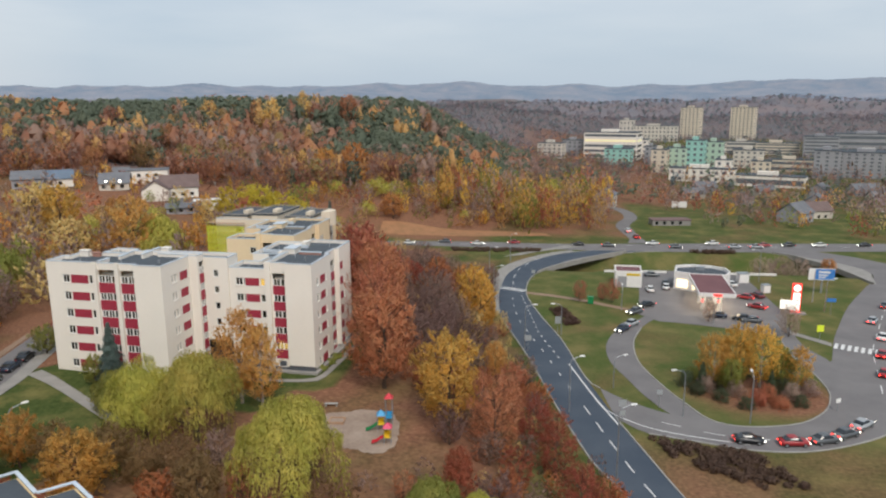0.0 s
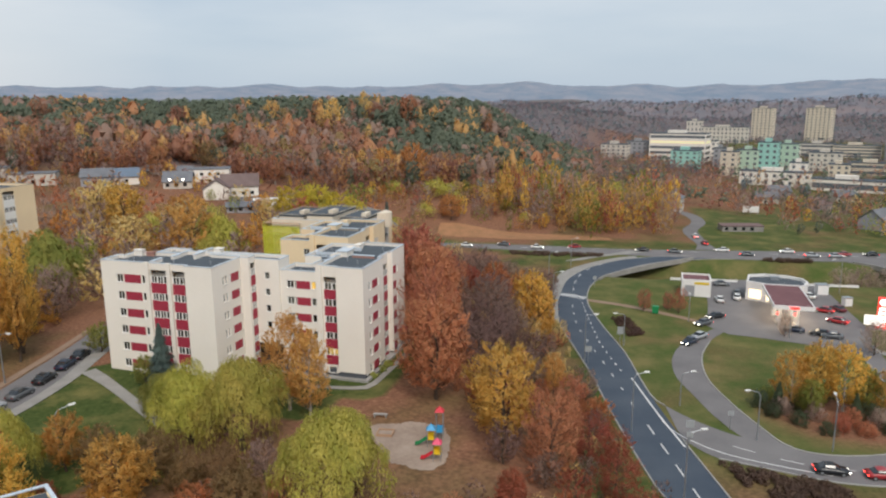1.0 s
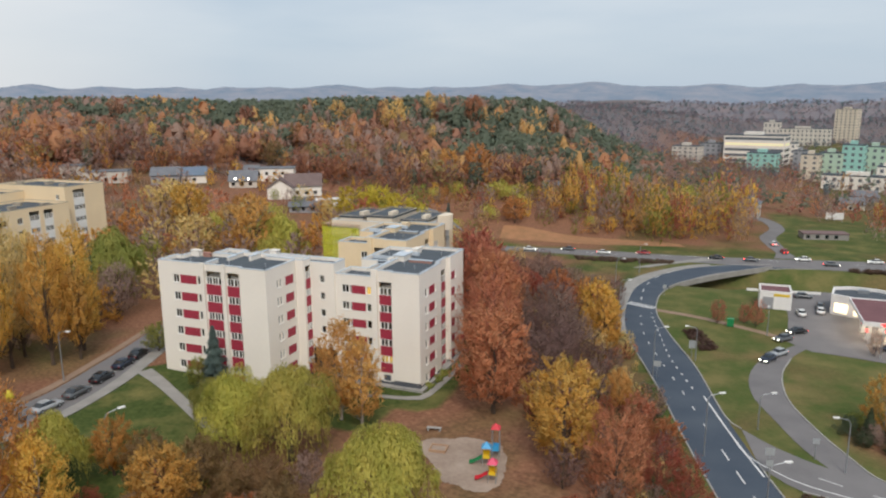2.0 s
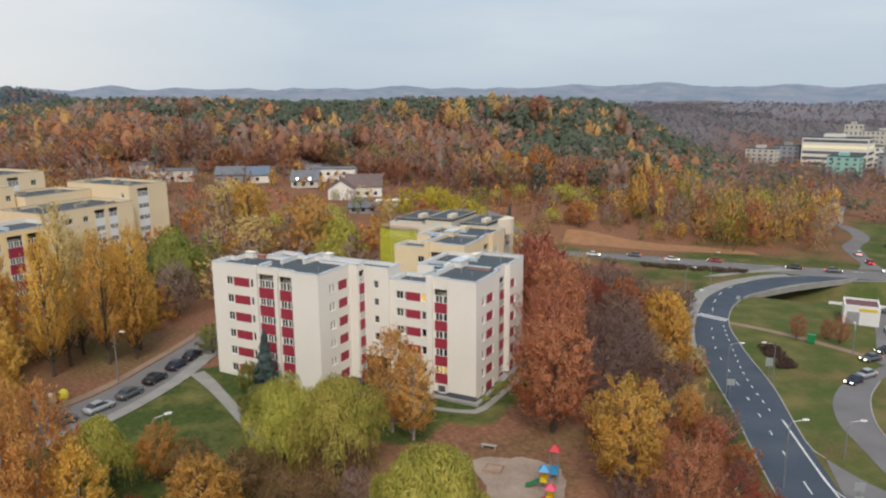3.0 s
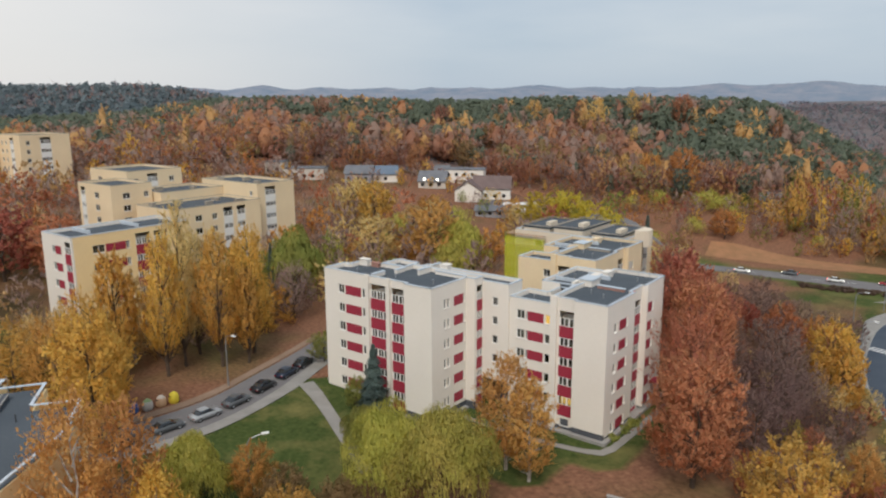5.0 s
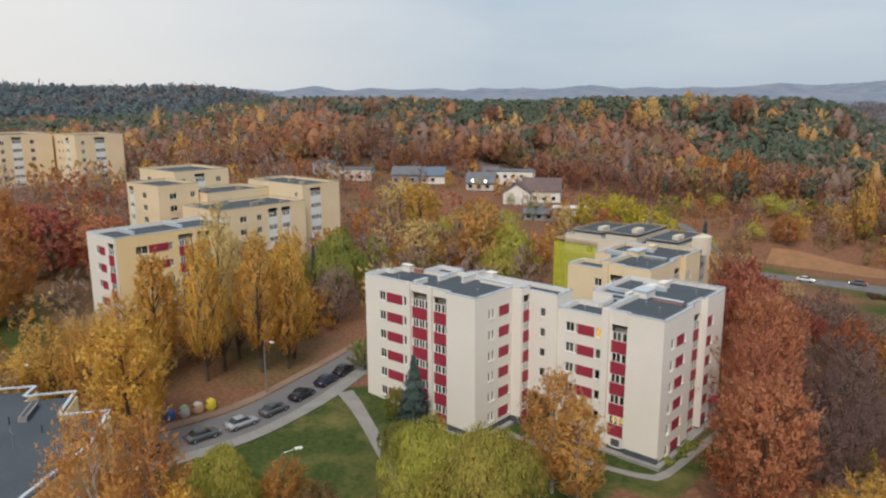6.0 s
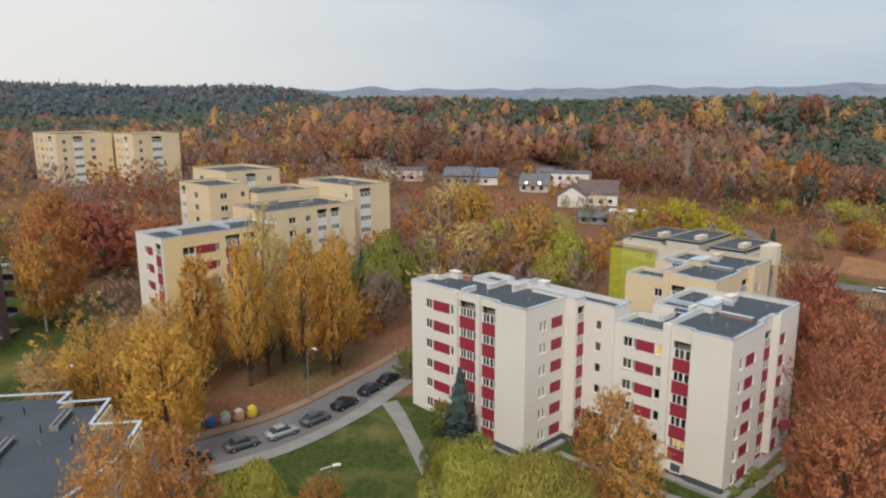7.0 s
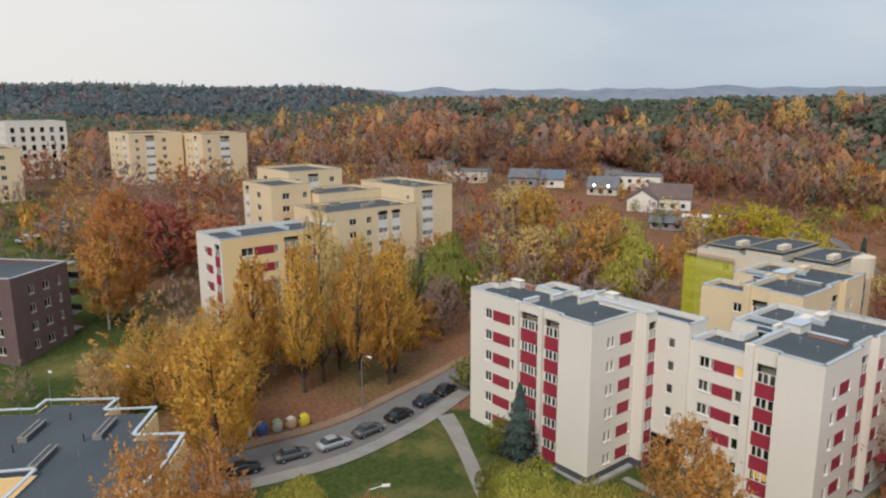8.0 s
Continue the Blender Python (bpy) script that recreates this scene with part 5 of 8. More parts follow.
def trunk_geo(tall, r, limbs, spread, start=0.3, seed=1, twigs=0, sides=6):
    """A tapered, slightly bent trunk with limbs, and twigs on the limbs."""
    g = random.Random(seed)
    geo = Geo()
    pts = [Vector((0, 0, -0.4))]
    for i in range(1, 6):
        pts.append(Vector((g.uniform(-1, 1) * r * 1.3, g.uniform(-1, 1) * r * 1.3, tall * i / 5)))
    for i in range(5):
        geo.tube(pts[i], pts[i + 1], r * (1 - 0.17 * i), r * (1 - 0.17 * (i + 1)), sides)
    for k in range(limbs):
        u = start + (0.95 - start) * k / max(1, limbs - 1)
        p = pts[0].lerp(pts[-1], u)
        a = k * 2.4 + g.uniform(-0.4, 0.4)
        reach = spread * (1.05 - 0.6 * u) * g.uniform(0.7, 1.1)
        q = p + Vector((math.cos(a) * reach, math.sin(a) * reach, reach * g.uniform(0.45, 1.0)))
        mid = p.lerp(q, 0.5) + Vector((0, 0, -0.1 * reach))
        geo.tube(p, mid, r * 0.42 * (1.1 - u), r * 0.26 * (1.1 - u), 4)
        geo.tube(mid, q, r * 0.26 * (1.1 - u), r * 0.08, 4)
        for t in range(twigs):
            s = mid.lerp(q, g.random())
            e = s + Vector((g.uniform(-1, 1), g.uniform(-1, 1), g.uniform(0.1, 1.2))) * reach * 0.45
            geo.tube(s, e, 0.03, 0.012, 3)
    return geo


def crown_radius(form, u):
    """How far the crown reaches at the share u of its height."""
    if form == "column":
        return math.sin(math.pi * min(1.0, 0.12 + 0.86 * u)) ** 0.8
    if form == "dome":
        return (1 - u ** 2.4) ** 0.55 * min(1.0, 0.55 + 1.5 * u)
    if form == "flame":
        return (1 - u) ** 0.42 * min(1.0, 0.45 + 1.8 * u)
    if form == "bush":
        return math.sqrt(max(0.0, 1 - u * u)) * 0.95 + 0.08
    return math.sqrt(max(0.0, 1 - (2 * u - 0.85) ** 2 / 1.45)) * 0.98


def branch_lines(form, w, z0, z1, n, seed, rise=0.35):
    """Branches from the stem to the crown's uneven outline: rows of start and tip."""
    g = np.random.default_rng(seed)
    lean = g.uniform(0.78, 1.18, 12)
    rows_ = []
    for i in range(n):
        u = (i + g.random()) / n
        a = i * 2.39996 + g.uniform(-0.35, 0.35)
        k = int(a / (2 * math.pi) * 12) % 12
        r = w * crown_radius(form, u) * lean[k] * g.uniform(0.5, 1.06) ** 0.6
        tip = (math.cos(a) * r, math.sin(a) * r, z0 + (z1 - z0) * u)
        start = (tip[0] * 0.06, tip[1] * 0.06, max(z0 * 0.5, tip[2] - r * rise - (z1 - z0) * 0.1))
        rows_.append((*start, *tip))
    return np.array(rows_)


def leaves_on(lines, count, size, puff, seed, inner=0.42, lift=0.5, stretch=1.5, slim=0.62):
    """Narrow leaf tufts along the twigs that leave each branch, so that the crown has grain and gaps."""
    g = np.random.default_rng(seed)
    length = np.linalg.norm(lines[:, 3:] - lines[:, :3], axis=1) + 0.4
    twigs = max(60, min(900, count // 9))
    pick = g.choice(len(lines), twigs, p=length / length.sum())
    t = inner + (1.02 - inner) * g.random(twigs) ** 0.7
    o = lines[pick, 3:] - lines[pick, :3]
    o /= np.linalg.norm(o, axis=1)[:, None] + 1e-9
    start = lines[pick, :3] + (lines[pick, 3:] - lines[pick, :3]) * t[:, None] + g.normal(size=(twigs, 3)) * puff * 0.6
    way = o * 0.55 + g.normal(size=(twigs, 3)) * 0.42 + np.array([0, 0, lift])
    way /= np.linalg.norm(way, axis=1)[:, None]
    run = g.uniform(0.5, 1.25, twigs) * (0.55 + puff * 1.6)
    k = g.integers(0, twigs, count)
    c = start[k] + way[k] * (run[k] * g.random(count) ** 0.8)[:, None] + g.normal(size=(count, 3)) * puff * 0.3
    w = way[k] + g.normal(size=(count, 3)) * 0.4
    w /= np.linalg.norm(w, axis=1)[:, None]
    n = o[k] * 0.3 + g.normal(size=(count, 3)) * 0.5 + np.array([0, 0, 0.7])
    u = np.cross(n, w)
    u /= np.linalg.norm(u, axis=1)[:, None] + 1e-9
    s = size * g.uniform(0.55, 1.35, count)[:, None]
    return np.stack([c - u * s * slim - w * s * 0.5, c + u * s * slim - w * s * 0.3, c + u * s * (g.random(count)[:, None] - 0.5) * 0.5 + w * s * stretch], axis=1).reshape(-1, 3)


def willow_cloud(w, z0, z1, count, size, seed):
    """Many mounds over a dome, each with hanging strands that fall from its rim."""
    g = np.random.default_rng(seed)
    n = 42
    k = np.arange(n)
    el = np.radians(4 + 82 * (k / n) ** 0.9 + g.uniform(-5, 5, n))
    az = k * 2.39996 + g.uniform(-0.25, 0.25, n)
    out = g.uniform(0.52, 0.92, n)
    mid = np.stack([np.cos(el) * np.cos(az) * w * out, np.cos(el) * np.sin(az) * w * out, z0 - 0.6 + (z1 - z0 - 0.2) * np.sin(el) * (out + 0.12)], axis=1)
    rad = w * g.uniform(0.16, 0.29, n)
    pick = g.choice(n, count, p=rad ** 2 / (rad ** 2).sum())
    d = g.normal(size=(count, 3))
    d[:, 2] = np.abs(d[:, 2]) * 0.8
    d[:, :2] += np.stack([np.cos(az), np.sin(az)], axis=1)[pick] * 0.45 * np.cos(el)[pick][:, None]
    d /= np.linalg.norm(d, axis=1)[:, None]
    r = rad[pick] * g.uniform(0.82, 1.08, count)
    c = mid[pick] + d * r[:, None] * np.array([1, 1, 0.85])
    flat = np.hypot(d[:, 0], d[:, 1])
    comb = 0.6 + 0.4 * np.sin(np.arctan2(d[:, 1], d[:, 0]) * 9 + pick)
    fall = g.random(count) ** 1.4 * flat * comb * g.uniform(1.6, 6.2, n)[pick] * (w / 5.8)
    c[:, 2] = np.maximum(c[:, 2] - fall, 0.6 + 0.5 * g.random(count))
    u = np.stack([-d[:, 1], d[:, 0], 0 * flat], axis=1) + g.normal(size=(count, 3)) * 0.3
    u /= np.linalg.norm(u, axis=1)[:, None] + 1e-9
    down = np.array([0, 0, -1.0]) * (0.5 + flat)[:, None] + d * np.array([1, 1, 0.2]) * 0.5 + g.normal(size=(count, 3)) * 0.15
    s = size * g.uniform(0.6, 1.3, count)[:, None]
    return np.stack([c - u * s * 0.62, c + u * s * 0.62, c + down * s * 2.6], axis=1).reshape(-1, 3)


def spruce_cloud(w, tall, count, size, seed):
    g = np.random.default_rng(seed)
    u = g.random(count) ** 0.75
    tier = 0.8 + 0.2 * np.sin(u * 44)
    r = w * (1 - u) * tier * (0.5 + 0.5 * g.random(count) ** 0.5)
    a = g.random(count) * 2 * math.pi
    r = r * (0.82 + 0.24 * np.sin(a * 5 + np.floor(u * 7) * 2.3) + 0.14 * g.normal(size=count))
    c = np.stack([np.cos(a) * r, np.sin(a) * r, 0.6 + tall * u * 0.97 - r * 0.25], axis=1)
    o = np.stack([np.cos(a), np.sin(a), -0.35 + 0 * a], axis=1)
    side = np.stack([-np.sin(a), np.cos(a), 0 * a], axis=1)
    s = (size * (0.7 + 0.7 * g.random(count)) * (1.1 - 0.5 * u))[:, None]
    up = np.array([0, 0, 1.0]) * (g.random(count)[:, None] - 0.5) * 0.6
    return np.stack([c - side * s * 0.6, c + side * s * 0.6 + up * s, c + o * s * 1.9], axis=1).reshape(-1, 3)


LEAF = {
    "willow": leaf_material("willow_leaves", (0.42, 0.425, 0.09), (0.70, 0.60, 0.16), 0.2, 0.4, 0.5),
    "green": leaf_material("green_leaves", (0.258, 0.309, 0.077), (0.438, 0.399, 0.116), 0.3, 0.2),
    "yellow": leaf_material("yellow_leaves", (0.90, 0.565, 0.14), (0.74, 0.46, 0.12), 0.3, 0.2),
    "lemon": leaf_material("lemon_leaves", (0.792, 0.624, 0.084), (0.600, 0.504, 0.096), 0.25, 0.22),
    "amber": leaf_material("amber_leaves", (0.833, 0.470, 0.114), (0.591, 0.390, 0.134), 0.3, 0.2),
    "orange": leaf_material("orange_leaves", (0.792, 0.408, 0.132), (0.624, 0.336, 0.132), 0.3, 0.2),
    "rust": leaf_material("rust_leaves", (0.650, 0.240, 0.150), (0.540, 0.235, 0.145), 0.3, 0.2),
    "red": leaf_material("red_leaves", (0.55, 0.165, 0.09), (0.44, 0.18, 0.095), 0.3, 0.2),
    "gold": leaf_material("golden_tan_leaves", (0.84, 0.50, 0.16), (0.68, 0.42, 0.15), 0.3, 0.2),
    "tan": leaf_material("tan_leaves", (0.833, 0.605, 0.269), (0.645, 0.470, 0.242), 0.3, 0.2),
    "mauve": leaf_material("bare_twig_haze", (0.44, 0.325, 0.285), (0.55, 0.40, 0.33), 0.3, 0.2),
    # far_ leaves are greyed and hill_ leaves lifted to carry distance haze in colour
    "far_mauve": leaf_material("hazed_bare_woods", (0.225, 0.20, 0.235), (0.27, 0.22, 0.24), 0.2, 0.1, 0.03),
    "far_rust": leaf_material("hazed_rusty_woods", (0.37, 0.265, 0.245), (0.32, 0.25, 0.245), 0.2, 0.1, 0.03),
    "far_pine": leaf_material("hazed_pine_woods", (0.185, 0.235, 0.25), (0.225, 0.265, 0.28), 0.15, 0.06, 0.03),
    "hill_rust": leaf_material("hill_rusty_woods", (0.48, 0.24, 0.162), (0.41, 0.215, 0.158), 0.25, 0.12, 0.06),
    "hill_mauve": leaf_material("hill_bare_woods", (0.365, 0.255, 0.228), (0.43, 0.278, 0.228), 0.25, 0.12, 0.06),
    "hill_orange": leaf_material("hill_orange_woods", (0.68, 0.36, 0.18), (0.56, 0.30, 0.165), 0.3, 0.12, 0.06),
    "hill_yellow": leaf_material("hill_yellow_woods", (0.84, 0.56, 0.22), (0.70, 0.46, 0.20), 0.3, 0.12, 0.06),
    "hill_pine": leaf_material("hill_pine_woods", (0.150, 0.182, 0.135), (0.205, 0.225, 0.16), 0.3, 0.12, 0.06),
    "brown": leaf_material("brown_leaves", (0.393, 0.250, 0.121), (0.332, 0.242, 0.113), 0.3, 0.2),
    "plum": leaf_material("dark_bare_twigs", (0.30, 0.205, 0.18), (0.37, 0.245, 0.20), 0.3, 0.2),
    "shrub": leaf_material("dark_shrub_leaves", (0.146, 0.095, 0.078), (0.190, 0.123, 0.090), 0.3, 0.2),
    "hill_olive": leaf_material("hill_olive_woods", (0.364, 0.287, 0.143), (0.464, 0.320, 0.143), 0.3, 0.14, 0.08),
    "spruce": leaf_material("spruce_needles", (0.15, 0.21, 0.195), (0.2, 0.265, 0.235), 0.2, 0.3),
    "pine": leaf_material("pine_needles", (0.112, 0.146, 0.084), (0.151, 0.185, 0.106), 0.3, 0.25),
}
WORDS = {"plum": "bare purplish-brown", "gold": "golden tan", "brown": "faded brown", "shrub": "dark purplish", "hill_olive": "olive-brown", "amber": "amber and olive", "hill_rust": "rust-brown", "hill_mauve": "bare purplish", "hill_orange": "orange", "hill_yellow": "golden yellow", "hill_pine": "dark green", "far_mauve": "haze-greyed purplish", "far_rust": "haze-dulled rust", "far_pine": "haze-dulled green", "willow": "yellow-green", "green": "green", "yellow": "golden yellow", "lemon": "bright lemon-yellow", "orange": "orange", "rust": "rust-brown", "red": "deep red", "tan": "faded tan", "mauve": "nearly bare purplish", "spruce": "blue-green", "pine": "dark green"}


def limbs_geo(lines, r, every, tall, seed, twigs=0):
    """A tapered, slightly bent trunk and the limbs that carry the crown."""
    g = random.Random(seed)
    geo = Geo()
    pts = [Vector((0, 0, -0.4))] + [Vector((g.uniform(-1, 1) * r, g.uniform(-1, 1) * r, tall * k / 5)) for k in range(1, 6)]
    for k in range(5):
        geo.tube(pts[k], pts[k + 1], r * (1 - 0.18 * k), r * (1 - 0.18 * (k + 1)), 6)
    for row in lines[::every]:
        p, q = Vector(row[:3]), Vector(row[3:])
        mid = p.lerp(q, 0.55) + Vector((0, 0, -0.08 * (q - p).length))
        geo.tube(p, mid, r * 0.3, r * 0.18, 4)
        geo.tube(mid, q, r * 0.18, 0.015, 3)
        for t in range(twigs):
            s = mid.lerp(q, g.random())
            e = s + Vector((g.uniform(-1, 1), g.uniform(-1, 1), g.uniform(0.1, 1.0))) * 0.9
            geo.tube(s, e, 0.025, 0.008, 3)
    return geo


def core_cloud(form, w, z0, z1, seed, fill=0.64, sides=6, rings=4):
    """A core added to keep crown gaps from going dark: an uneven closed form that follows its outline."""
    g = np.random.default_rng(seed)
    pts = []
    for j in range(rings + 1):
        u = j / rings
        r = w * fill * crown_radius(form, min(0.97, 0.04 + 0.92 * u)) * g.uniform(0.75, 1.15, sides)
        a = np.arange(sides) * 2 * math.pi / sides + j * 0.45 + g.uniform(-0.2, 0.2, sides)
        pts.append(np.stack([np.cos(a) * r, np.sin(a) * r, z0 + (z1 - z0) * (0.03 + 0.9 * u) + g.uniform(-0.3, 0.3, sides)], axis=1))
    tris = []
    for j in range(rings):
        for k in range(sides):
            a, b, c, d = pts[j][k], pts[j][(k + 1) % sides], pts[j + 1][(k + 1) % sides], pts[j + 1][k]
            tris += [a, b, c, a, c, d]
    top = pts[-1].mean(axis=0) + np.array([0, 0, 0.5])
    for k in range(sides):
        tris += [pts[-1][k], pts[-1][(k + 1) % sides], top]
    return np.array(tris)


SHAPE = {"round": ("round", 4.3, 2.0, 9.9, 80, 0.34), "birch": ("column", 2.7, 1.6, 10.0, 90, 0.26), "grand": ("dome", 3.0, 0.9, 10.0, 170, 0.2), "poplar": ("flame", 3.1, 2.2, 10.2, 80, 0.22), "bare": ("round", 4.3, 1.6, 9.8, 90, 0.36), "bush": ("bush", 5.6, 0.3, 8.8, 70, 0.5)}


def crown_points(form, n, size, seed):
    if form == "willow":
        return willow_cloud(5.8, 4.4, 10.0, int(n * 1.7), size * 0.85, seed), None
    if form == "spruce":
        return spruce_cloud(2.5, 10.0, n, size * 1.3, seed), None
    kind, w, z0, z1, k, puff = SHAPE[form]
    lines = branch_lines(kind, w, z0, z1, k, seed, 0.9 if form == "poplar" else 0.4)
    lift, stretch, slim = {"poplar": (1.7, 2.0, 0.5), "birch": (0.75, 1.7, 0.55), "grand": (1.1, 1.7, 0.55), "bare": (0.8, 2.6, 0.36)}.get(form, (0.45, 1.35, 0.68))
    return leaves_on(lines, n, size, puff, seed + 1, 0.3 if form in ("bare", "bush") else 0.42, lift, stretch, slim), lines


def tree_meshes(form, hue, detail, variant):
    """The trunk and crown meshes of one kind, built once: a tree about 10 m tall."""
    seed = variant * 17 + 3
    n = {"tall": 17000, "close": 12500, "near": 8200, "mid": 3600}[detail]
    size = {"tall": 0.1, "close": 0.135, "near": 0.165, "mid": 0.235}[detail]
    bark = M["birch_bark"] if form in ("birch", "grand") else M["bark"]
    v, lines = crown_points(form, int(n * {"bare": 0.7, "poplar": 0.62, "birch": 0.6, "willow": 1.0, "spruce": 0.8}.get(form, 1.0)), size * (0.8 if form in ("bare", "birch", "poplar") else 1.0), seed)
    if form == "willow":
        tg = trunk_geo(7.5, 0.42, 10, 4.4, 0.25, seed)
    elif form == "spruce":
        tg = trunk_geo(9.6, 0.2, 0, 1, 0.2, seed)
    else:
        tg = limbs_geo(lines, {"round": 0.26, "birch": 0.16, "poplar": 0.2, "grand": 0.17, "bare": 0.2, "bush": 0.14}[form], 3 if form in ("bare", "poplar") else 5, 8.4 if form != "bush" else 4.0, seed, 2 if form in ("bare", "poplar") else 0)
    return tg.mesh("trunk", bark), leaf_mesh("crown", v, LEAF[hue], crown_normals(v, seed))


FORM_WORD = {"willow": "weeping willow with hanging foliage", "round": "broad-crowned tree", "birch": "slender birch with pale trunk", "grand": "tall full-crowned birch with pale limbs", "poplar": "upswept poplar clump", "bare": "leafless-looking tree with fine twigs", "bush": "spreading bush", "spruce": "spruce conifer"}
PLACED = []


def plant(form, hue, x, y, tall, wide=1.0, detail="near", where="on leaf-strewn ground", group="", variant=None):
    v = RND.randrange(2) if variant is None else variant
    tr, cr = shared(("tree", form, hue, detail, v), lambda: tree_meshes(form, hue, detail, v))
    s = tall / 10.0
    m = Matrix.Translation((x, y, height(x, y) - cutting(x, y) - 0.05)) @ Matrix.Rotation(RND.uniform(0, 6.28), 4, "Z") @ Matrix.Diagonal((s * wide, s * wide, s, 1))
    t = thing("tree" if form != "bush" else "bush", m, f"{WORDS[hue]} {FORM_WORD[form]} {where}", "tree" if form != "bush" else "bush", group)
    part("trunk", tr, parent=t)
    part("crown", cr, parent=t)
    PLACED.append((x, y, wide * s * 4))
    return t


# trees of the yard, the street and the slope, one by one: form, colour, place, height, breadth
def plant_yard(rows_):
    for form, hue, x, y, tall, wide in rows_:
        plant(form, hue, x, y, tall, wide, detail="tall" if tall > 19 or (form == "willow" and tall > 9.5 and y < 90) else "close" if x > -82 and y < 112 or x > -45 and y < 140 else "near" if (x > -125 and y < 125) or (x > -160 and y < 80) else "mid", where="beside the blocks" if x > -95 else "by the yard street")


plant_yard([
    ("willow", "willow", -57.2, 78.8, 10.8, 0.86), ("willow", "willow", -49.8, 79.2, 12.4, 0.9), ("willow", "willow", -32.4, 69.2, 11.8, 1.08), ("birch", "gold", -49.8, 91.6, 14.0, 1.1),
    ("birch", "gold", -46.2, 90.8, 12.0, 1.2), ("willow", "green", -63.6, 82.2, 7.5, 0.8), ("spruce", "spruce", -71.8, 92.3, 9.8, 1.15), ("round", "green", -74.4, 91.6, 4.6, 0.9), ("round", "green", -91.0, 101.0, 5.0, 1.1),
    ("bush", "green", -67.0, 85.0, 4.5, 0.9), ("bush", "green", -62.5, 84.5, 5.0, 0.9), ("round", "amber", -18.5, 91.4, 13.0, 0.95), ("bare", "rust", -11.5, 87.5, 11.0, 1.0),
    ("round", "rust", -30.6, 101.0, 15.5, 0.85), ("bare", "rust", -33.5, 108.5, 13.0, 0.8), ("round", "rust", -38.2, 125.0, 17.5, 0.72), ("round", "rust", -44.5, 140.0, 16.5, 0.72),
    ("bare", "rust", -36.2, 115.5, 16.0, 0.8), ("round", "rust", -50.0, 151.0, 16.0, 0.8), ("bare", "rust", -55.5, 163.0, 14.0, 0.9), ("bare", "rust", -38.8, 131.0, 16.0, 0.75), ("bare", "plum", -60.5, 176.0, 11.0, 1.1), ("bare", "rust", -47.0, 158.0, 10.0, 1.0),
    ("bare", "plum", -27.0, 112.5, 9.0, 0.95), ("bare", "plum", -25.5, 119.0, 9.5, 0.95), ("bare", "plum", -28.5, 126.0, 10.5, 0.95), ("bare", "plum", -24.5, 131.0, 9.5, 0.95), ("bare", "plum", -29.5, 137.5, 11.0, 1.0), ("bare", "plum", -25.5, 127.0, 9.0, 1.0), ("bare", "plum", -31.5, 144.0, 10.5, 1.0), ("bush", "tan", -36.8, 113.5, 6.0, 0.8),
])
plant_yard([
    ("round", "red", -32.5, 150.0, 11.5, 0.85), ("bush", "red", -42.0, 166.0, 6.0, 1.0), ("round", "yellow", -24.5, 150.5, 13.0, 0.85), ("round", "yellow", -22.0, 142.5, 12.0, 0.8),
    ("round", "orange", -27.5, 158.0, 11.0, 0.9), ("bush", "lemon", -24.5, 122.0, 4.6, 0.8), ("round", "orange", -15.5, 118.5, 7.0, 0.8), ("bare", "red", -7.5, 96.0, 7.5, 1.0),
    ("bare", "red", -3.5, 88.0, 7.0, 1.1), ("bare", "red", 0.0, 78.5, 7.0, 1.1), ("bush", "red", -14.5, 78.0, 4.0, 0.9), ("bush", "red", -8.5, 76.0, 4.5, 1.0),
    ("willow", "green", -15.0, 64.0, 7.0, 0.9), ("willow", "willow", -10.0, 64.0, 6.5, 0.9), ("poplar", "yellow", -105.8, 82.2, 21.0, 0.8), ("poplar", "tan", -107.6, 86.4, 25.0, 0.62),
    ("poplar", "yellow", -102.6, 89.8, 20.5, 0.82), ("poplar", "yellow", -111.0, 77.4, 19.0, 0.85), ("poplar", "yellow", -103.9, 97.0, 20.5, 0.88), ("poplar", "tan", -110.5, 91.0, 19.5, 0.8),
])
plant_yard([
    ("poplar", "amber", -100.6, 93.4, 15.0, 0.8), ("bare", "yellow", -105.0, 65.5, 13.5, 0.95), ("bare", "yellow", -109.0, 72.5, 15.0, 0.9), ("bare", "yellow", -100.0, 69.0, 10.0, 0.8),
    ("bare", "amber", -113.0, 63.0, 12.0, 1.0), ("round", "yellow", -91.5, 63.5, 16.5, 0.78), ("bare", "tan", -118.0, 70.0, 11.0, 1.1), ("bare", "tan", -122.0, 77.0, 10.0, 1.1),
    ("birch", "tan", -115.0, 82.0, 15.0, 1.0), ("grand", "orange", -150.0, 69.5, 22.5, 1.12), ("birch", "amber", -146.0, 66.0, 15.0, 1.0), ("round", "rust", -168.0, 84.0, 15.0, 1.2),
    ("round", "rust", -160.0, 92.0, 14.0, 1.1), ("round", "rust", -178.0, 82.0, 14.0, 1.1), ("birch", "orange", -62.0, 47.5, 20.5, 0.85), ("birch", "orange", -64.3, 52.5, 17.5, 0.9),
    ("birch", "yellow", -60.0, 53.0, 13.0, 0.9), ("willow", "willow", -70.0, 62.5, 9.0, 0.8), ("willow", "green", -73.5, 64.5, 7.0, 0.7), ("round", "amber", -66.5, 67.5, 7.0, 0.9),
])
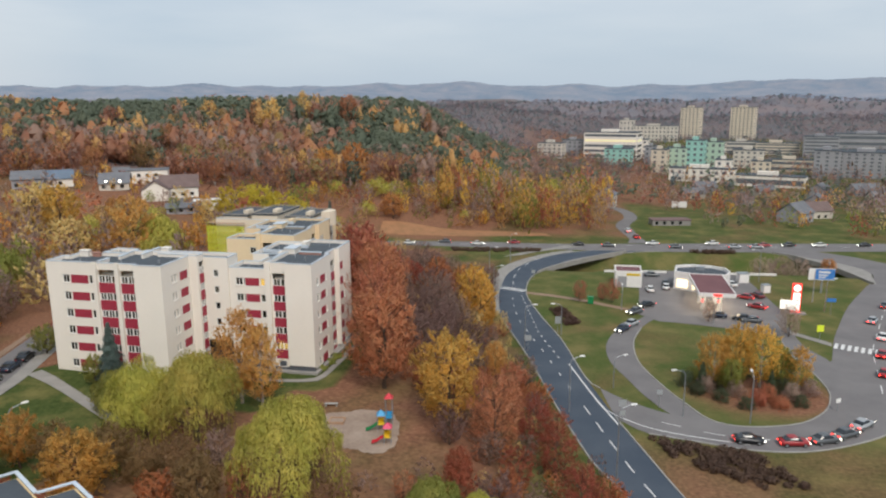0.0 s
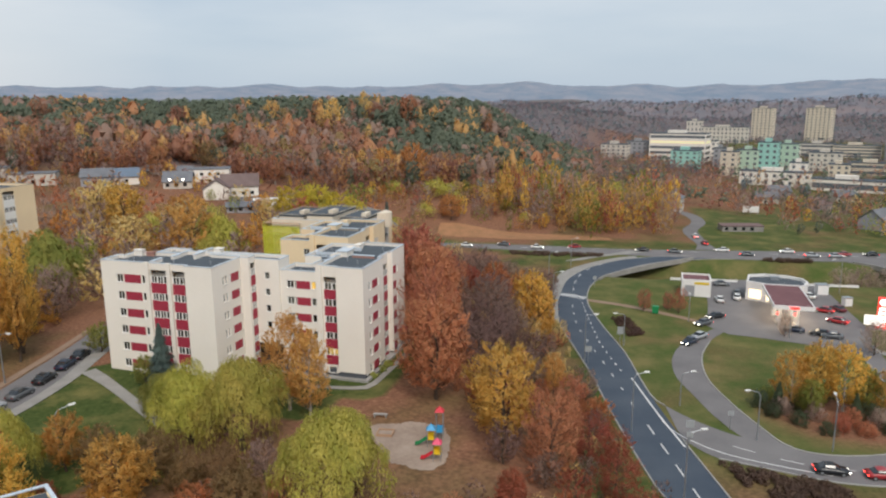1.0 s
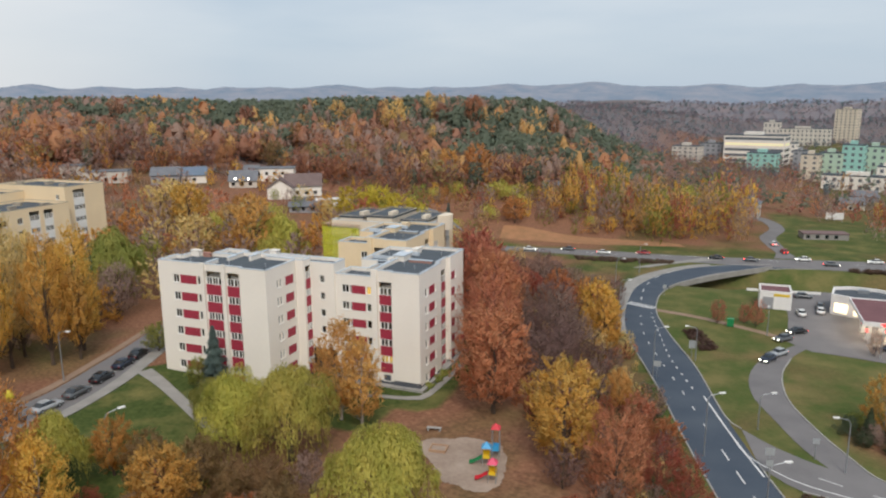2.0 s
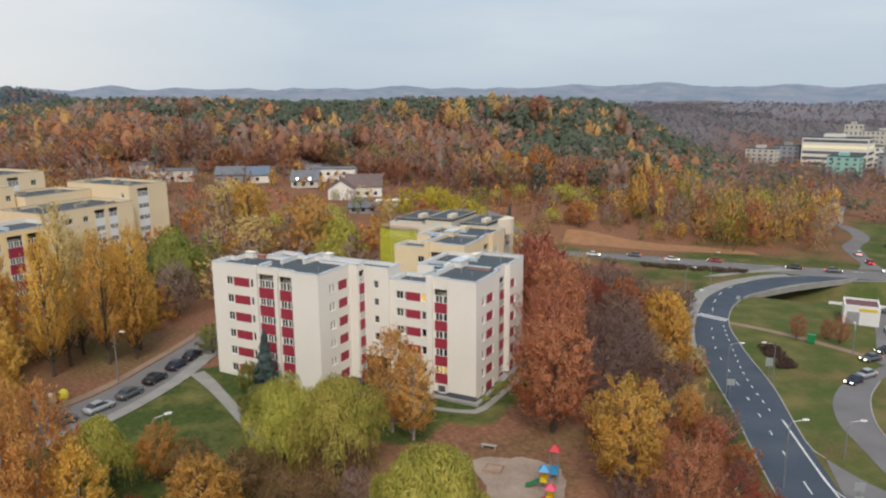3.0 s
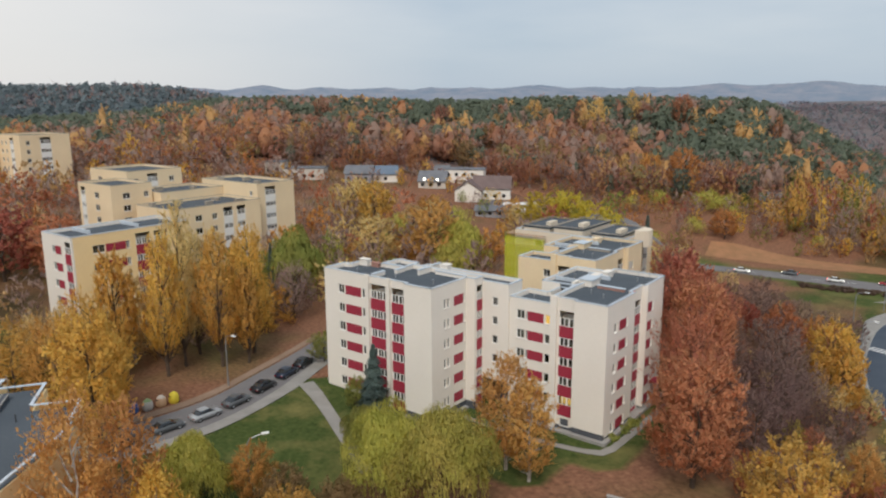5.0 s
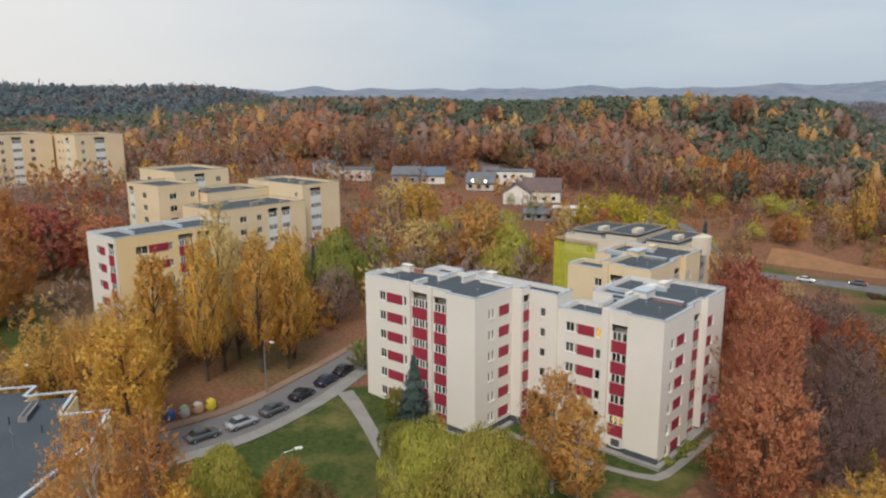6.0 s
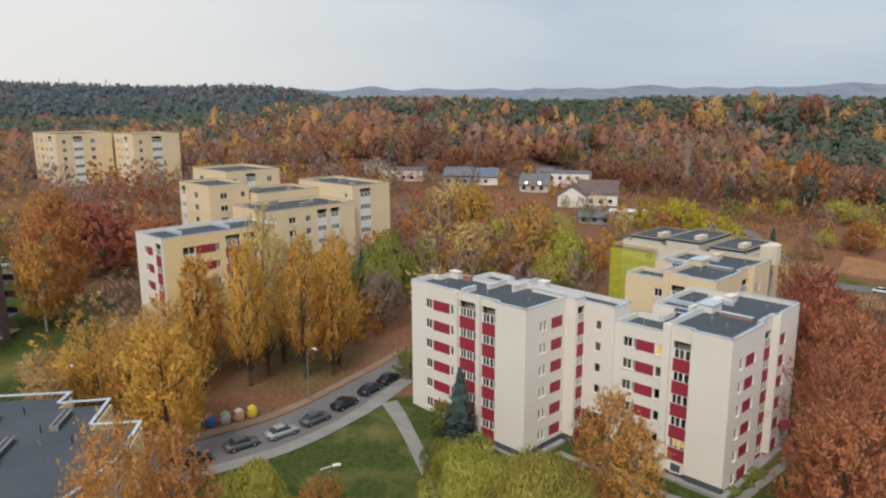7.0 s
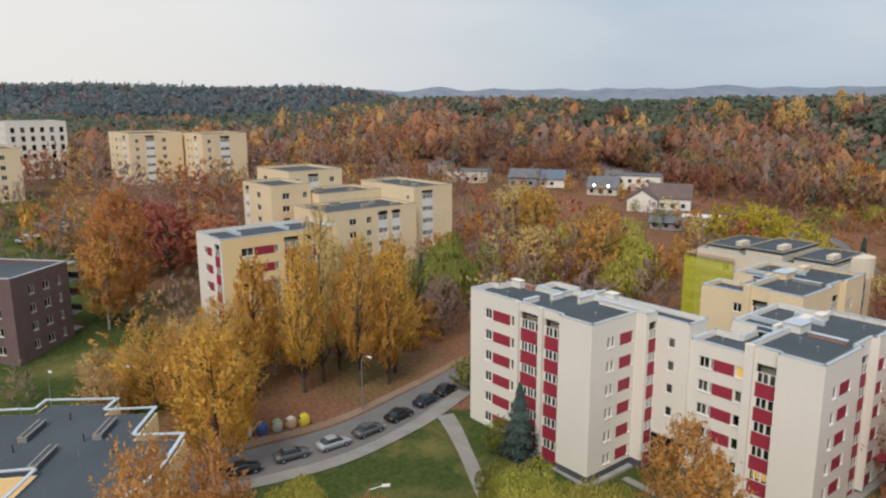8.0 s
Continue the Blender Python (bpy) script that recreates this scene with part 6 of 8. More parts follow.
plant_yard([
    ("round", "brown", -61.0, 67.5, 6.6, 1.0), ("round", "amber", -54.0, 62.0, 9.0, 1.0), ("round", "brown", -56.0, 70.0, 5.8, 1.15), ("bush", "brown", -46.5, 69.5, 6.0, 1.05), ("bush", "brown", -51.0, 69.0, 5.0, 1.0),
    ("round", "brown", -40.5, 63.5, 6.5, 1.1), ("bush", "rust", -56.0, 57.5, 4.5, 0.9), ("bush", "red", -62.0, 60.0, 4.0, 0.9), ("willow", "green", -122.0, 122.0, 15.0, 0.8),
    ("round", "green", -126.0, 111.0, 12.0, 0.9), ("spruce", "spruce", -122.5, 116.5, 13.0, 0.55), ("poplar", "tan", -124.5, 104.5, 17.0, 0.7), ("poplar", "yellow", -119.0, 106.0, 16.0, 0.7),
    ("bare", "mauve", -113.0, 114.0, 11.0, 1.0), ("round", "tan", -124.0, 149.0, 13.8, 1.0), ("round", "gold", -113.5, 159.0, 17.5, 0.95), ("willow", "willow", -103.0, 151.5, 10.5, 0.85),
    ("willow", "willow", -108.0, 163.0, 13.0, 0.9), ("round", "amber", -145.5, 172.5, 14.5, 1.05), ("round", "tan", -153.0, 172.0, 14.5, 1.1), ("willow", "green", -138.0, 136.5, 11.0, 0.75), ("round", "amber", -118.5, 154.0, 9.5, 1.1), ("round", "tan", -134.0, 176.0, 10.0, 1.1), ("round", "orange", -105.0, 136.0, 8.0, 1.1), ("round", "amber", -140.0, 190.0, 9.0, 1.1),
])
plant_yard([
    ("bare", "mauve", -133.0, 186.0, 9.0, 1.0), ("round", "lemon", -108.0, 201.0, 13.0, 1.1), ("round", "lemon", -100.5, 204.0, 13.0, 1.1), ("round", "lemon", -93.0, 203.0, 12.0, 1.1),
    ("round", "lemon", -85.0, 198.0, 11.0, 1.0), ("spruce", "spruce", -76.0, 200.0, 13.0, 0.8), ("spruce", "spruce", -53.5, 154.0, 11.0, 0.6), ("round", "orange", -93.5, 121.0, 8.0, 0.9),
    ("round", "green", -92.5, 114.0, 7.5, 0.9), ("bare", "mauve", -97.0, 127.0, 9.0, 1.1), ("bush", "rust", -94.5, 108.5, 4.0, 0.9),
])
for form, hue, x, y, tall, wide in (("birch", "amber", 22.0, 126, 9.5, 1.2), ("round", "amber", 26.5, 128.5, 10.5, 0.8), ("birch", "yellow", 30, 127, 11.0, 1.3), ("round", "green", 33.5, 128.0, 7.0, 0.9), ("birch", "amber", 36.0, 126.5, 8.0, 1.2), ("round", "green", 24.5, 123.5, 6.0, 0.9), ("spruce", "pine", 20.0, 124.5, 5.0, 1.2), ("spruce", "pine", 31.0, 123.5, 4.6, 1.3)):
    plant(form, hue, x, y, tall, wide, where="on the grassy island")
for x, y, hue in ((17.5, 125.5, "spruce"), (20.5, 123.5, "mauve"), (25, 122.5, "mauve"), (30, 121.5, "rust"), (34, 122.5, "mauve"), (37.5, 125, "mauve"), (28, 119, "rust")):
    plant("bush", hue if hue != "spruce" else "pine", x, y, 3.2, 1.0, where="on the grassy island")
for x, y, tall, hue in ((19, 129, 2.4, "green"), (23.5, 131, 2.6, "green"), (28.5, 132, 2.8, "pine"), (33, 131, 2.6, "amber"), (36.5, 129, 2.4, "green"), (22.5, 120, 2.4, "pine"), (26, 117.5, 2.2, "pine"), (31.5, 118.5, 2.4, "rust"), (35, 120, 2.2, "pine"), (19, 122, 2.4, "pine"), (33.5, 125, 3.0, "pine"), (24, 125.5, 3.4, "pine")):
    plant("bush", hue, x, y, tall, 1.25, where="on the grassy island")
plant("bare", "mauve", 42.0, 157.0, 7.0, 0.9, where="beside the exit lane")
for x, y, tall in ((-2.0, 176, 5.5), (3.5, 178, 4.5), (6.0, 176.5, 6.0)):
    plant("bare", "rust", x, y, tall, 0.8, where="beside the lawn footpath")
plant("bare", "mauve", 27.0, 164.5, 5.0, 0.8, where="beside the forecourt")
for x, y in ((50, 219), (55, 221), (60, 220)):
    plant("bare", "mauve", x, y, 8.0, 1.1, where="beside the filling station")
plant("round", "orange", 66, 214, 5.0, 1.1, where="beside the curved bridge")


def clear_of(x, y, r, boxes):
    return all(not (a - r < x < b + r and c - r < y < d2 + r) for a, b, c, d2 in boxes)


BOXES = [(-85, -40, 92, 129), (-73, -55, 124, 152), (-90, -62, 154, 174), (-140, -126, 77, 103), (-196, -146, 105, 148), (-301, -256, 106, 145), (-277, -251, 54, 74), (-349, -315, 76, 100), (-160, -135, 40, 66), (-97, -60, 26, 56), (-52, -28, 26, 46), (-98, -60, 60, 94), (-36, -21, 75, 93), (-110, -84, 38, 112)]


def scatter(n, area, forms, tall, where, group, detail="mid", gap=3.2, ok=None, seed=1, spread=(0.85, 1.2)):
    g = random.Random(seed)
    made = tries = 0
    while made < n and tries < n * 30:
        tries += 1
        x, y = g.uniform(area[0], area[1]), g.uniform(area[2], area[3])
        if not clear_of(x, y, 1.5, BOXES) or (ok and not ok(x, y)):
            continue
        if any((x - a) ** 2 + (y - b) ** 2 < gap ** 2 for a, b, c in PLACED):
            continue
        form, hue = g.choice(forms)
        plant(form, hue, x, y, g.uniform(*tall), g.uniform(*spread), detail, where, group)
        made += 1


def slope(a, b):
    return lambda x, y: a < west_edge(y) - x < b


scatter(40, (-50, 12, 58, 120), [("bare", "rust"), ("bare", "red"), ("bush", "rust"), ("bare", "plum"), ("bush", "red"), ("bare", "red")], (3.5, 6.5), "on the road embankment", "embankment trees", "mid", 4.2, slope(2.6, 24), 11)
scatter(44, (-60, -14, 112, 186), [("bare", "plum"), ("bare", "plum"), ("bare", "plum"), ("bare", "rust"), ("bare", "tan"), ("bush", "plum")], (4.5, 7.5), "on the road embankment", "embankment trees", "mid", 3.4, slope(3, 28), 12)
scatter(26, (-72, -14, 46, 74), [("bush", "brown"), ("bare", "rust"), ("bare", "brown"), ("bush", "red"), ("bare", "mauve")], (3.0, 5.5), "in the overgrown yard", "yard shrubs", "mid", 3.8, None, 13)
scatter(22, (-126, -110, 56, 112), [("bush", "tan"), ("bare", "tan"), ("bare", "mauve"), ("bush", "yellow")], (3.5, 8.0), "by the yard street", "street trees", "mid", 4.0, None, 14)


# ---- woods on the hills ----
CORE = {True: (6, 4), False: (5, 3)}


def woods(label, count, place, kinds, per, size, seed, ground=None, core=True, slim=1.0):
    """Very many trees, each a crown of leaf clumps, joined into one mesh for each colour."""
    ground = ground or height
    g = random.Random(seed)
    groups = {k: [] for k, w in kinds}
    names = [k for k, w in kinds]
    weights = [w for k, w in kinds]
    shapes = {}
    for k in names:
        for v in range(4):
            sd = seed * 31 + v * 7 + len(k)
            if k.endswith("pine"):
                c = leaf_cloud([(0, 0, 7.3, 2.3, 2.3, 2.6), (0.8, 0.3, 5.2, 1.8, 1.8, 1.6), (-0.7, -0.4, 4.0, 1.5, 1.5, 1.5)], per, size, 0, 0.7, sd)
                inner = core_cloud("round", 2.1, 3.2, 9.9, sd, 0.6, *CORE[per > 100])
            elif k == "willow":
                c, inner = willow_cloud(5.0, 4.2, 10.0, per, size * 0.7, sd), np.zeros((0, 3))
            else:
                form = ("birch", "round", "birch", "poplar")[v] if k.endswith("yellow") or k == "lemon" else ("round", "round", "bush", "birch")[v] if not k.endswith("mauve") else "bare"
                c = crown_points(form, per, size, sd)[0]
                kind, w, z0, z1 = SHAPE[form][:4]
                inner = core_cloud(kind, w, z0, z1, sd, 0.34 if form == "bare" else 0.4, *CORE[per > 100])
            c = np.concatenate([c, inner]) if core else c
            shapes[k, v] = c, crown_normals(c, sd, 0.3, len(inner) // 3 if core else 0)
    made = 0
    while made < count:
        spot = place(g)
        if spot is None:
            continue
        x, y, tall, hue = spot
        k = hue or g.choices(names, weights)[0]
        s = tall / 10
        a = g.uniform(0, 6.28)
        c, sn = math.cos(a), math.sin(a)
        v, d = shapes[k, g.randrange(4)]
        w = s * g.uniform(0.85, 1.25) * slim
        groups[k].append((np.stack([(v[:, 0] * c - v[:, 1] * sn) * w + x, (v[:, 0] * sn + v[:, 1] * c) * w + y, v[:, 2] * s + ground(x, y) - 0.5], axis=1),
                          np.stack([d[:, 0] * c - d[:, 1] * sn, d[:, 0] * sn + d[:, 1] * c, d[:, 2]], axis=1)))
        made += 1
    for k, lst in groups.items():
        if lst:
            tagged(new("woodland", leaf_mesh("woodland", np.concatenate([q[0] for q in lst]), LEAF[k], np.concatenate([q[1] for q in lst]))), f"{WORDS[k]} trees of {label}", "woodland", kind="stuff")


def open_ground(x, y, r=2.0):
    return clear_of(x, y, r, BOXES) and all((x - a) ** 2 + (y - b) ** 2 > 9 for a, b, c in PLACED)


def in_areas(areas):
    """Places drawn from rectangles (x0, x1, y0, y1, share, low, high)."""
    def place(g):
        a = g.choices(areas, [q[4] for q in areas])[0]
        x, y = g.uniform(a[0], a[1]), g.uniform(a[2], a[3])
        if not open_ground(x, y) or (west_edge(y) - x < 5 and y < 262 and (x > -80 or y < 248)) or any((x - u) ** 2 + (y - v) ** 2 < 12 for u, v in HOMES) or (14 < x < 47 and y < 335):
            return None
        k = 0.6 if low_land(x, y) else 1.0
        return x, y, g.uniform(a[5], a[6]) * k, None
    return place


def low_land(x, y):
    return -245 < x < -118 and 192 < y < 275


HOMES = [(-212, 207), (-196, 219), (-190, 227), (-171.6, 233), (-170, 251), (-151, 227), (-147.4, 236), (-134, 216), (-191, 264), (-205, 263), (-61, 330), (-71, 313), (-236, 258), (8, 339), (82, 314)]
COURT = [("tan", 3), ("yellow", 2.4), ("mauve", 4), ("orange", 1.6), ("willow", 1), ("green", 1), ("rust", 1)]
woods("the courtyards", 120, in_areas([(-150, -92, 106, 235, 2, 6, 12), (-96, -62, 174, 205, 0.7, 5, 9)]), COURT, 900, 0.28, 15, None, False)
woods("the rising ground", 400, in_areas([(-265, -120, 25, 170, 1.2, 5, 11), (-330, -150, 90, 262, 1.6, 7, 14)]), [("mauve", 6), ("rust", 1.4), ("orange", 1.0), ("yellow", 0.9), ("tan", 2.4), ("amber", 1.2)], 430, 0.36, 17, None, False)
woods("the valley gardens", 350, in_areas([(-60, 8, 264, 345, 0.5, 8, 14), (22, 190, 272, 430, 1.6, 5, 9), (-230, -40, 236, 335, 3.2, 4, 8.5), (-112, -28, 274, 318, 2.6, 5, 9.5), (-150, -80, 246, 276, 2.0, 4.5, 8.5), (-80, -30, 268, 300, 1.4, 4, 9)]), [("orange", 2), ("yellow", 1.6), ("mauve", 3), ("rust", 1.4), ("tan", 2.6), ("green", 1.4), ("willow", 0.8)], 440, 0.36, 19, None, False)


def thicket(g):
    y = g.uniform(56, 188)
    x = west_edge(y) - g.uniform(1.2, 27)
    if not clear_of(x, y, 0.5, BOXES) or (y < 130 and west_edge(y) - x > 20 and g.random() < 0.6):
        return None
    return x, y, g.uniform(1.2, 3.8), None


def overgrown(g):
    x, y = g.uniform(-73, -12), g.uniform(40, 77)
    if not clear_of(x, y, 0.3, BOXES) or west_edge(y) - x < 20:
        return None
    return x, y, g.uniform(1.0, 3.2), None


woods("the overgrown yard", 150, overgrown, [("brown", 4), ("mauve", 2), ("red", 2), ("green", 1.4), ("amber", 0.8)], 420, 0.36, 29, None, False)
woods("the embankment thicket", 330, thicket, [("rust", 4), ("plum", 3), ("red", 1.5), ("tan", 2), ("orange", 1.2), ("green", 0.4)], 300, 0.42, 23, None, False)


# single trees that stand out on the ridge and at its foot: form, colour, place, height, breadth
STANDING = [
    ("birch", "hill_yellow", -163.6, 352.6, 21.5, 1.05), ("birch", "hill_orange", -179.9, 365.9, 15.5, 0.8), ("birch", "hill_yellow", -158.2, 382.0, 19.5, 0.85), ("round", "hill_rust", -150.6, 381.1, 14.0, 0.75),
    ("round", "hill_orange", -134.3, 388.4, 18.5, 0.85), ("round", "orange", -102.5, 302.0, 19.0, 0.95), ("round", "orange", -118.4, 309.0, 15.5, 0.9), ("birch", "hill_yellow", -128.9, 306.8, 13.5, 0.95),
    ("round", "hill_yellow", -199.6, 353.5, 16.0, 0.85), ("birch", "hill_orange", -194.8, 307.8, 14.5, 0.9), ("round", "hill_olive", -186.8, 276.0, 12.5, 1.05), ("birch", "hill_orange", -153.4, 272.0, 12.0, 1.0),
    ("birch", "hill_orange", -89.9, 394.2, 15.0, 0.65), ("birch", "hill_yellow", -140.9, 345.4, 14.0, 0.75), ("round", "hill_rust", -86.2, 303.0, 12.5, 1.2), ("round", "hill_rust", -92.5, 306.0, 12.0, 1.2),
    ("round", "orange", -74.0, 262.0, 9.4, 1.2), ("round", "hill_rust", -111.0, 303.0, 10.0, 1.3), ("round", "hill_rust", -231.4, 317.0, 15.0, 0.8), ("round", "hill_orange", -187.0, 243.0, 12.0, 0.85),
    ("birch", "hill_yellow", -238.6, 231.0, 14.5, 0.8), ("birch", "hill_yellow", -243.0, 264.0, 15.0, 0.8), ("birch", "hill_yellow", -206.0, 249.0, 13.5, 0.85), ("round", "hill_rust", -283.7, 281.7, 15.0, 0.95),
]
for form, hue, x, y, tall, wide in STANDING:
    plant(form, hue, x, y, tall, wide, "mid", "on the ridge" if math.hypot(x, y) > 330 else "below the ridge", variant=0)


def on_ridge(g):
    b, r = radians(g.uniform(-100, -5)), 330 + 167 * g.random() ** 1.2
    x, y = math.sin(b) * r, math.cos(b) * r
    if not clear_of(x, y, 4, BOXES) or (x > -70 and y < 300) or any((x - u) ** 2 + (y - v) ** 2 < 200 for u, v in HOMES):
        return None
    if any((x - u * 0.97) ** 2 + (y - v * 0.97) ** 2 < 70 for f, h, u, v, t, w in STANDING):
        return None
    top = max(step(358, 412, r), 0.85 * step(-24, -17, math.degrees(b)) * step(335, 360, r))
    n = noise.noise((x * 0.014, y * 0.014, 7.0))
    gold = noise.noise((x * 0.02, y * 0.02, 21.0))
    hue = "hill_pine" if g.random() < 0.04 + 0.78 * top + 0.5 * n else None
    if g.random() < (0.16 if gold > 0.22 else 0.03) * (1 - 0.5 * top):
        hue = g.choice(("hill_yellow", "hill_orange"))
    tall = g.uniform(11, 14.5) if r > 345 else g.uniform(8, 12)
    return x, y, tall * (1.2 if hue in ("hill_yellow", "hill_orange") and r < 430 else 1.0), hue


woods("the ridge", 4800, on_ridge, [("hill_rust", 3.4), ("hill_orange", 0.7), ("hill_mauve", 5.0), ("hill_yellow", 0.3), ("hill_olive", 1.4), ("hill_pine", 0.9)], 96, 0.56, 3, slim=1.2)


def ridge_foot(g):
    b, r = radians(g.uniform(-88, -9)), g.uniform(300, 348)
    x, y = math.sin(b) * r, math.cos(b) * r
    if not clear_of(x, y, 4, BOXES) or (x > -60 and y < 300) or any((x - u) ** 2 + (y - v) ** 2 < 180 for u, v in HOMES):
        return None
    return x, y, g.uniform(9, 15), None


woods("the foot of the ridge", 330, ridge_foot, [("hill_rust", 3), ("hill_orange", 2.4), ("hill_mauve", 3), ("hill_yellow", 1.0), ("hill_olive", 1), ("hill_pine", 0.5)], 330, 0.36, 45, None, False, 0.95)


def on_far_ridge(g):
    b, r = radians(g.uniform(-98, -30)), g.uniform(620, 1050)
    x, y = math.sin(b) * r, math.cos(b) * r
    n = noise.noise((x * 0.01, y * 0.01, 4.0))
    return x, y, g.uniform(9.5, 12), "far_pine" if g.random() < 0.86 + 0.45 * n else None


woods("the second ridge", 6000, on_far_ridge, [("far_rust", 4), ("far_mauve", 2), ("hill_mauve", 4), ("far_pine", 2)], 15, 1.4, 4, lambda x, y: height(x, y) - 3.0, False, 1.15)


def in_valley(g):
    b, r = radians(g.uniform(-17, 42)), math.sqrt(g.uniform((330 ** 2), 1500 ** 2))
    x, y = math.sin(b) * r, math.cos(b) * r
    dens = 1.0 if r > 900 or r < 430 else 0.85 if b > radians(6) else 0.95
    if g.random() > dens or (x > 16 and x < 70 and y < 345) or (b < radians(-6) and r < 480):
        return None
    # past 600 m crowns take the far_ colours with painted haze
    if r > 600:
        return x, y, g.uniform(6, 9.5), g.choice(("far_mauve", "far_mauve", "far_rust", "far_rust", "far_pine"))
    return x, y, g.uniform(6, 12) if r < 700 else g.uniform(9, 14), None


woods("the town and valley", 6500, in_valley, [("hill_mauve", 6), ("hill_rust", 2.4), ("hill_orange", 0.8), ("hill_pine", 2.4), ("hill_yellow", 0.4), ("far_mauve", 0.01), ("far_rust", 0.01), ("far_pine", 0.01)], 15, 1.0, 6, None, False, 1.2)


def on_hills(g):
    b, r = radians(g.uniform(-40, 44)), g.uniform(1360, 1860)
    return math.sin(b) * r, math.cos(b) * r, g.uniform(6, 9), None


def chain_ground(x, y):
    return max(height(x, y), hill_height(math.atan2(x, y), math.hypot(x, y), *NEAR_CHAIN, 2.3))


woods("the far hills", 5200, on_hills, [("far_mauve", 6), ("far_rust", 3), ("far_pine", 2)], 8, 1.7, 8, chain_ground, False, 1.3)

# the golden grove by the side road, and the gardens below the town
TOWN = [(19.8, 560, 14), (48.6, 545, 11), (61.5, 553, 11), (73.9, 551, 11), (88.4, 565, 11), (86.9, 511, 9), (71.4, 497, 23), (155.4, 527, 12), (182.3, 533, 22), (108.9, 475, 22), (116.6, 540, 10), (145, 576, 18), (16.5, 622, 26), (232, 560, 18), (120, 600, 14), (46.8, 606, 8)]


def grove(g):
    x, y = g.uniform(-66, 7), g.uniform(268, 340)
    if any((x - u) ** 2 + (y - v) ** 2 < 60 for u, v in HOMES) or (x < -36 and y < 276):
        return None
    return x, y, g.uniform(11, 20), None


woods("the golden grove", 105, grove, [("yellow", 0.8), ("amber", 2.2), ("tan", 2.6), ("green", 1.8), ("gold", 1.2), ("rust", 1.2), ("mauve", 1.4)], 760, 0.25, 37, None, False, 0.62)


def below_town(g):
    b, r = radians(g.uniform(-6, 42)), math.sqrt(g.uniform(285 ** 2, 680 ** 2))
    x, y = math.sin(b) * r, math.cos(b) * r
    if (6 < x < 47 and y < 352) or y < 266 + 0.15 * x or any((x - u) ** 2 + (y - v) ** 2 < w * w for u, v, w in TOWN) or any((x - u) ** 2 + (y - v) ** 2 < 40 for u, v in HOMES):
        return None
    # beyond 430 m most crowns switch to haze-greyed colours
    return x, y, g.uniform(4, 9.5) * (1.25 if r < 340 else 1.0), g.choice(("far_mauve", "far_mauve", "far_rust", "far_pine", "hill_mauve", "hill_olive")) if r > 430 else None


woods("the gardens below the town", 1150, below_town, [("hill_mauve", 5), ("mauve", 2), ("green", 1.5), ("hill_pine", 2), ("rust", 1.6), ("red", 0.5), ("orange", 0.8), ("tan", 1), ("far_mauve", 0.01), ("far_rust", 0.01), ("far_pine", 0.01), ("hill_olive", 0.6)], 70, 0.6, 41, None, False)

# ---- vehicles ----
def colour(name, c, rough=0.3):
    return shared(("paint", name), lambda: material(name + "_car_paint", c, tuple(v * 0.85 for v in c), 0.6, 6, rough, spec=0.6))


CARS = {"black": (0.012, 0.014, 0.018), "navy": (0.015, 0.025, 0.05), "silver": (0.36, 0.38, 0.4), "red": (0.32, 0.02, 0.025), "white": (0.72, 0.72, 0.7), "grey": (0.1, 0.11, 0.12), "maroon": (0.13, 0.015, 0.02)}
M["tyre"] = material("tyre_rubber", (0.018, 0.018, 0.018), (0.03, 0.03, 0.03), 2, 12, 0.9)
M["car_glass"] = material("tinted_car_glass", (0.012, 0.016, 0.02), (0.02, 0.024, 0.03), 1, 5, 0.06, spec=0.8)
M["head_on"] = material("headlight_on", (1.0, 0.93, 0.78), (1.0, 0.95, 0.85), 2, 9, 0.4, emit=7.0)
M["tail_on"] = material("taillight_on", (1.0, 0.04, 0.03), (1.0, 0.07, 0.05), 2, 9, 0.4, emit=5.0)
M["head_off"] = material("headlight_off", (0.5, 0.52, 0.54), (0.4, 0.42, 0.44), 2, 9, 0.2)
M["tail_off"] = material("taillight_off", (0.22, 0.015, 0.015), (0.16, 0.01, 0.01), 2, 9, 0.25)
M["lamp_on"] = material("street_lamp_lens", (0.85, 0.9, 1.0), (0.8, 0.86, 1.0), 2, 9, 0.4, emit=1.2)


def loft(sections):
    """A hull through cross sections (x, half width low, half width high, z low, z high)."""
    g = Geo()
    for x, a, b, z0, z1 in sections:
        m = z0 + (z1 - z0) * 0.55
        g.v += [(x, -a * 0.92, z0), (x, -a, m), (x, -b, z1), (x, b, z1), (x, a, m), (x, a * 0.92, z0)]
    n = 6
    for i in range(len(sections) - 1):
        for k in range(n):
            a, b = i * n + k, i * n + (k + 1) % n
            g.f.append((a, b, b + n, a + n))
            g.m.append(0)
    e = (len(sections) - 1) * n
    g.f += [tuple(range(n))[::-1], tuple(e + k for k in range(n))]
    g.m += [0, 0]
    return g


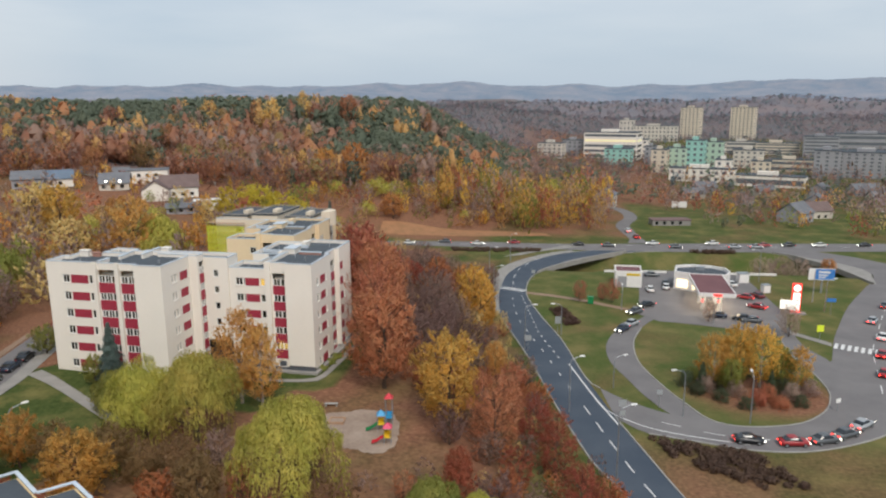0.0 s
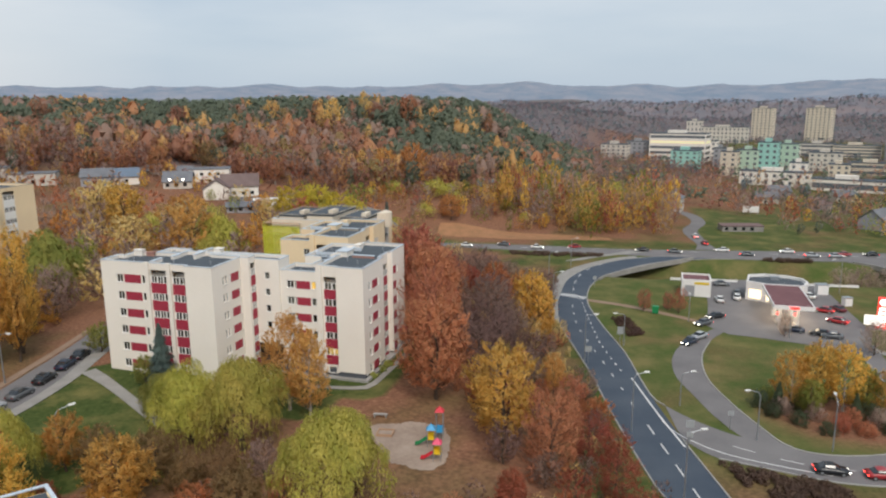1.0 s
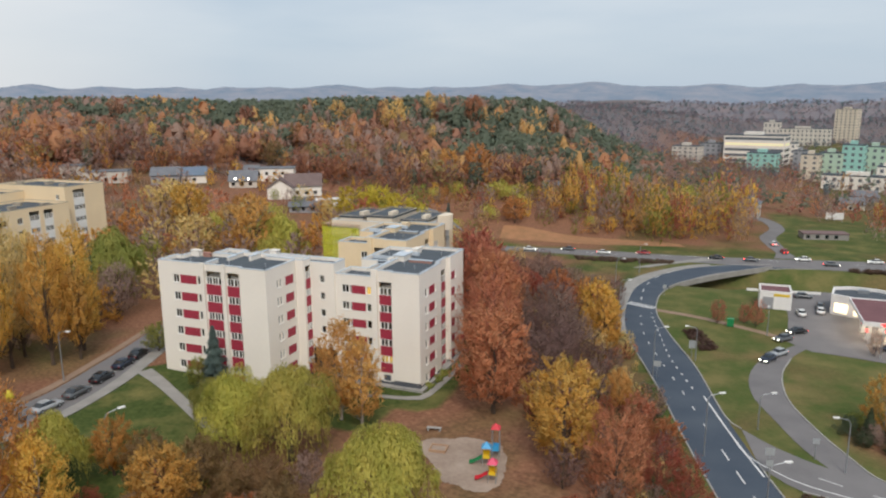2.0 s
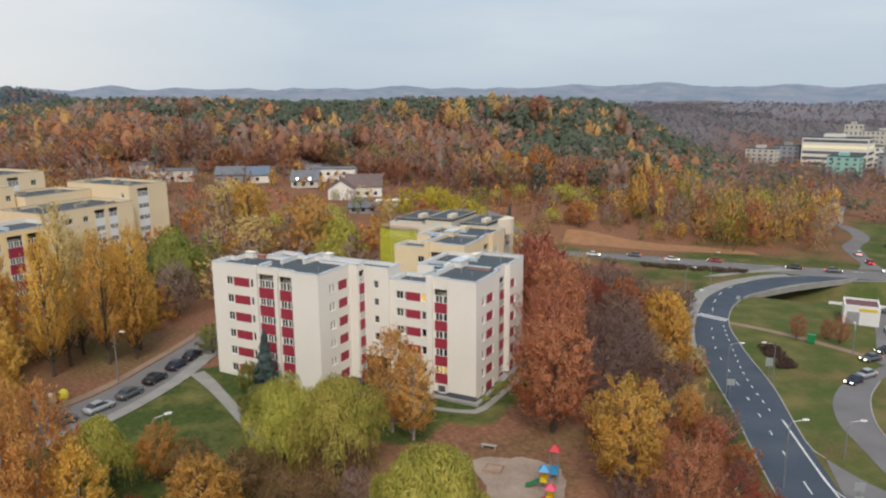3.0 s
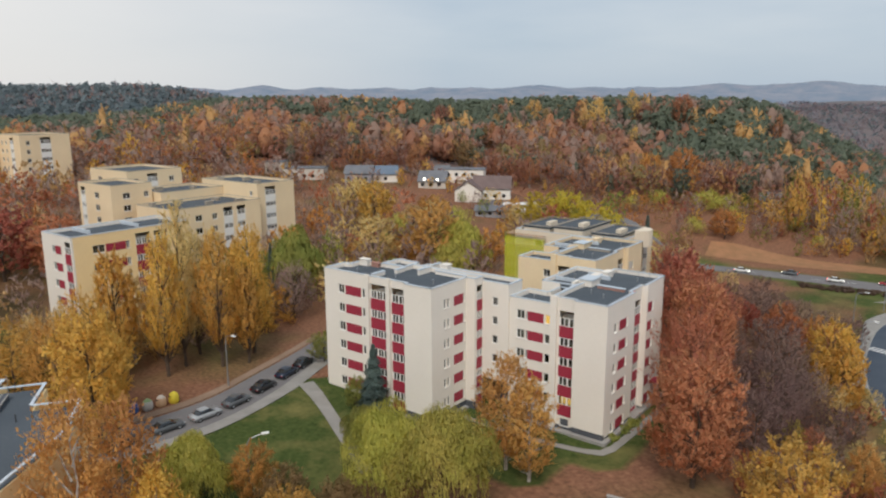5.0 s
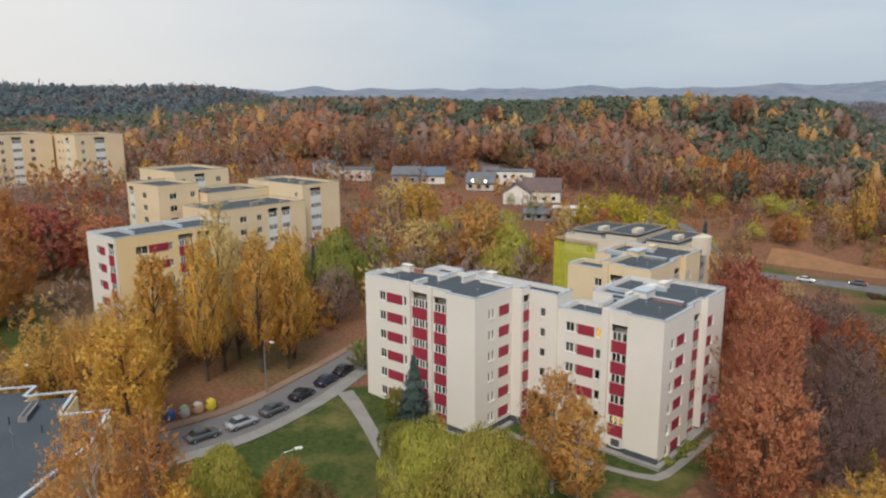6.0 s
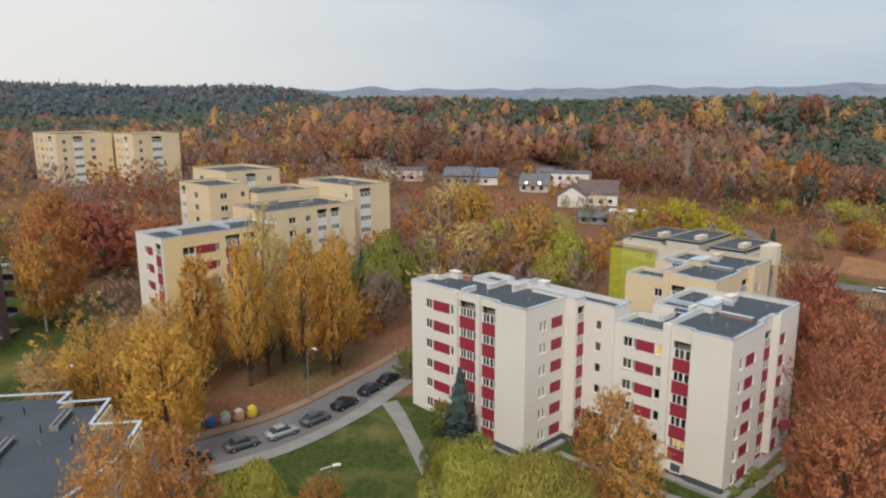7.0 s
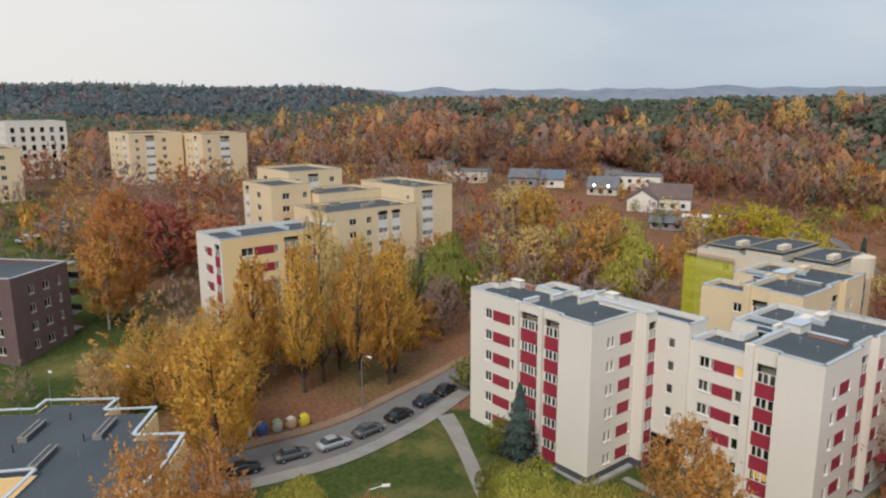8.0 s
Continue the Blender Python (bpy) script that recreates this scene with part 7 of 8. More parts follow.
def car_meshes():
    body = loft([(-2.15, 0.72, 0.66, 0.42, 0.78), (-2.0, 0.84, 0.78, 0.28, 0.92), (-1.2, 0.88, 0.82, 0.22, 0.96), (0.0, 0.89, 0.84, 0.22, 0.95), (1.1, 0.88, 0.80, 0.22, 0.9), (1.9, 0.84, 0.72, 0.28, 0.78), (2.15, 0.70, 0.6, 0.4, 0.66)])
    glass = loft([(-1.55, 0.74, 0.6, 0.93, 0.97), (-0.95, 0.78, 0.58, 0.93, 1.38), (0.25, 0.79, 0.6, 0.93, 1.42), (1.05, 0.76, 0.62, 0.9, 0.97)])
    roof = loft([(-0.98, 0.57, 0.52, 1.37, 1.42), (-0.4, 0.6, 0.55, 1.4, 1.46), (0.2, 0.6, 0.54, 1.4, 1.455), (0.36, 0.56, 0.5, 1.36, 1.4)])
    wheel = Geo().tube((0, -0.1, 0), (0, 0.1, 0), 0.32, 0.32, 12)
    rim = Geo().tube((0, -0.115, 0), (0, 0.115, 0), 0.2, 0.2, 10)
    lamp = Geo().box(-0.06, 0.08, -0.19, 0.19, -0.07, 0.07)
    return body, glass, roof, wheel, rim, lamp


CAR_GEO = car_meshes()


def car(x, y, heading, hue, z, lights=True, state="in the queue on the slip road", size=1.0):
    body, glass, roof, wheel, rim, lamp = CAR_GEO
    c = thing("car", pose(x, y, z, 0, 0, heading) @ Matrix.Diagonal((size, size, size, 1)), f"{hue} car {state}", "car", "cars")
    paint = colour(hue, CARS[hue])
    part("body", shared(("cb", hue), lambda: body.mesh("body", paint, True)), parent=c)
    part("cabin_glass", shared(("cg",), lambda: glass.mesh("cabin_glass", M["car_glass"])), parent=c, label="dark tinted glass")
    part("roof", shared(("cr", hue), lambda: roof.mesh("roof", paint)), parent=c)
    for sx in (-1.32, 1.32):
        for sy in (-0.8, 0.8):
            w = part("wheel", shared(("cw",), lambda: wheel.mesh("wheel", M["tyre"])), parent=c, at=Matrix.Translation((sx, sy, 0.32)))
            part("rim", shared(("crim",), lambda: rim.mesh("rim", M["steel"])), parent=w)
    for sy in (-0.56, 0.56):
        part("headlight", shared(("ch", lights), lambda: lamp.mesh("headlight", M["head_on" if lights else "head_off"])), parent=c, at=Matrix.Translation((2.08, sy, 0.6)))
        part("taillight", shared(("ct", lights), lambda: lamp.mesh("taillight", M["tail_on" if lights else "tail_off"])), parent=c, at=Matrix.Translation((-2.12, sy, 0.66)))


def ground_z(x, y):
    return height(x, y) + 0.07


for x, y, h, hue in ((-88.9, 71.3, 84, "grey"), (-88.2, 76.6, 88, "silver"), (-88.5, 81.9, 95, "grey"), (-89.7, 87.6, 100, "black"), (-91.2, 93.3, 104, "navy"), (-92.4, 97.8, 107, "black"), (-89.2, 65.2, 82, "black")):
    car(x, y, h, hue, ground_z(x, y), False, "parked along the yard street")
for x, y, h, hue in ((23.9, 104.9, 3, "black"), (30.2, 105.3, 10, "red"), (34.9, 107.0, 24, "grey"), (38.5, 109.6, 34, "grey"), (42.0, 113.4, 45, "silver")):
    car(x, y, h + 180 if hue == "none" else h, hue, ground_z(x, y))
for x, y, h, hue in ((9.6, 158.5, 232, "silver"), (11.0, 168.4, 225, "grey"), (14.0, 174.5, 215, "black"), (7.6, 154.5, 240, "navy")):
    car(x, y, h, hue, ground_z(x, y) + 0.01, True, "leaving the filling station")
for x, y, h, hue in ((15.9, 189.3, 95, "white"), (20.3, 192.6, 85, "white"), (20.6, 196.8, 85, "grey"), (17.6, 205.6, 5, "grey"), (37.5, 198.5, 120, "white")):
    car(x, y, h, hue, ground_z(x, y) + 0.02, False, "parked on the station forecourt")
for x, y, h, hue in ((38.7, 185.8, 160, "red"), (42.0, 188.0, 120, "maroon"), (39.9, 177.6, 150, "red"), (29.4, 168.5, 175, "navy"), (34.5, 167.3, 175, "black"), (36.4, 166.0, 178, "grey")):
    car(x, y, h, hue, ground_z(x, y) + 0.02, hue in ("red",), "waiting on the station forecourt")
for x, y, h, hue in ((62.8, 170.6, 62, "silver"), (60.8, 158.8, 62, "white"), (56.7, 147.5, 64, "red"), (53.4, 137.0, 66, "red"), (70.2, 184.0, 62, "grey"), (66.0, 167.0, 62, "white"), (64.5, 163.0, 62, "red"), (57.5, 141.5, 65, "grey")):
    car(x, y, h, hue, ground_z(x, y), True, "queueing on the wide road")
for x, y, h, hue in ((-3.9, 245.8, 188, "black"), (6.4, 245.9, 8, "grey"), (21.3, 251.6, 188, "white"), (28.5, 247.0, 8, "grey"), (41.2, 254.8, 189, "white"), (47.8, 250.2, 9, "silver"), (54.8, 251.4, 9, "silver"), (57.5, 254.5, 189, "red"), (66.0, 256.5, 189, "black"), (75.9, 257.4, 189, "white"), (90.6, 260.2, 189, "black"), (-26, 245.4, 188, "red"), (-38, 241.4, 8, "white"), (-62, 238.6, 8, "white"), (-50, 243.3, 187, "grey"), (16.5, 262.5, 100, "red"), (14.0, 275.0, 96, "white")):
    car(x, y, h, hue, ground_z(x, y) + 0.02, True, "on the through road behind")
for i, (x, y, hue) in enumerate(((-210, 66, "white"), (-206, 63.5, "silver"), (-213, 70, "maroon"), (-208, 72, "grey"), (-216, 74, "silver"), (-203, 100, "grey"), (-196, 98, "navy"), (-188, 97, "black"))):
    car(x, y, 30, hue, ground_z(x, y), False, "parked near the far blocks")


# ---- street furniture ----
def street_lamp(x, y, tall, turn, lit=False):
    t = thing("street_lamp", pose(x, y, height(x, y), 0, 0, turn), "grey steel street lamp with a curved arm", "street lamp", "street lamps")
    part("pole", shared(("sp", tall), lambda: Geo().tube((0, 0, -0.2), (0, 0, tall - 0.9), 0.11, 0.07, 8).mesh("pole", M["steel"])), parent=t)
    part("arm", shared(("sa", tall), lambda: Geo().tube((0, 0, tall - 0.9), (0.35, 0, tall - 0.3), 0.06, 0.055, 6).tube((0.35, 0, tall - 0.3), (1.7, 0, tall), 0.055, 0.045, 6).mesh("arm", M["steel"])), parent=t)
    head = part("head", shared(("sh", tall), lambda: Geo().box(1.6, 2.4, -0.16, 0.16, tall - 0.04, tall + 0.1).mesh("head", M["frame"])), parent=t, label="pale lamp head")
    part("lens", shared(("sl", tall), lambda: Geo().box(1.7, 2.3, -0.12, 0.12, tall - 0.07, tall - 0.041).mesh("lens", M["lamp_on"])), parent=head)


for x, y, h, a in ((4.4, 88.4, 11.5, 25), (-2.4, 110.5, 9.5, 25), (-12.2, 138.6, 9.5, 20), (-23.0, 172.0, 9.5, 0), (-5.4, 149.8, 7, 200), (4.9, 122.2, 6, 20), (15.5, 112.4, 8, 200), (25.5, 111.8, 8, 90), (46.0, 205.0, 9, 180), (-95.2, 85.4, 8.2, 0), (-68.0, 68.2, 7.4, 60), (-94.0, 57.0, 7.0, 0), (27.8, 163.5, 6, 90), (55.0, 178.0, 8, 20), (-27.5, 196, 9, 0), (-24.0, 218.0, 9, -30), (8, 170.5, 6, 90), (-118.5, 61, 6, 0), (-122, 52, 6, 0), (-100.5, 121, 8, 180)):
    street_lamp(x, y, h, a)


def road_sign(x, y, tall, turn, w, h, mat, label):
    t = thing("road_sign", pose(x, y, height(x, y), 0, 0, turn), label, "road sign", "road signs")
    part("post", Geo().tube((0, 0, -0.1), (0, 0, tall), 0.05, 0.05, 6), M["steel"], t)
    part("plate", Geo().box(-w / 2, w / 2, -0.08, -0.05, tall - h, tall), mat, t)


M["sign_back"] = material("grey_sign_back", (0.45, 0.47, 0.48), (0.4, 0.42, 0.43), 1, 8, 0.5, metal=0.4)
M["sign_yellow"] = material("fluorescent_yellow_plate", (0.75, 0.85, 0.05), (0.7, 0.8, 0.05), 1, 8, 0.5)
M["sign_blue"] = material("blue_plate", (0.06, 0.22, 0.55), (0.05, 0.18, 0.5), 1, 8, 0.5)
for x, y, h, a, w, k, mt, lb in ((-11.5, 138.0, 3.4, 10, 1.3, 1.1, "sign_back", "square road sign seen from its grey back"), (-6.2, 151.2, 3.6, 10, 1.2, 1.6, "sign_back", "grey-backed road sign on a steel post"), (5.9, 109.4, 3.4, 10, 1.2, 1.1, "sign_back", "square grey-backed sign on the traffic nose"), (5.9, 108.6, 2.0, 10, 0.9, 0.9, "sign_back", "square grey-backed sign on the traffic nose"), (12.0, 115.0, 3.2, 10, 0.9, 0.8, "sign_back", "small grey-backed sign beside the lane"), (47.6, 155.5, 3.4, 10, 1.4, 1.4, "sign_yellow", "fluorescent yellow crossing sign on a post"), (55.5, 175.5, 4.0, 0, 2.0, 0.9, "sign_blue", "blue direction sign on a post"), (40.2, 119.2, 2.2, 30, 1.0, 0.7, "frame", "white chevron sign on the island"), (-15.2, 196.5, 2.8, 20, 0.9, 0.9, "sign_back", "grey-backed road sign beside the bend")):
    road_sign(x, y, h, a, w, k, M[mt], lb)


def bell_bin(x, y, hue, c, lidc):
    t = thing("recycling_bin", (x, y, height(x, y)), f"{hue} bell-shaped recycling container on the verge", "recycling bin", "recycling bins")
    bodym = shared(("bin", hue), lambda: material(hue + "_bin_plastic", c, tuple(v * 0.85 for v in c), 1, 6, 0.5))
    lidm = shared(("binlid", lidc), lambda: material("bin_lid_plastic", lidc, tuple(v * 0.8 for v in lidc), 1, 6, 0.5))
    g = Geo()
    for (r0, z0), (r1, z1) in zip([(0.62, 0), (0.74, 0.35), (0.72, 0.9)], [(0.74, 0.35), (0.72, 0.9), (0.58, 1.3)]):
        g.tube((0, 0, z0), (0, 0, z1), r0, r1, 12)
    part("body", g, bodym, t)
    part("lid", Geo().tube((0, 0, 1.3), (0, 0, 1.6), 0.58, 0.2, 12), lidm, t)
    part("slot", Geo().box(-0.22, 0.22, -0.72, -0.6, 1.0, 1.16), M["tyre"], t)


for x, y, hue, c, lid in ((-97.9, 69.6, "white", (0.6, 0.57, 0.5), (0.65, 0.4, 0.2)), (-97.4, 71.5, "blue", (0.06, 0.12, 0.32), (0.06, 0.12, 0.32)), (-97.0, 73.4, "pale grey", (0.52, 0.5, 0.46), (0.3, 0.42, 0.2)), (-96.6, 75.2, "orange and white", (0.62, 0.4, 0.24), (0.66, 0.6, 0.52)), (-96.3, 77.0, "yellow", (0.75, 0.6, 0.06), (0.75, 0.6, 0.06))):
    bell_bin(x, y, hue, c, lid)

# ---- playground ----
TOYS = {k: material(k + "_toy_plastic", c, tuple(v * 0.85 for v in c), 1, 8, 0.4) for k, c in (("yellow", (0.75, 0.52, 0.03)), ("red", (0.6, 0.03, 0.05)), ("green", (0.02, 0.22, 0.08)), ("blue", (0.05, 0.32, 0.6)), ("pink", (0.7, 0.08, 0.16)))}


def play_tower(x, y, turn, roofc, panelc, slidec, label, tall=3.6):
    t = thing("play_tower", pose(x, y, height(x, y) + 0.05, 0, 0, turn) @ Matrix.Diagonal((0.75, 0.75, 0.85, 1)), label, "play tower", "playground")
    for a in (-0.6, 0.6):
        for b in (-0.6, 0.6):
            part("post", shared(("pp", tall), lambda: Geo().box(-0.05, 0.05, -0.05, 0.05, 0, tall - 0.8).mesh("post", M["steel"])), parent=t, at=Matrix.Translation((a, b, 0)))
    part("deck", Geo().box(-0.65, 0.65, -0.65, 0.65, 1.2, 1.3), TOYS[panelc], t)
    for k in range(3):
        part("panel", Geo().box(-0.6, 0.6, 0.58, 0.64, 1.3, 2.0), TOYS[panelc], t, at=pose(0, 0, 0, 0, 0, 90 * k + 90))
    g = Geo()
    for a, b in (((-0.8, -0.8), (0.8, -0.8)), ((0.8, -0.8), (0.8, 0.8)), ((0.8, 0.8), (-0.8, 0.8)), ((-0.8, 0.8), (-0.8, -0.8))):
        g.poly([(*a, tall - 0.8), (*b, tall - 0.8), (0, 0, tall)])
    g.poly([(-0.8, 0.8, tall - 0.8), (0.8, 0.8, tall - 0.8), (0.8, -0.8, tall - 0.8), (-0.8, -0.8, tall - 0.8)])
    part("roof", g, TOYS[roofc], t)
    s = Geo()
    pts = [(0.6, 1.28), (1.3, 0.9), (2.1, 0.42), (2.8, 0.28)]
    for (xa, za), (xb, zb) in zip(pts, pts[1:]):
        for ya, yb, up in ((-0.3, 0.3, 0.0), (-0.36, -0.3, 0.22), (0.3, 0.36, 0.22)):
            i = len(s.v)
            s.v += [(xa, ya, za - 0.05), (xb, ya, zb - 0.05), (xb, yb, zb - 0.05), (xa, yb, za - 0.05), (xa, ya, za + up), (xb, ya, zb + up), (xb, yb, zb + up), (xa, yb, za + up)]
            for q in ((3, 2, 1, 0), (4, 5, 6, 7), (0, 1, 5, 4), (1, 2, 6, 5), (2, 3, 7, 6), (3, 0, 4, 7)):
                s.f.append(tuple(i + j for j in q))
                s.m.append(0)
    part("slide", s, TOYS[slidec], t, f"{slidec} plastic slide")


play_tower(-26.9, 86.7, 195, "blue", "yellow", "green", "yellow play tower with a blue roof and green slide")
play_tower(-25.0, 83.2, 190, "pink", "yellow", "red", "yellow play tower with a pink roof and red slide")
play_tower(-26.4, 88.9, 100, "red", "blue", "blue", "blue play tower with a red peaked roof", 5.4)
sb = thing("sandbox", pose(-33.8, 88.2, height(-33.8, 88.2) + 0.05, 0, 0, 8), "low wooden sandbox frame filled with sand", "sandbox")
M["plank"] = material("weathered_plank", (0.42, 0.27, 0.17), (0.32, 0.2, 0.13), 1.2, 9, 0.85, bump=0.2)
for k, bx in enumerate(((-1.1, 1.1, -0.9, -0.75), (-1.1, 1.1, 0.75, 0.9), (-1.1, -0.95, -0.75, 0.75), (0.95, 1.1, -0.75, 0.75))):
    part("plank", Geo().box(*bx, 0, 0.32), M["plank"], sb)
part("sand", Geo().box(-0.95, 0.95, -0.75, 0.75, 0, 0.15), M["sand"], sb)
bn = thing("bench", pose(-36.4, 93.0, height(-36.4, 93.0), 0, 0, 10), "pale concrete bench by the playground", "bench")
part("seat", Geo().box(-1, 1, -0.25, 0.25, 0.4, 0.48), M["kerb"], bn)
for a in (-0.8, 0.8):
    part("leg", Geo().box(a - 0.1, a + 0.1, -0.2, 0.2, -0.05, 0.4), M["kerb"], bn)

# ---- filling station ----
ST = BASIN + 0.08
M["canopy_top"] = material("maroon_canopy_sheet", (0.13, 0.055, 0.06), (0.18, 0.08, 0.085), 0.3, 4, 0.7)
M["white_sheet"] = material("white_cladding", (0.78, 0.76, 0.74), (0.7, 0.68, 0.66), 0.4, 4, 0.5)
M["sign_red"] = material("glowing_red_sign", (1.0, 0.03, 0.03), (0.95, 0.05, 0.04), 1, 6, 0.4, emit=1.6)
M["sign_white"] = material("glowing_white_sign", (1.0, 0.95, 0.88), (1.0, 0.92, 0.82), 1, 6, 0.4, emit=2.0)
M["warm_light"] = material("warm_shop_light", (1.0, 0.82, 0.5), (1.0, 0.75, 0.42), 1, 6, 0.4, emit=2.2)

wash = thing("car_wash", (10.5, 196, ST), "white box-shaped car wash building with a flat roof", "car wash")
part("wall", Geo().box(-3.5, 3.5, -3.6, 3.6, 0, 3.9), M["white_sheet"], wash)
part("roof", Geo().box(-3.2, 3.2, -3.3, 3.3, 3.9, 4.0), M["canopy_top"], wash)
for bx in ((-3.52, 3.52, -3.62, -3.3), (-3.52, 3.52, 3.3, 3.62), (-3.52, -3.2, -3.3, 3.3), (3.2, 3.52, -3.3, 3.3)):
    part("parapet", Geo().box(*bx, 3.9, 4.4), M["white_sheet"], wash)
part("door", Geo().box(-2.8, -0.4, -3.66, -3.61, 0, 2.9), M["grey_wall"], wash)
part("sign_strip", Geo().box(-0.5, 3.0, -3.68, -3.61, 3.2, 3.8), TOYS["yellow"], wash)

shop = thing("station_shop", (28.5, 196.5, ST), "white station shop with a rounded parapet and lit front", "shop")
ring = [(-6.2, -3.0), (-2.0, -5.2), (6.5, -5.2), (8.2, -1.0), (7.6, 3.0), (4.5, 5.2), (-1.0, 6.0), (-5.0, 4.2)]
part("wall", Geo().prism(ring, 0, 3.9), M["white_sheet"], shop)
part("roof", Geo().prism([(a * 0.93, b * 0.93) for a, b in ring], 3.9, 4.02), M["roof_felt"], shop)
for (xa, ya), (xb, yb) in zip(ring, ring[1:] + ring[:1]):
    g = Geo()
    d = Vector((xb - xa, yb - ya, 0)).normalized()
    nn = Vector((-d.y, d.x, 0))
    a, b = Vector((xa, ya, 0)) - nn * 0.03, Vector((xb, yb, 0)) - nn * 0.03
    g.prism([(v.x, v.y) for v in (a, b, b + nn * 0.4, a + nn * 0.4)], 3.88, 4.7)
    part("parapet", g, M["white_sheet"], shop)
for k in range(3):
    part("window", Geo().box(-1.6 + 2.6 * k, 0.6 + 2.6 * k, -5.28, -5.21, 0.5, 2.7), M["warm_light"], shop, "lit shop window")
part("window", Geo().box(-1.4, 1.4, -0.03, 0.05, 0.6, 2.7), M["warm_light"], shop, "lit shop window", at=pose(-4.2, -4.1, 0, 0, 0, -28))
part("vent_shaft", Geo().box(0, 2.2, 2, 3.2, 4.0, 4.9), M["steel"], shop)

can = thing("station_canopy", (29.2, 178, ST), "white-edged fuel canopy with a maroon roof on columns", "canopy")
part("roof", Geo().box(-3.9, 3.9, -9.2, 9.4, 5.0, 5.5), M["canopy_top"], can)
for bx in ((-4.1, 4.1, -9.5, -9.2), (-4.1, 4.1, 9.4, 9.7), (-4.1, -3.9, -9.2, 9.4), (3.9, 4.1, -9.2, 9.4)):
    part("fascia", Geo().box(*bx, 4.8, 5.65), M["white_sheet"], can)
part("soffit", Geo().box(-3.9, 3.9, -9.2, 9.4, 4.9, 4.99), M["white_sheet"], can)
for a in (-2.0, 1.6):
    for b in (-5.0, 4.5):
        part("column", Geo().box(a - 0.25, a + 0.25, b - 0.25, b + 0.25, 0, 4.9), M["white_sheet"], can)
for a in (-2.5, 0, 2.5):
    for b in (-6, 0, 6):
        part("downlight", Geo().box(a - 0.3, a + 0.3, b - 0.3, b + 0.3, 4.85, 4.899), M["sign_white"], can)
part("fascia_sign", Geo().box(-1.0, 1.0, -9.56, -9.501, 4.95, 5.5), M["sign_red"], can, "glowing red sign strip")
glow = new("canopy_light", bpy.data.lights.new("canopy_light", "AREA"))
glow.data.shape = "RECTANGLE"
glow.data.size, glow.data.size_y = 7.0, 17.0
glow.data.energy = 1500
glow.data.color = (1.0, 0.82, 0.58)
glow.matrix_world = pose(29.2, 178, ST + 4.82)
for a, b in ((-2.0, -3.2), (1.6, -3.2), (-2.0, 2.6), (1.6, 2.6)):
    p = thing("fuel_pump", (29.2 + a, 178 + b, ST), "white and red fuel pump under the canopy", "fuel pump", "fuel pumps")
    part("cabinet", Geo().box(-0.35, 0.35, -0.5, 0.5, 0, 1.9), M["white_sheet"], p)
    part("display", Geo().box(-0.37, 0.37, -0.4, 0.4, 1.25, 1.7), M["car_glass"], p)
    part("header", Geo().box(-0.4, 0.4, -0.55, 0.55, 1.9, 2.2), M["sign_red"], p)
    part("kerb", Geo().box(-0.7, 0.7, -1.4, 1.4, 0, 0.14), M["kerb"], p)

tot = thing("price_totem", pose(47.8, 175.2, BASIN, 0, 0, -8), "glowing red and white price totem beside the forecourt", "sign")
part("frame", Geo().box(-0.95, 0.95, -0.35, 0.35, 0, 7.2), M["sign_red"], tot)
g = Geo()
g.tube((0, -0.44, 6.2), (0, -0.36, 6.2), 0.75, 0.75, 20)
part("emblem", g, M["sign_white"], tot, "plain glowing white disc")
part("price_board", Geo().box(-0.7, 0.7, -0.42, -0.36, 0.8, 5.0), M["sign_white"], tot)
for k in range(4):
    part("price_bar", Geo().box(-0.55, 0.55, -0.46, -0.425, 1.1 + 1.0 * k, 1.5 + 1.0 * k), M["sign_red"], tot)
part("base", Geo().box(-2.3, 2.3, -0.9, 0.9, 0, 0.3), M["kerb"], tot)
# a single glowing panel stands in for a lit kiosk
bnr = thing("kiosk_light_panel", pose(46.2, 174.2, BASIN, 0, 0, -6), "white glowing panel standing for the lit kiosk beside the totem", "sign")
M["kiosk_glow"] = material("softly_lit_white_panel", (0.9, 0.86, 0.8), (0.85, 0.8, 0.74), 1, 6, 0.5, emit=0.9)
part("panel", Geo().box(-2.0, 1.4, -0.06, 0.06, 1.2, 3.4), M["kiosk_glow"], bnr)
for a in (-1.7, 1.1):
    part("post", Geo().tube((a, 0.08, 0), (a, 0.08, 3.2), 0.06, 0.06, 6), M["steel"], bnr)
bb = thing("billboard", pose(59.1, 195.5, BASIN, 0, 0, 3), "blue and white advertising billboard on a post", "billboard")
part("panel", Geo().box(-3.3, 2.9, -0.12, 0.12, 3.6, 6.4), M["sign_blue"], bb)
part("frame", Geo().box(-3.4, 3.0, -0.16, 0.1, 3.5, 3.62).box(-3.4, 3.0, -0.16, 0.1, 6.38, 6.5).box(-3.4, -1.8, -0.15, 0.05, 3.62, 6.38), M["white_sheet"], bb)
for k, (a, b) in enumerate(((5.3, 5.8), (4.6, 4.95), (4.0, 4.3))):
    part("lettering_bar", Geo().box(-1.0, 1.8 - 0.5 * k, -0.15, -0.125, a, b), M["frame"], bb)
part("post", Geo().box(-0.2, 0.2, -0.1, 0.25, 0, 3.6), M["steel"], bb)
flag = thing("flag_pole", (54.5, 186, BASIN), "tall pale wooden pole by the station", "pole")
part("pole", Geo().tube((0, 0, 0), (0, 0, 8.0), 0.14, 0.1, 8), M["kerb"], flag)
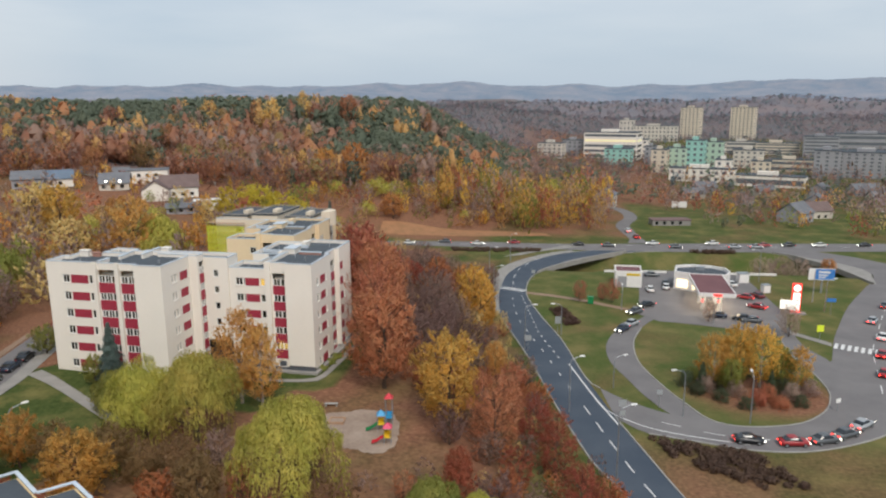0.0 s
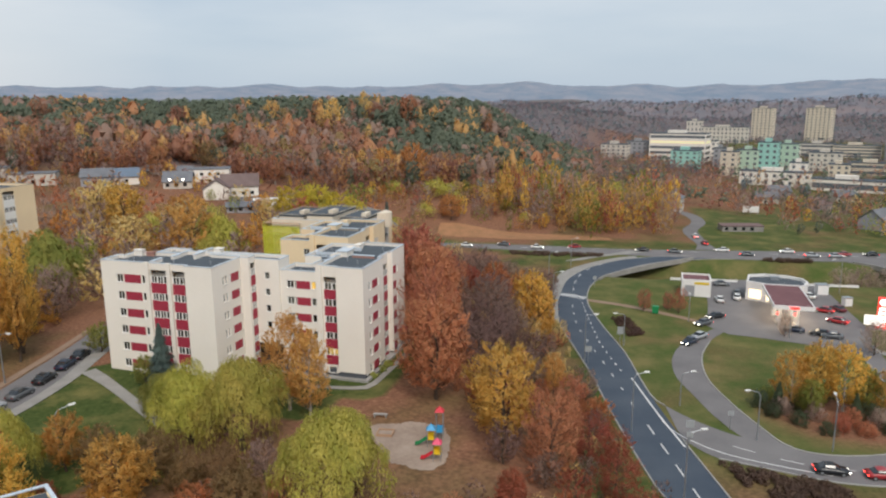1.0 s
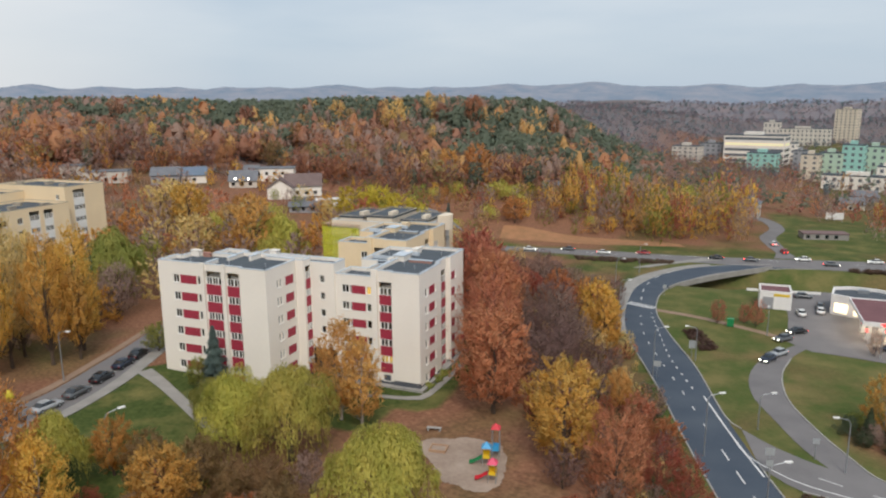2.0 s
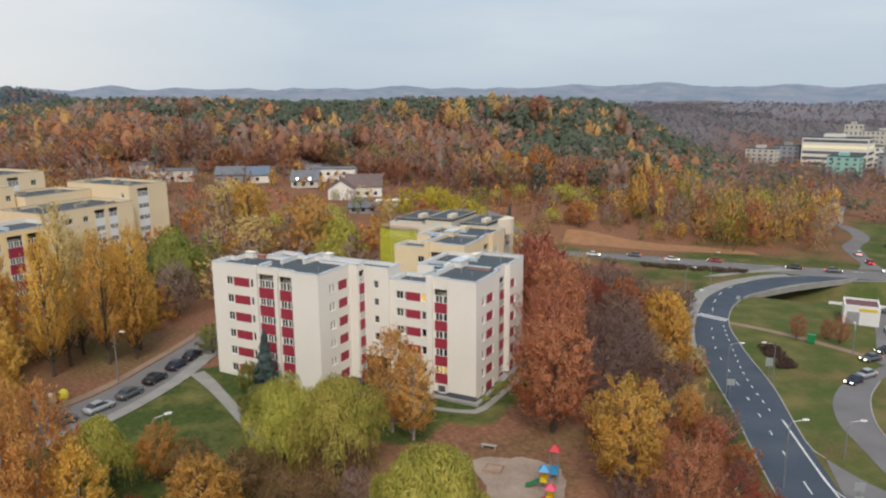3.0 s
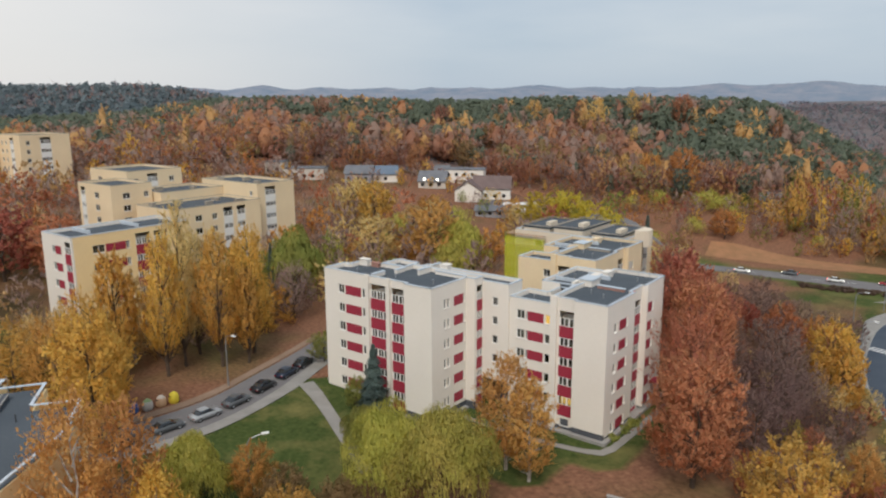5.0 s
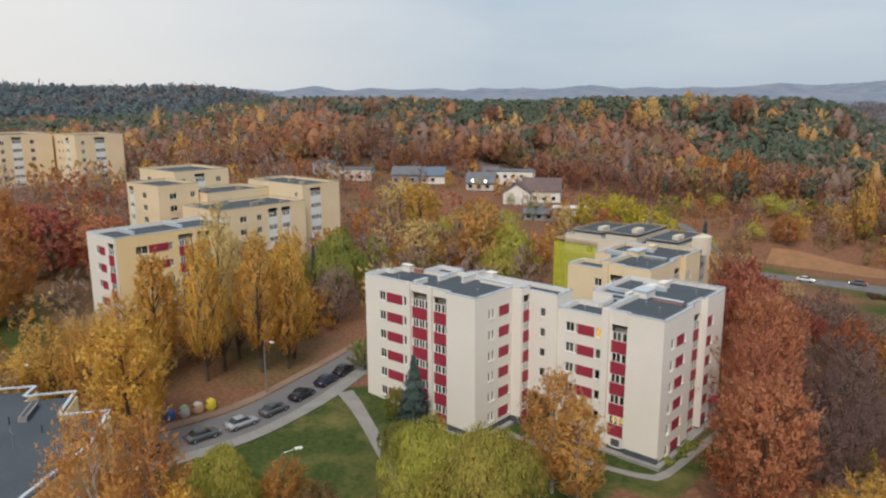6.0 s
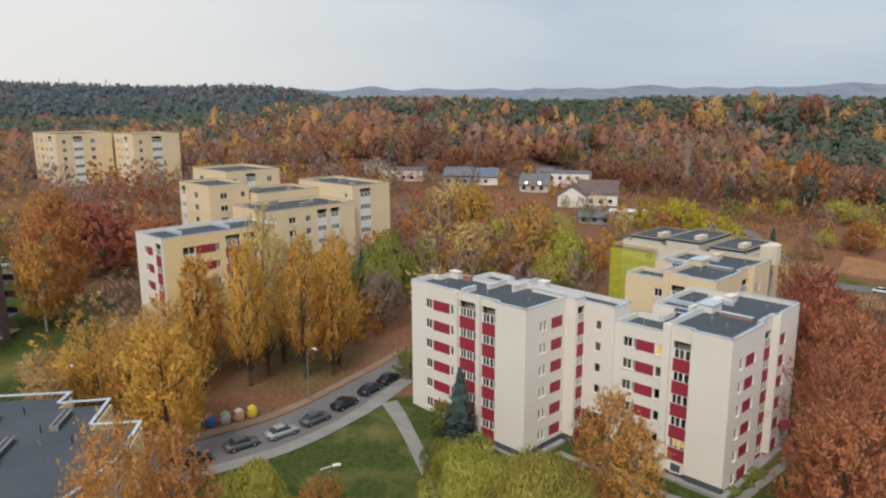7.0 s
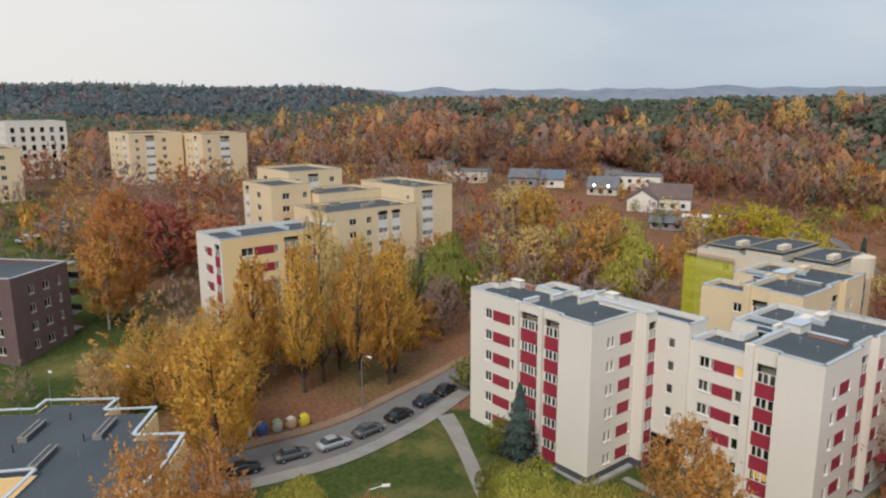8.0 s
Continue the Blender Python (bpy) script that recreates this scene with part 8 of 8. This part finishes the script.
tank = thing("service_box", pose(41.5, 203.5, ST, 0, 0, 10), "pale metal service container behind the shop", "container")
part("body", Geo().box(-1.3, 1.3, -1.1, 1.1, 0, 2.5), M["white_sheet"], tank)
part("roof", Geo().box(-1.4, 1.4, -1.2, 1.2, 2.5, 2.62), M["steel"], tank)
tank2 = thing("service_box", pose(45.2, 193.5, ST, 0, 0, 20), "pale metal service cabinet beside the forecourt", "container")
part("body", Geo().box(-0.9, 0.9, -0.8, 0.8, 0, 2.0), M["white_sheet"], tank2)
part("roof", Geo().box(-1.0, 1.0, -0.9, 0.9, 2.0, 2.1), M["steel"], tank2)
for k, (xa, ya, xb, yb) in enumerate(((4.5, 207.8, 22, 209.5), (36, 210, 52, 211.5))):
    fe = tagged(part("barrier", Geo().box(0, math.hypot(xb - xa, yb - ya), -0.08, 0.08, 0.3, 0.95), M["white_sheet"], at=pose(xa, ya, BASIN, 0, 0, math.degrees(math.atan2(yb - ya, xb - xa)))), "white low barrier behind the forecourt", "barrier", kind="structure")
gb = thing("waste_container", (0.7, 174.8, BASIN), "green plastic waste container by the footpath", "container")
part("body", Geo().box(-0.7, 0.7, -0.5, 0.5, 0.15, 1.7), TOYS["green"], gb)
part("lid", Geo().box(-0.75, 0.75, -0.55, 0.55, 1.7, 1.85), TOYS["green"], gb)
for a in (-0.5, 0.5):
    part("wheel", Geo().tube((a, -0.4, 0.15), (a, 0.4, 0.15), 0.15, 0.15, 8), M["tyre"], gb)


# ---- hedges ----
def hedge(label, ring_pts, hue, count, tall, seed):
    """A bed of low shrubs inside a closed outline."""
    g = random.Random(seed)
    xs, ys = [p[0] for p in ring_pts], [p[1] for p in ring_pts]
    out = []
    while len(out) < count:
        x, y = g.uniform(min(xs), max(xs)), g.uniform(min(ys), max(ys))
        inside = False
        for (xa, ya), (xb, yb) in zip(ring_pts, ring_pts[1:] + ring_pts[:1]):
            if (ya > y) != (yb > y) and x < (xb - xa) * (y - ya) / (yb - ya) + xa:
                inside = not inside
        if inside:
            h = tall * g.uniform(0.7, 1.15)
            c = leaf_cloud([(0, 0, h * 0.5, 0.75, 0.75, h * 0.55)], 90, 0.13, 0, 0.5, g.randrange(9999))
            out.append((c + np.array([x, y, height(x, y)]), crown_normals(c, len(out))))
    tagged(new("hedge", leaf_mesh("hedge", np.concatenate([q[0] for q in out]), LEAF[hue], np.concatenate([q[1] for q in out]))), label, "hedge", kind="stuff")


hedge("bed of dark purplish low shrubs", [(9.7, 103.9), (12, 99), (16.4, 94.6), (22, 91.6), (29.5, 91.2), (26.5, 97), (24, 101.4), (17.5, 102.4)], "shrub", 150, 0.9, 31)
hedge("bed of dark purplish low shrubs", [(-8.5, 167.5), (-5.5, 168.5), (-1.5, 157.5), (-4.5, 156)], "shrub", 46, 1.0, 32)
hedge("strip of dark purplish shrubs", [(-46, 234.0), (-16, 236.5), (-15.5, 234.6), (-24, 231.5), (-44, 230)], "shrub", 130, 1.0, 33)
hedge("strip of dark shrubs by the through road", [(32.5, 240.8), (46, 242.6), (46, 241.0), (32.5, 239.4)], "shrub", 60, 1.3, 34)
hedge("row of dark shrubs along the block", [(-43.2, 106), (-41.9, 106), (-41.9, 113), (-43.2, 113)], "green", 14, 0.7, 35)


# ---- scaffold on the block under renovation ----
M["net"] = material("lime_safety_net", (0.72, 0.74, 0.06), (0.62, 0.66, 0.05), 0.5, 8, 0.8)
def make_net():
    n, l = M["net"].node_tree.nodes, M["net"].node_tree.links
    tr = n.new("ShaderNodeBsdfTransparent")
    mx = n.new("ShaderNodeMixShader")
    mx.inputs["Fac"].default_value = 0.34
    l.new(tr.outputs["BSDF"], mx.inputs[1])
    l.new(n["Principled BSDF"].outputs["BSDF"], mx.inputs[2])
    l.new(mx.outputs["Shader"], n["Material Output"].inputs["Surface"])


make_net()
sc = thing("scaffold", (-88.5, 156, -0.5), "steel scaffold hung with lime-green netting", "scaffold")
for k in range(7):
    for i in range(6):
        part("standard", shared(("std",), lambda: Geo().tube((0, 0, 0), (0, 0, 14.6), 0.04, 0.04, 4).mesh("standard", M["steel"])), parent=sc, at=Matrix.Translation((-1.6 + 1.6 * k if i == 0 else -1.6, -1.4 + (3.0 * (i - 1) if i else 0), 0)))
    if k < 6:
        z = 2.4 * k + 2.2
        part("deck", Geo().box(-1.6, 8.0, -1.4, -0.5, z, z + 0.07), M["plank"], sc)
        part("deck", Geo().box(-1.6, -0.6, -0.49, 11, z, z + 0.07), M["plank"], sc)
part("net", Geo().box(-1.7, 8.1, -1.52, -1.5, 0.4, 13.6), M["net"], sc)
part("net", Geo().box(-1.74, -1.72, -1.5, 11.2, 0.4, 14.4), M["net"], sc)


# ---- houses in the valley and the town beyond ----
def house(x, y, w, dd, h, rise, turn, wall, roof, label):
    t = thing("house", pose(x, y, height(x, y) - 0.4, 0, 0, turn), label, "house", "valley houses")
    a, b = w / 2, dd / 2
    part("wall", Geo().box(-a, a, -b, b, 0, h), wall, t)
    g = Geo()
    e = 0.45
    if rise > 0.3:
        for s in (-1, 1):
            g.poly([(-a - e, s * (b + e), h - 0.12), (a + e, s * (b + e), h - 0.12), (a + e, 0, h + rise), (-a - e, 0, h + rise)][::s])
            g.poly([(-a - e, s * (b + e), h - 0.28), (a + e, s * (b + e), h - 0.28), (a + e, 0, h + rise - 0.16), (-a - e, 0, h + rise - 0.16)][::-s])
        part("roof", g, roof, t)
        for s in (-1, 1):
            gg = Geo()
            gg.poly([(s * a, -b, h), (s * a, b, h), (s * a, 0, h + rise * 0.93)][::s])
            part("gable", gg, wall, t)
        part("chimney", Geo().box(a * 0.3, a * 0.3 + 0.6, 0.3, 0.9, h + rise * 0.5, h + rise + 0.8), M["brick"], t)
    else:
        part("roof", Geo().box(-a - 0.2, a + 0.2, -b - 0.2, b + 0.2, h, h + 0.3), roof, t)
    for k in range(max(1, int(w / 3.2))):
        for f in range(max(1, int(h / 2.8))):
            part("window", shared(("hw",), lambda: Geo().box(0, 1.2, -0.05, 0.05, 0, 1.2).mesh("window", M["car_glass"])), parent=t, at=Matrix.Translation((-a + 0.9 + 3.1 * k, -b, 0.9 + 2.8 * f)))
    for k in range(max(1, int(dd / 4))):
        part("window", shared(("hw",), lambda: None), parent=t, at=pose(a, -b + 1.2 + 3.5 * k, 1.2, 0, 0, 90))


M["slate"] = material("grey_roof_sheet", (0.12, 0.125, 0.14), (0.18, 0.185, 0.2), 0.4, 4, 0.8)
M["brown_roof"] = material("brown_roof_sheet", (0.13, 0.09, 0.085), (0.18, 0.13, 0.12), 0.4, 4, 0.8)
M["blue_roof"] = material("blue_grey_roof_sheet", (0.11, 0.15, 0.2), (0.15, 0.19, 0.25), 0.4, 4, 0.7)
WW, PW, GW = M["white_wall"], M["pale_wall"], M["grey_wall"]
for spec in (
    (-212, 207.2, 15, 8, 4.2, 0, 35, PW, M["slate"], "long low pale flat-roofed house in the valley"),
    (-226.5, 205.3, 7, 8, 4.5, 0, 35, PW, M["slate"], "small pale flat-roofed house in the valley"),
    (-195.8, 219.3, 10, 9, 3.6, 2.6, 35, GW, M["slate"], "grey house with a pitched slate roof"),
    (-189.7, 226.8, 9, 8, 3.2, 2.8, 40, WW, M["blue_roof"], "white house with a blue-grey pitched roof"),
    (-171.6, 233.2, 10, 9, 2.8, 3.4, 30, PW, M["slate"], "pale house with a steep slate roof"),
    (-169.9, 251.1, 15, 9, 6.0, 0, 28, WW, M["slate"], "white two-storey flat-roofed house"),
    (-151, 226.9, 9, 9, 4.0, 3.2, 120, WW, M["brown_roof"], "white gabled house with a brown roof"),
    (-147.4, 236, 13, 10, 4.0, 4.0, 30, WW, M["brown_roof"], "white house under a large brown roof"),
    (-133.9, 216.2, 11, 7, 2.4, 1.2, 30, GW, M["slate"], "low grey outbuilding with a slate roof"),
    (-129, 226, 12, 6, 3.0, 0, 30, WW, M["frame"], "low white flat-roofed outbuilding"),
    (-191.2, 264.6, 6, 6, 4, 2.5, 20, GW, M["slate"], "dark house at the edge of the woods"),
    (-205, 263.5, 6, 7, 3.6, 2, 20, PW, M["slate"], "pale cottage at the edge of the woods"),
):
    house(*spec)
for spec in (
    (-71, 313, 10, 8, 3.5, 3, 15, PW, M["slate"], "pale cottage below the woods"),
    (-61.3, 330.3, 9, 8, 4, 3.4, 70, WW, M["slate"], "white cottage below the woods"),
    (-236.5, 257.6, 13, 9, 4, 0, 30, WW, M["slate"], "white flat-roofed house by the woods"),
    (-250, 232, 11, 8, 4, 2.5, 30, PW, M["slate"], "pale house among gardens"),
    (82.3, 313.7, 11, 10, 4.5, 4.0, 50, GW, M["slate"], "grey house with a worn slate roof"),
    (94, 330, 11, 9, 4, 3.4, 20, PW, M["brown_roof"], "pale house with a brown roof"),
    (31.1, 294.9, 15, 6, 2.4, 0, 12, M["concrete"], M["brick"], "low concrete garage terrace by the lawn"),
    (7.7, 339, 9, 7, 6.5, 2.5, 80, PW, M["slate"], "tall pale house behind yellow trees"),
):
    house(*spec)
for spec in (
    (65.3, 442.9, 12, 9, 3.5, 3, 10, GW, M["slate"], "grey house among valley trees"),
    (94.4, 428.5, 13, 9, 3.5, 3, 30, PW, M["slate"], "pale house among valley trees"),
    (125.7, 435, 13, 10, 4, 3.4, 60, GW, M["slate"], "grey house among valley trees"),
    (150.4, 440.2, 17, 10, 4, 3, 20, GW, M["slate"], "long grey house among valley trees"),
    (128.9, 364.2, 12, 9, 3.6, 3.4, 40, PW, M["brown_roof"], "pale house with a brown roof"),
    (110, 385, 11, 9, 3.6, 3.2, 70, GW, M["slate"], "grey house with a slate roof"),
    (145, 400, 12, 9, 4, 3.4, 15, PW, M["slate"], "pale house with a slate roof"),
    (75, 390, 11, 9, 3.4, 3, 35, GW, M["brown_roof"], "grey house with a brown roof"),
    (55, 410, 11, 8, 3.4, 3, 5, PW, M["slate"], "pale house with a slate roof"),
):
    house(*spec)

# teal_net and dark_glass are paled in colour for the haze over the town
M["teal_net"] = material("teal_facade_net", (0.27, 0.52, 0.46), (0.33, 0.57, 0.5), 0.2, 3, 0.8)
M["mint_wall"] = material("mint_render", (0.45, 0.58, 0.46), (0.4, 0.52, 0.42), 0.2, 3, 0.85)
M["cream_wall"] = material("cream_render", (0.66, 0.58, 0.46), (0.58, 0.5, 0.4), 0.15, 3, 0.9)
M["office_lit"] = material("lit_office_windows", (1.0, 0.86, 0.5), (0.9, 0.8, 0.55), 0.3, 2, 0.5, emit=0.2)
# glass lifted to grey: haze and sky reflection painted in
M["dark_glass"] = material("dark_office_glass", (0.11, 0.125, 0.145), (0.15, 0.165, 0.18), 0.3, 2, 0.2, spec=0.6)


def town_block(x, y, w, dd, top, turn, wall, floors, label, band=True, glow=()):
    """A far building: body, flat roof, and a row of windows for each storey on the two walls that face the valley."""
    z = height(x, y) - 1.0
    h = top - z
    t = thing("town_building", pose(x, y, z, 0, 0, turn), label, "building", "town buildings")
    a, b = w / 2, dd / 2
    part("wall", Geo().box(-a, a, -b, b, 0, h), wall, t)
    part("roof", Geo().box(-a - 0.2, a + 0.2, -b - 0.2, b + 0.2, h, h + 0.5), M["roof_felt"], t)
    part("plant_room", Geo().box(-a * 0.4, a * 0.2, -b * 0.5, b * 0.4, h + 0.5, h + 2.6), wall, t)
    pitch = (h - 1.0) / floors
    for f in range(floors):
        z0, z1 = 0.9 + pitch * f + pitch * 0.25, 0.9 + pitch * f + pitch * 0.72
        m = M["office_lit"] if f in glow else M["dark_glass"]
        if band:
            part("ribbon_window", Geo().box(-a + 0.8, a - 0.8, -b - 0.06, -b + 0.1, z0, z1), m, t)
            part("ribbon_window", Geo().box(a - 0.1, a + 0.06, -b + 0.8, b - 0.8, z0, z1), m, t)
        else:
            n = max(2, int(w / 4.2))
            for k in range(n):
                xx = -a + w * (k + 0.5) / n
                part("window", shared(("tw", round(z1 - z0, 1)), lambda: Geo().box(-0.9, 0.9, -0.06, 0.1, 0, z1 - z0).mesh("window", M["dark_glass"])), parent=t, at=Matrix.Translation((xx, -b, z0)))
            n = max(1, int(dd / 4.2))
            for k in range(n):
                part("window", shared(("tw", round(z1 - z0, 1)), lambda: None), parent=t, at=pose(a, -b + dd * (k + 0.5) / n, z0, 0, 0, 90))


for spec in (
    (16.5, 622, 44, 20, 13.4, -14, WW, 5, "white office block with lit window bands", True, (3,)),
    (19.8, 560, 19, 14, 4.2, -14, M["teal_net"], 4, "teal building under facade netting", False),
    (48.6, 545, 11, 14, 4.8, -14, M["cream_wall"], 5, "cream narrow town building", False),
    (61.5, 553, 14.5, 12, 5.6, -14, M["mint_wall"], 5, "mint-green rendered town building", False),
    (73.9, 551, 13, 14, 11.2, -14, M["teal_net"], 6, "tall teal building under facade netting", False),
    (88.4, 565, 13.4, 14, 9.4, -14, M["mint_wall"], 5, "mint-green stepped town building", False),
    (86.9, 511, 10.6, 9, 0.6, -14, WW, 3, "white low town building", False),
    (71.4, 497, 41, 10, -4.1, -14, WW, 2, "long low white town building", False),
    (76.4, 940, 54, 14, 6.3, -10, PW, 4, "long pale apartment row far off", False),
    (46.3, 1035, 20, 12, 10.7, -10, PW, 3, "pale building on the far slope", False),
    (126.1, 1000, 24, 16, 27.5, -25, M["cream_wall"], 12, "cream apartment tower among woods", False),
    (187.7, 985, 28, 18, 28, -25, M["cream_wall"], 13, "cream apartment tower with pale balconies", False),
):
    town_block(*spec)
for spec in (
    (202.4, 710, 28, 18, 5.9, -12, GW, 6, "grey concrete block in the town", True),
    (172, 735, 38, 14, -1.6, -12, M["cream_wall"], 4, "pale industrial block in the town", True),
    (264, 775, 60, 24, 5.2, -12, GW, 3, "large hall with a pale overhanging roof", True),
    (155.4, 527, 16, 14, 6.2, -18, GW, 7, "grey modern apartment block", False),
    (182.3, 533, 36, 15, 4.7, -18, GW, 7, "grey modern apartment block with lit ground floor", False, (0,)),
    (108.9, 475, 40, 12, -6.0, -20, WW, 1, "low shed with a white sheet roof", True),
    (116.6, 540, 13, 12, -2.4, -14, M["cream_wall"], 3, "pinkish low town building", False),
    (145, 576, 30, 12, -4.2, -14, M["cream_wall"], 2, "long low works building", True),
    (-15.6, 634, 17, 12, 6.1, -14, GW, 4, "grey town building beside trees", False),
    (-33.4, 610, 21, 12, 5.0, -14, PW, 4, "pale town building beside trees", False),
    (143.4, 750, 30, 14, -1.3, -12, PW, 3, "pale works building in the town", True),
    (46.8, 606, 9, 10, 3.1, -14, GW, 4, "grey narrow town building", False),
):
    town_block(*spec)
for spec in (
    (41.5, 667, 15, 12, 5.0, -14, WW, 4, "white town building behind the office", False),
    (120, 600, 22, 12, 1.0, -14, PW, 4, "pale town building among trees", False),
    (232, 560, 30, 14, 3.5, -18, GW, 6, "grey modern block at the edge of town", False),
    (100, 660, 24, 12, 2.0, -14, WW, 3, "white town building among trees", True),
    (220, 640, 30, 12, -2.0, -14, PW, 4, "pale works building in the town", True),
):
    town_block(*spec)
board = thing("notice_board", pose(40.4, 345.8, height(40.4, 345.8), 0, 0, 5), "white hoarding board on posts above the lawn", "hoarding")
part("panel", Geo().box(-3.4, 3.4, -0.05, 0.05, 0.8, 3.6), M["white_sheet"], board)
for a in (-3, 0, 3):
    part("post", Geo().box(a - 0.08, a + 0.08, 0.06, 0.2, -0.5, 3.6), M["steel"], board)
mast = thing("radio_mast", (-197, 449, height(-197, 449)), "slim steel mast with a red warning lamp", "mast")
part("pole", Geo().tube((0, 0, 0), (0, 0, 37.8 - height(-197, 449)), 0.25, 0.12, 6), M["steel"], mast)
part("warning_lamp", Geo().tube((0, 0, 37.6 - height(-197, 449)), (0, 0, 39.0 - height(-197, 449)), 0.7, 0.7, 8), M["tail_on"], mast, "glowing red lamp")
for x, y in ((-170.5, 226.5), (-167, 229.5)):
    gl = thing("garden_lamp", (x, y, height(x, y)), "glowing garden lamp on a post by the houses", "lamp", "garden lamps")
    part("post", Geo().tube((0, 0, 0), (0, 0, 3.6), 0.06, 0.05, 6), M["steel"], gl)
    part("globe", Geo().tube((0, 0, 3.5), (0, 0, 4.1), 0.35, 0.3, 8), M["head_on"], gl)
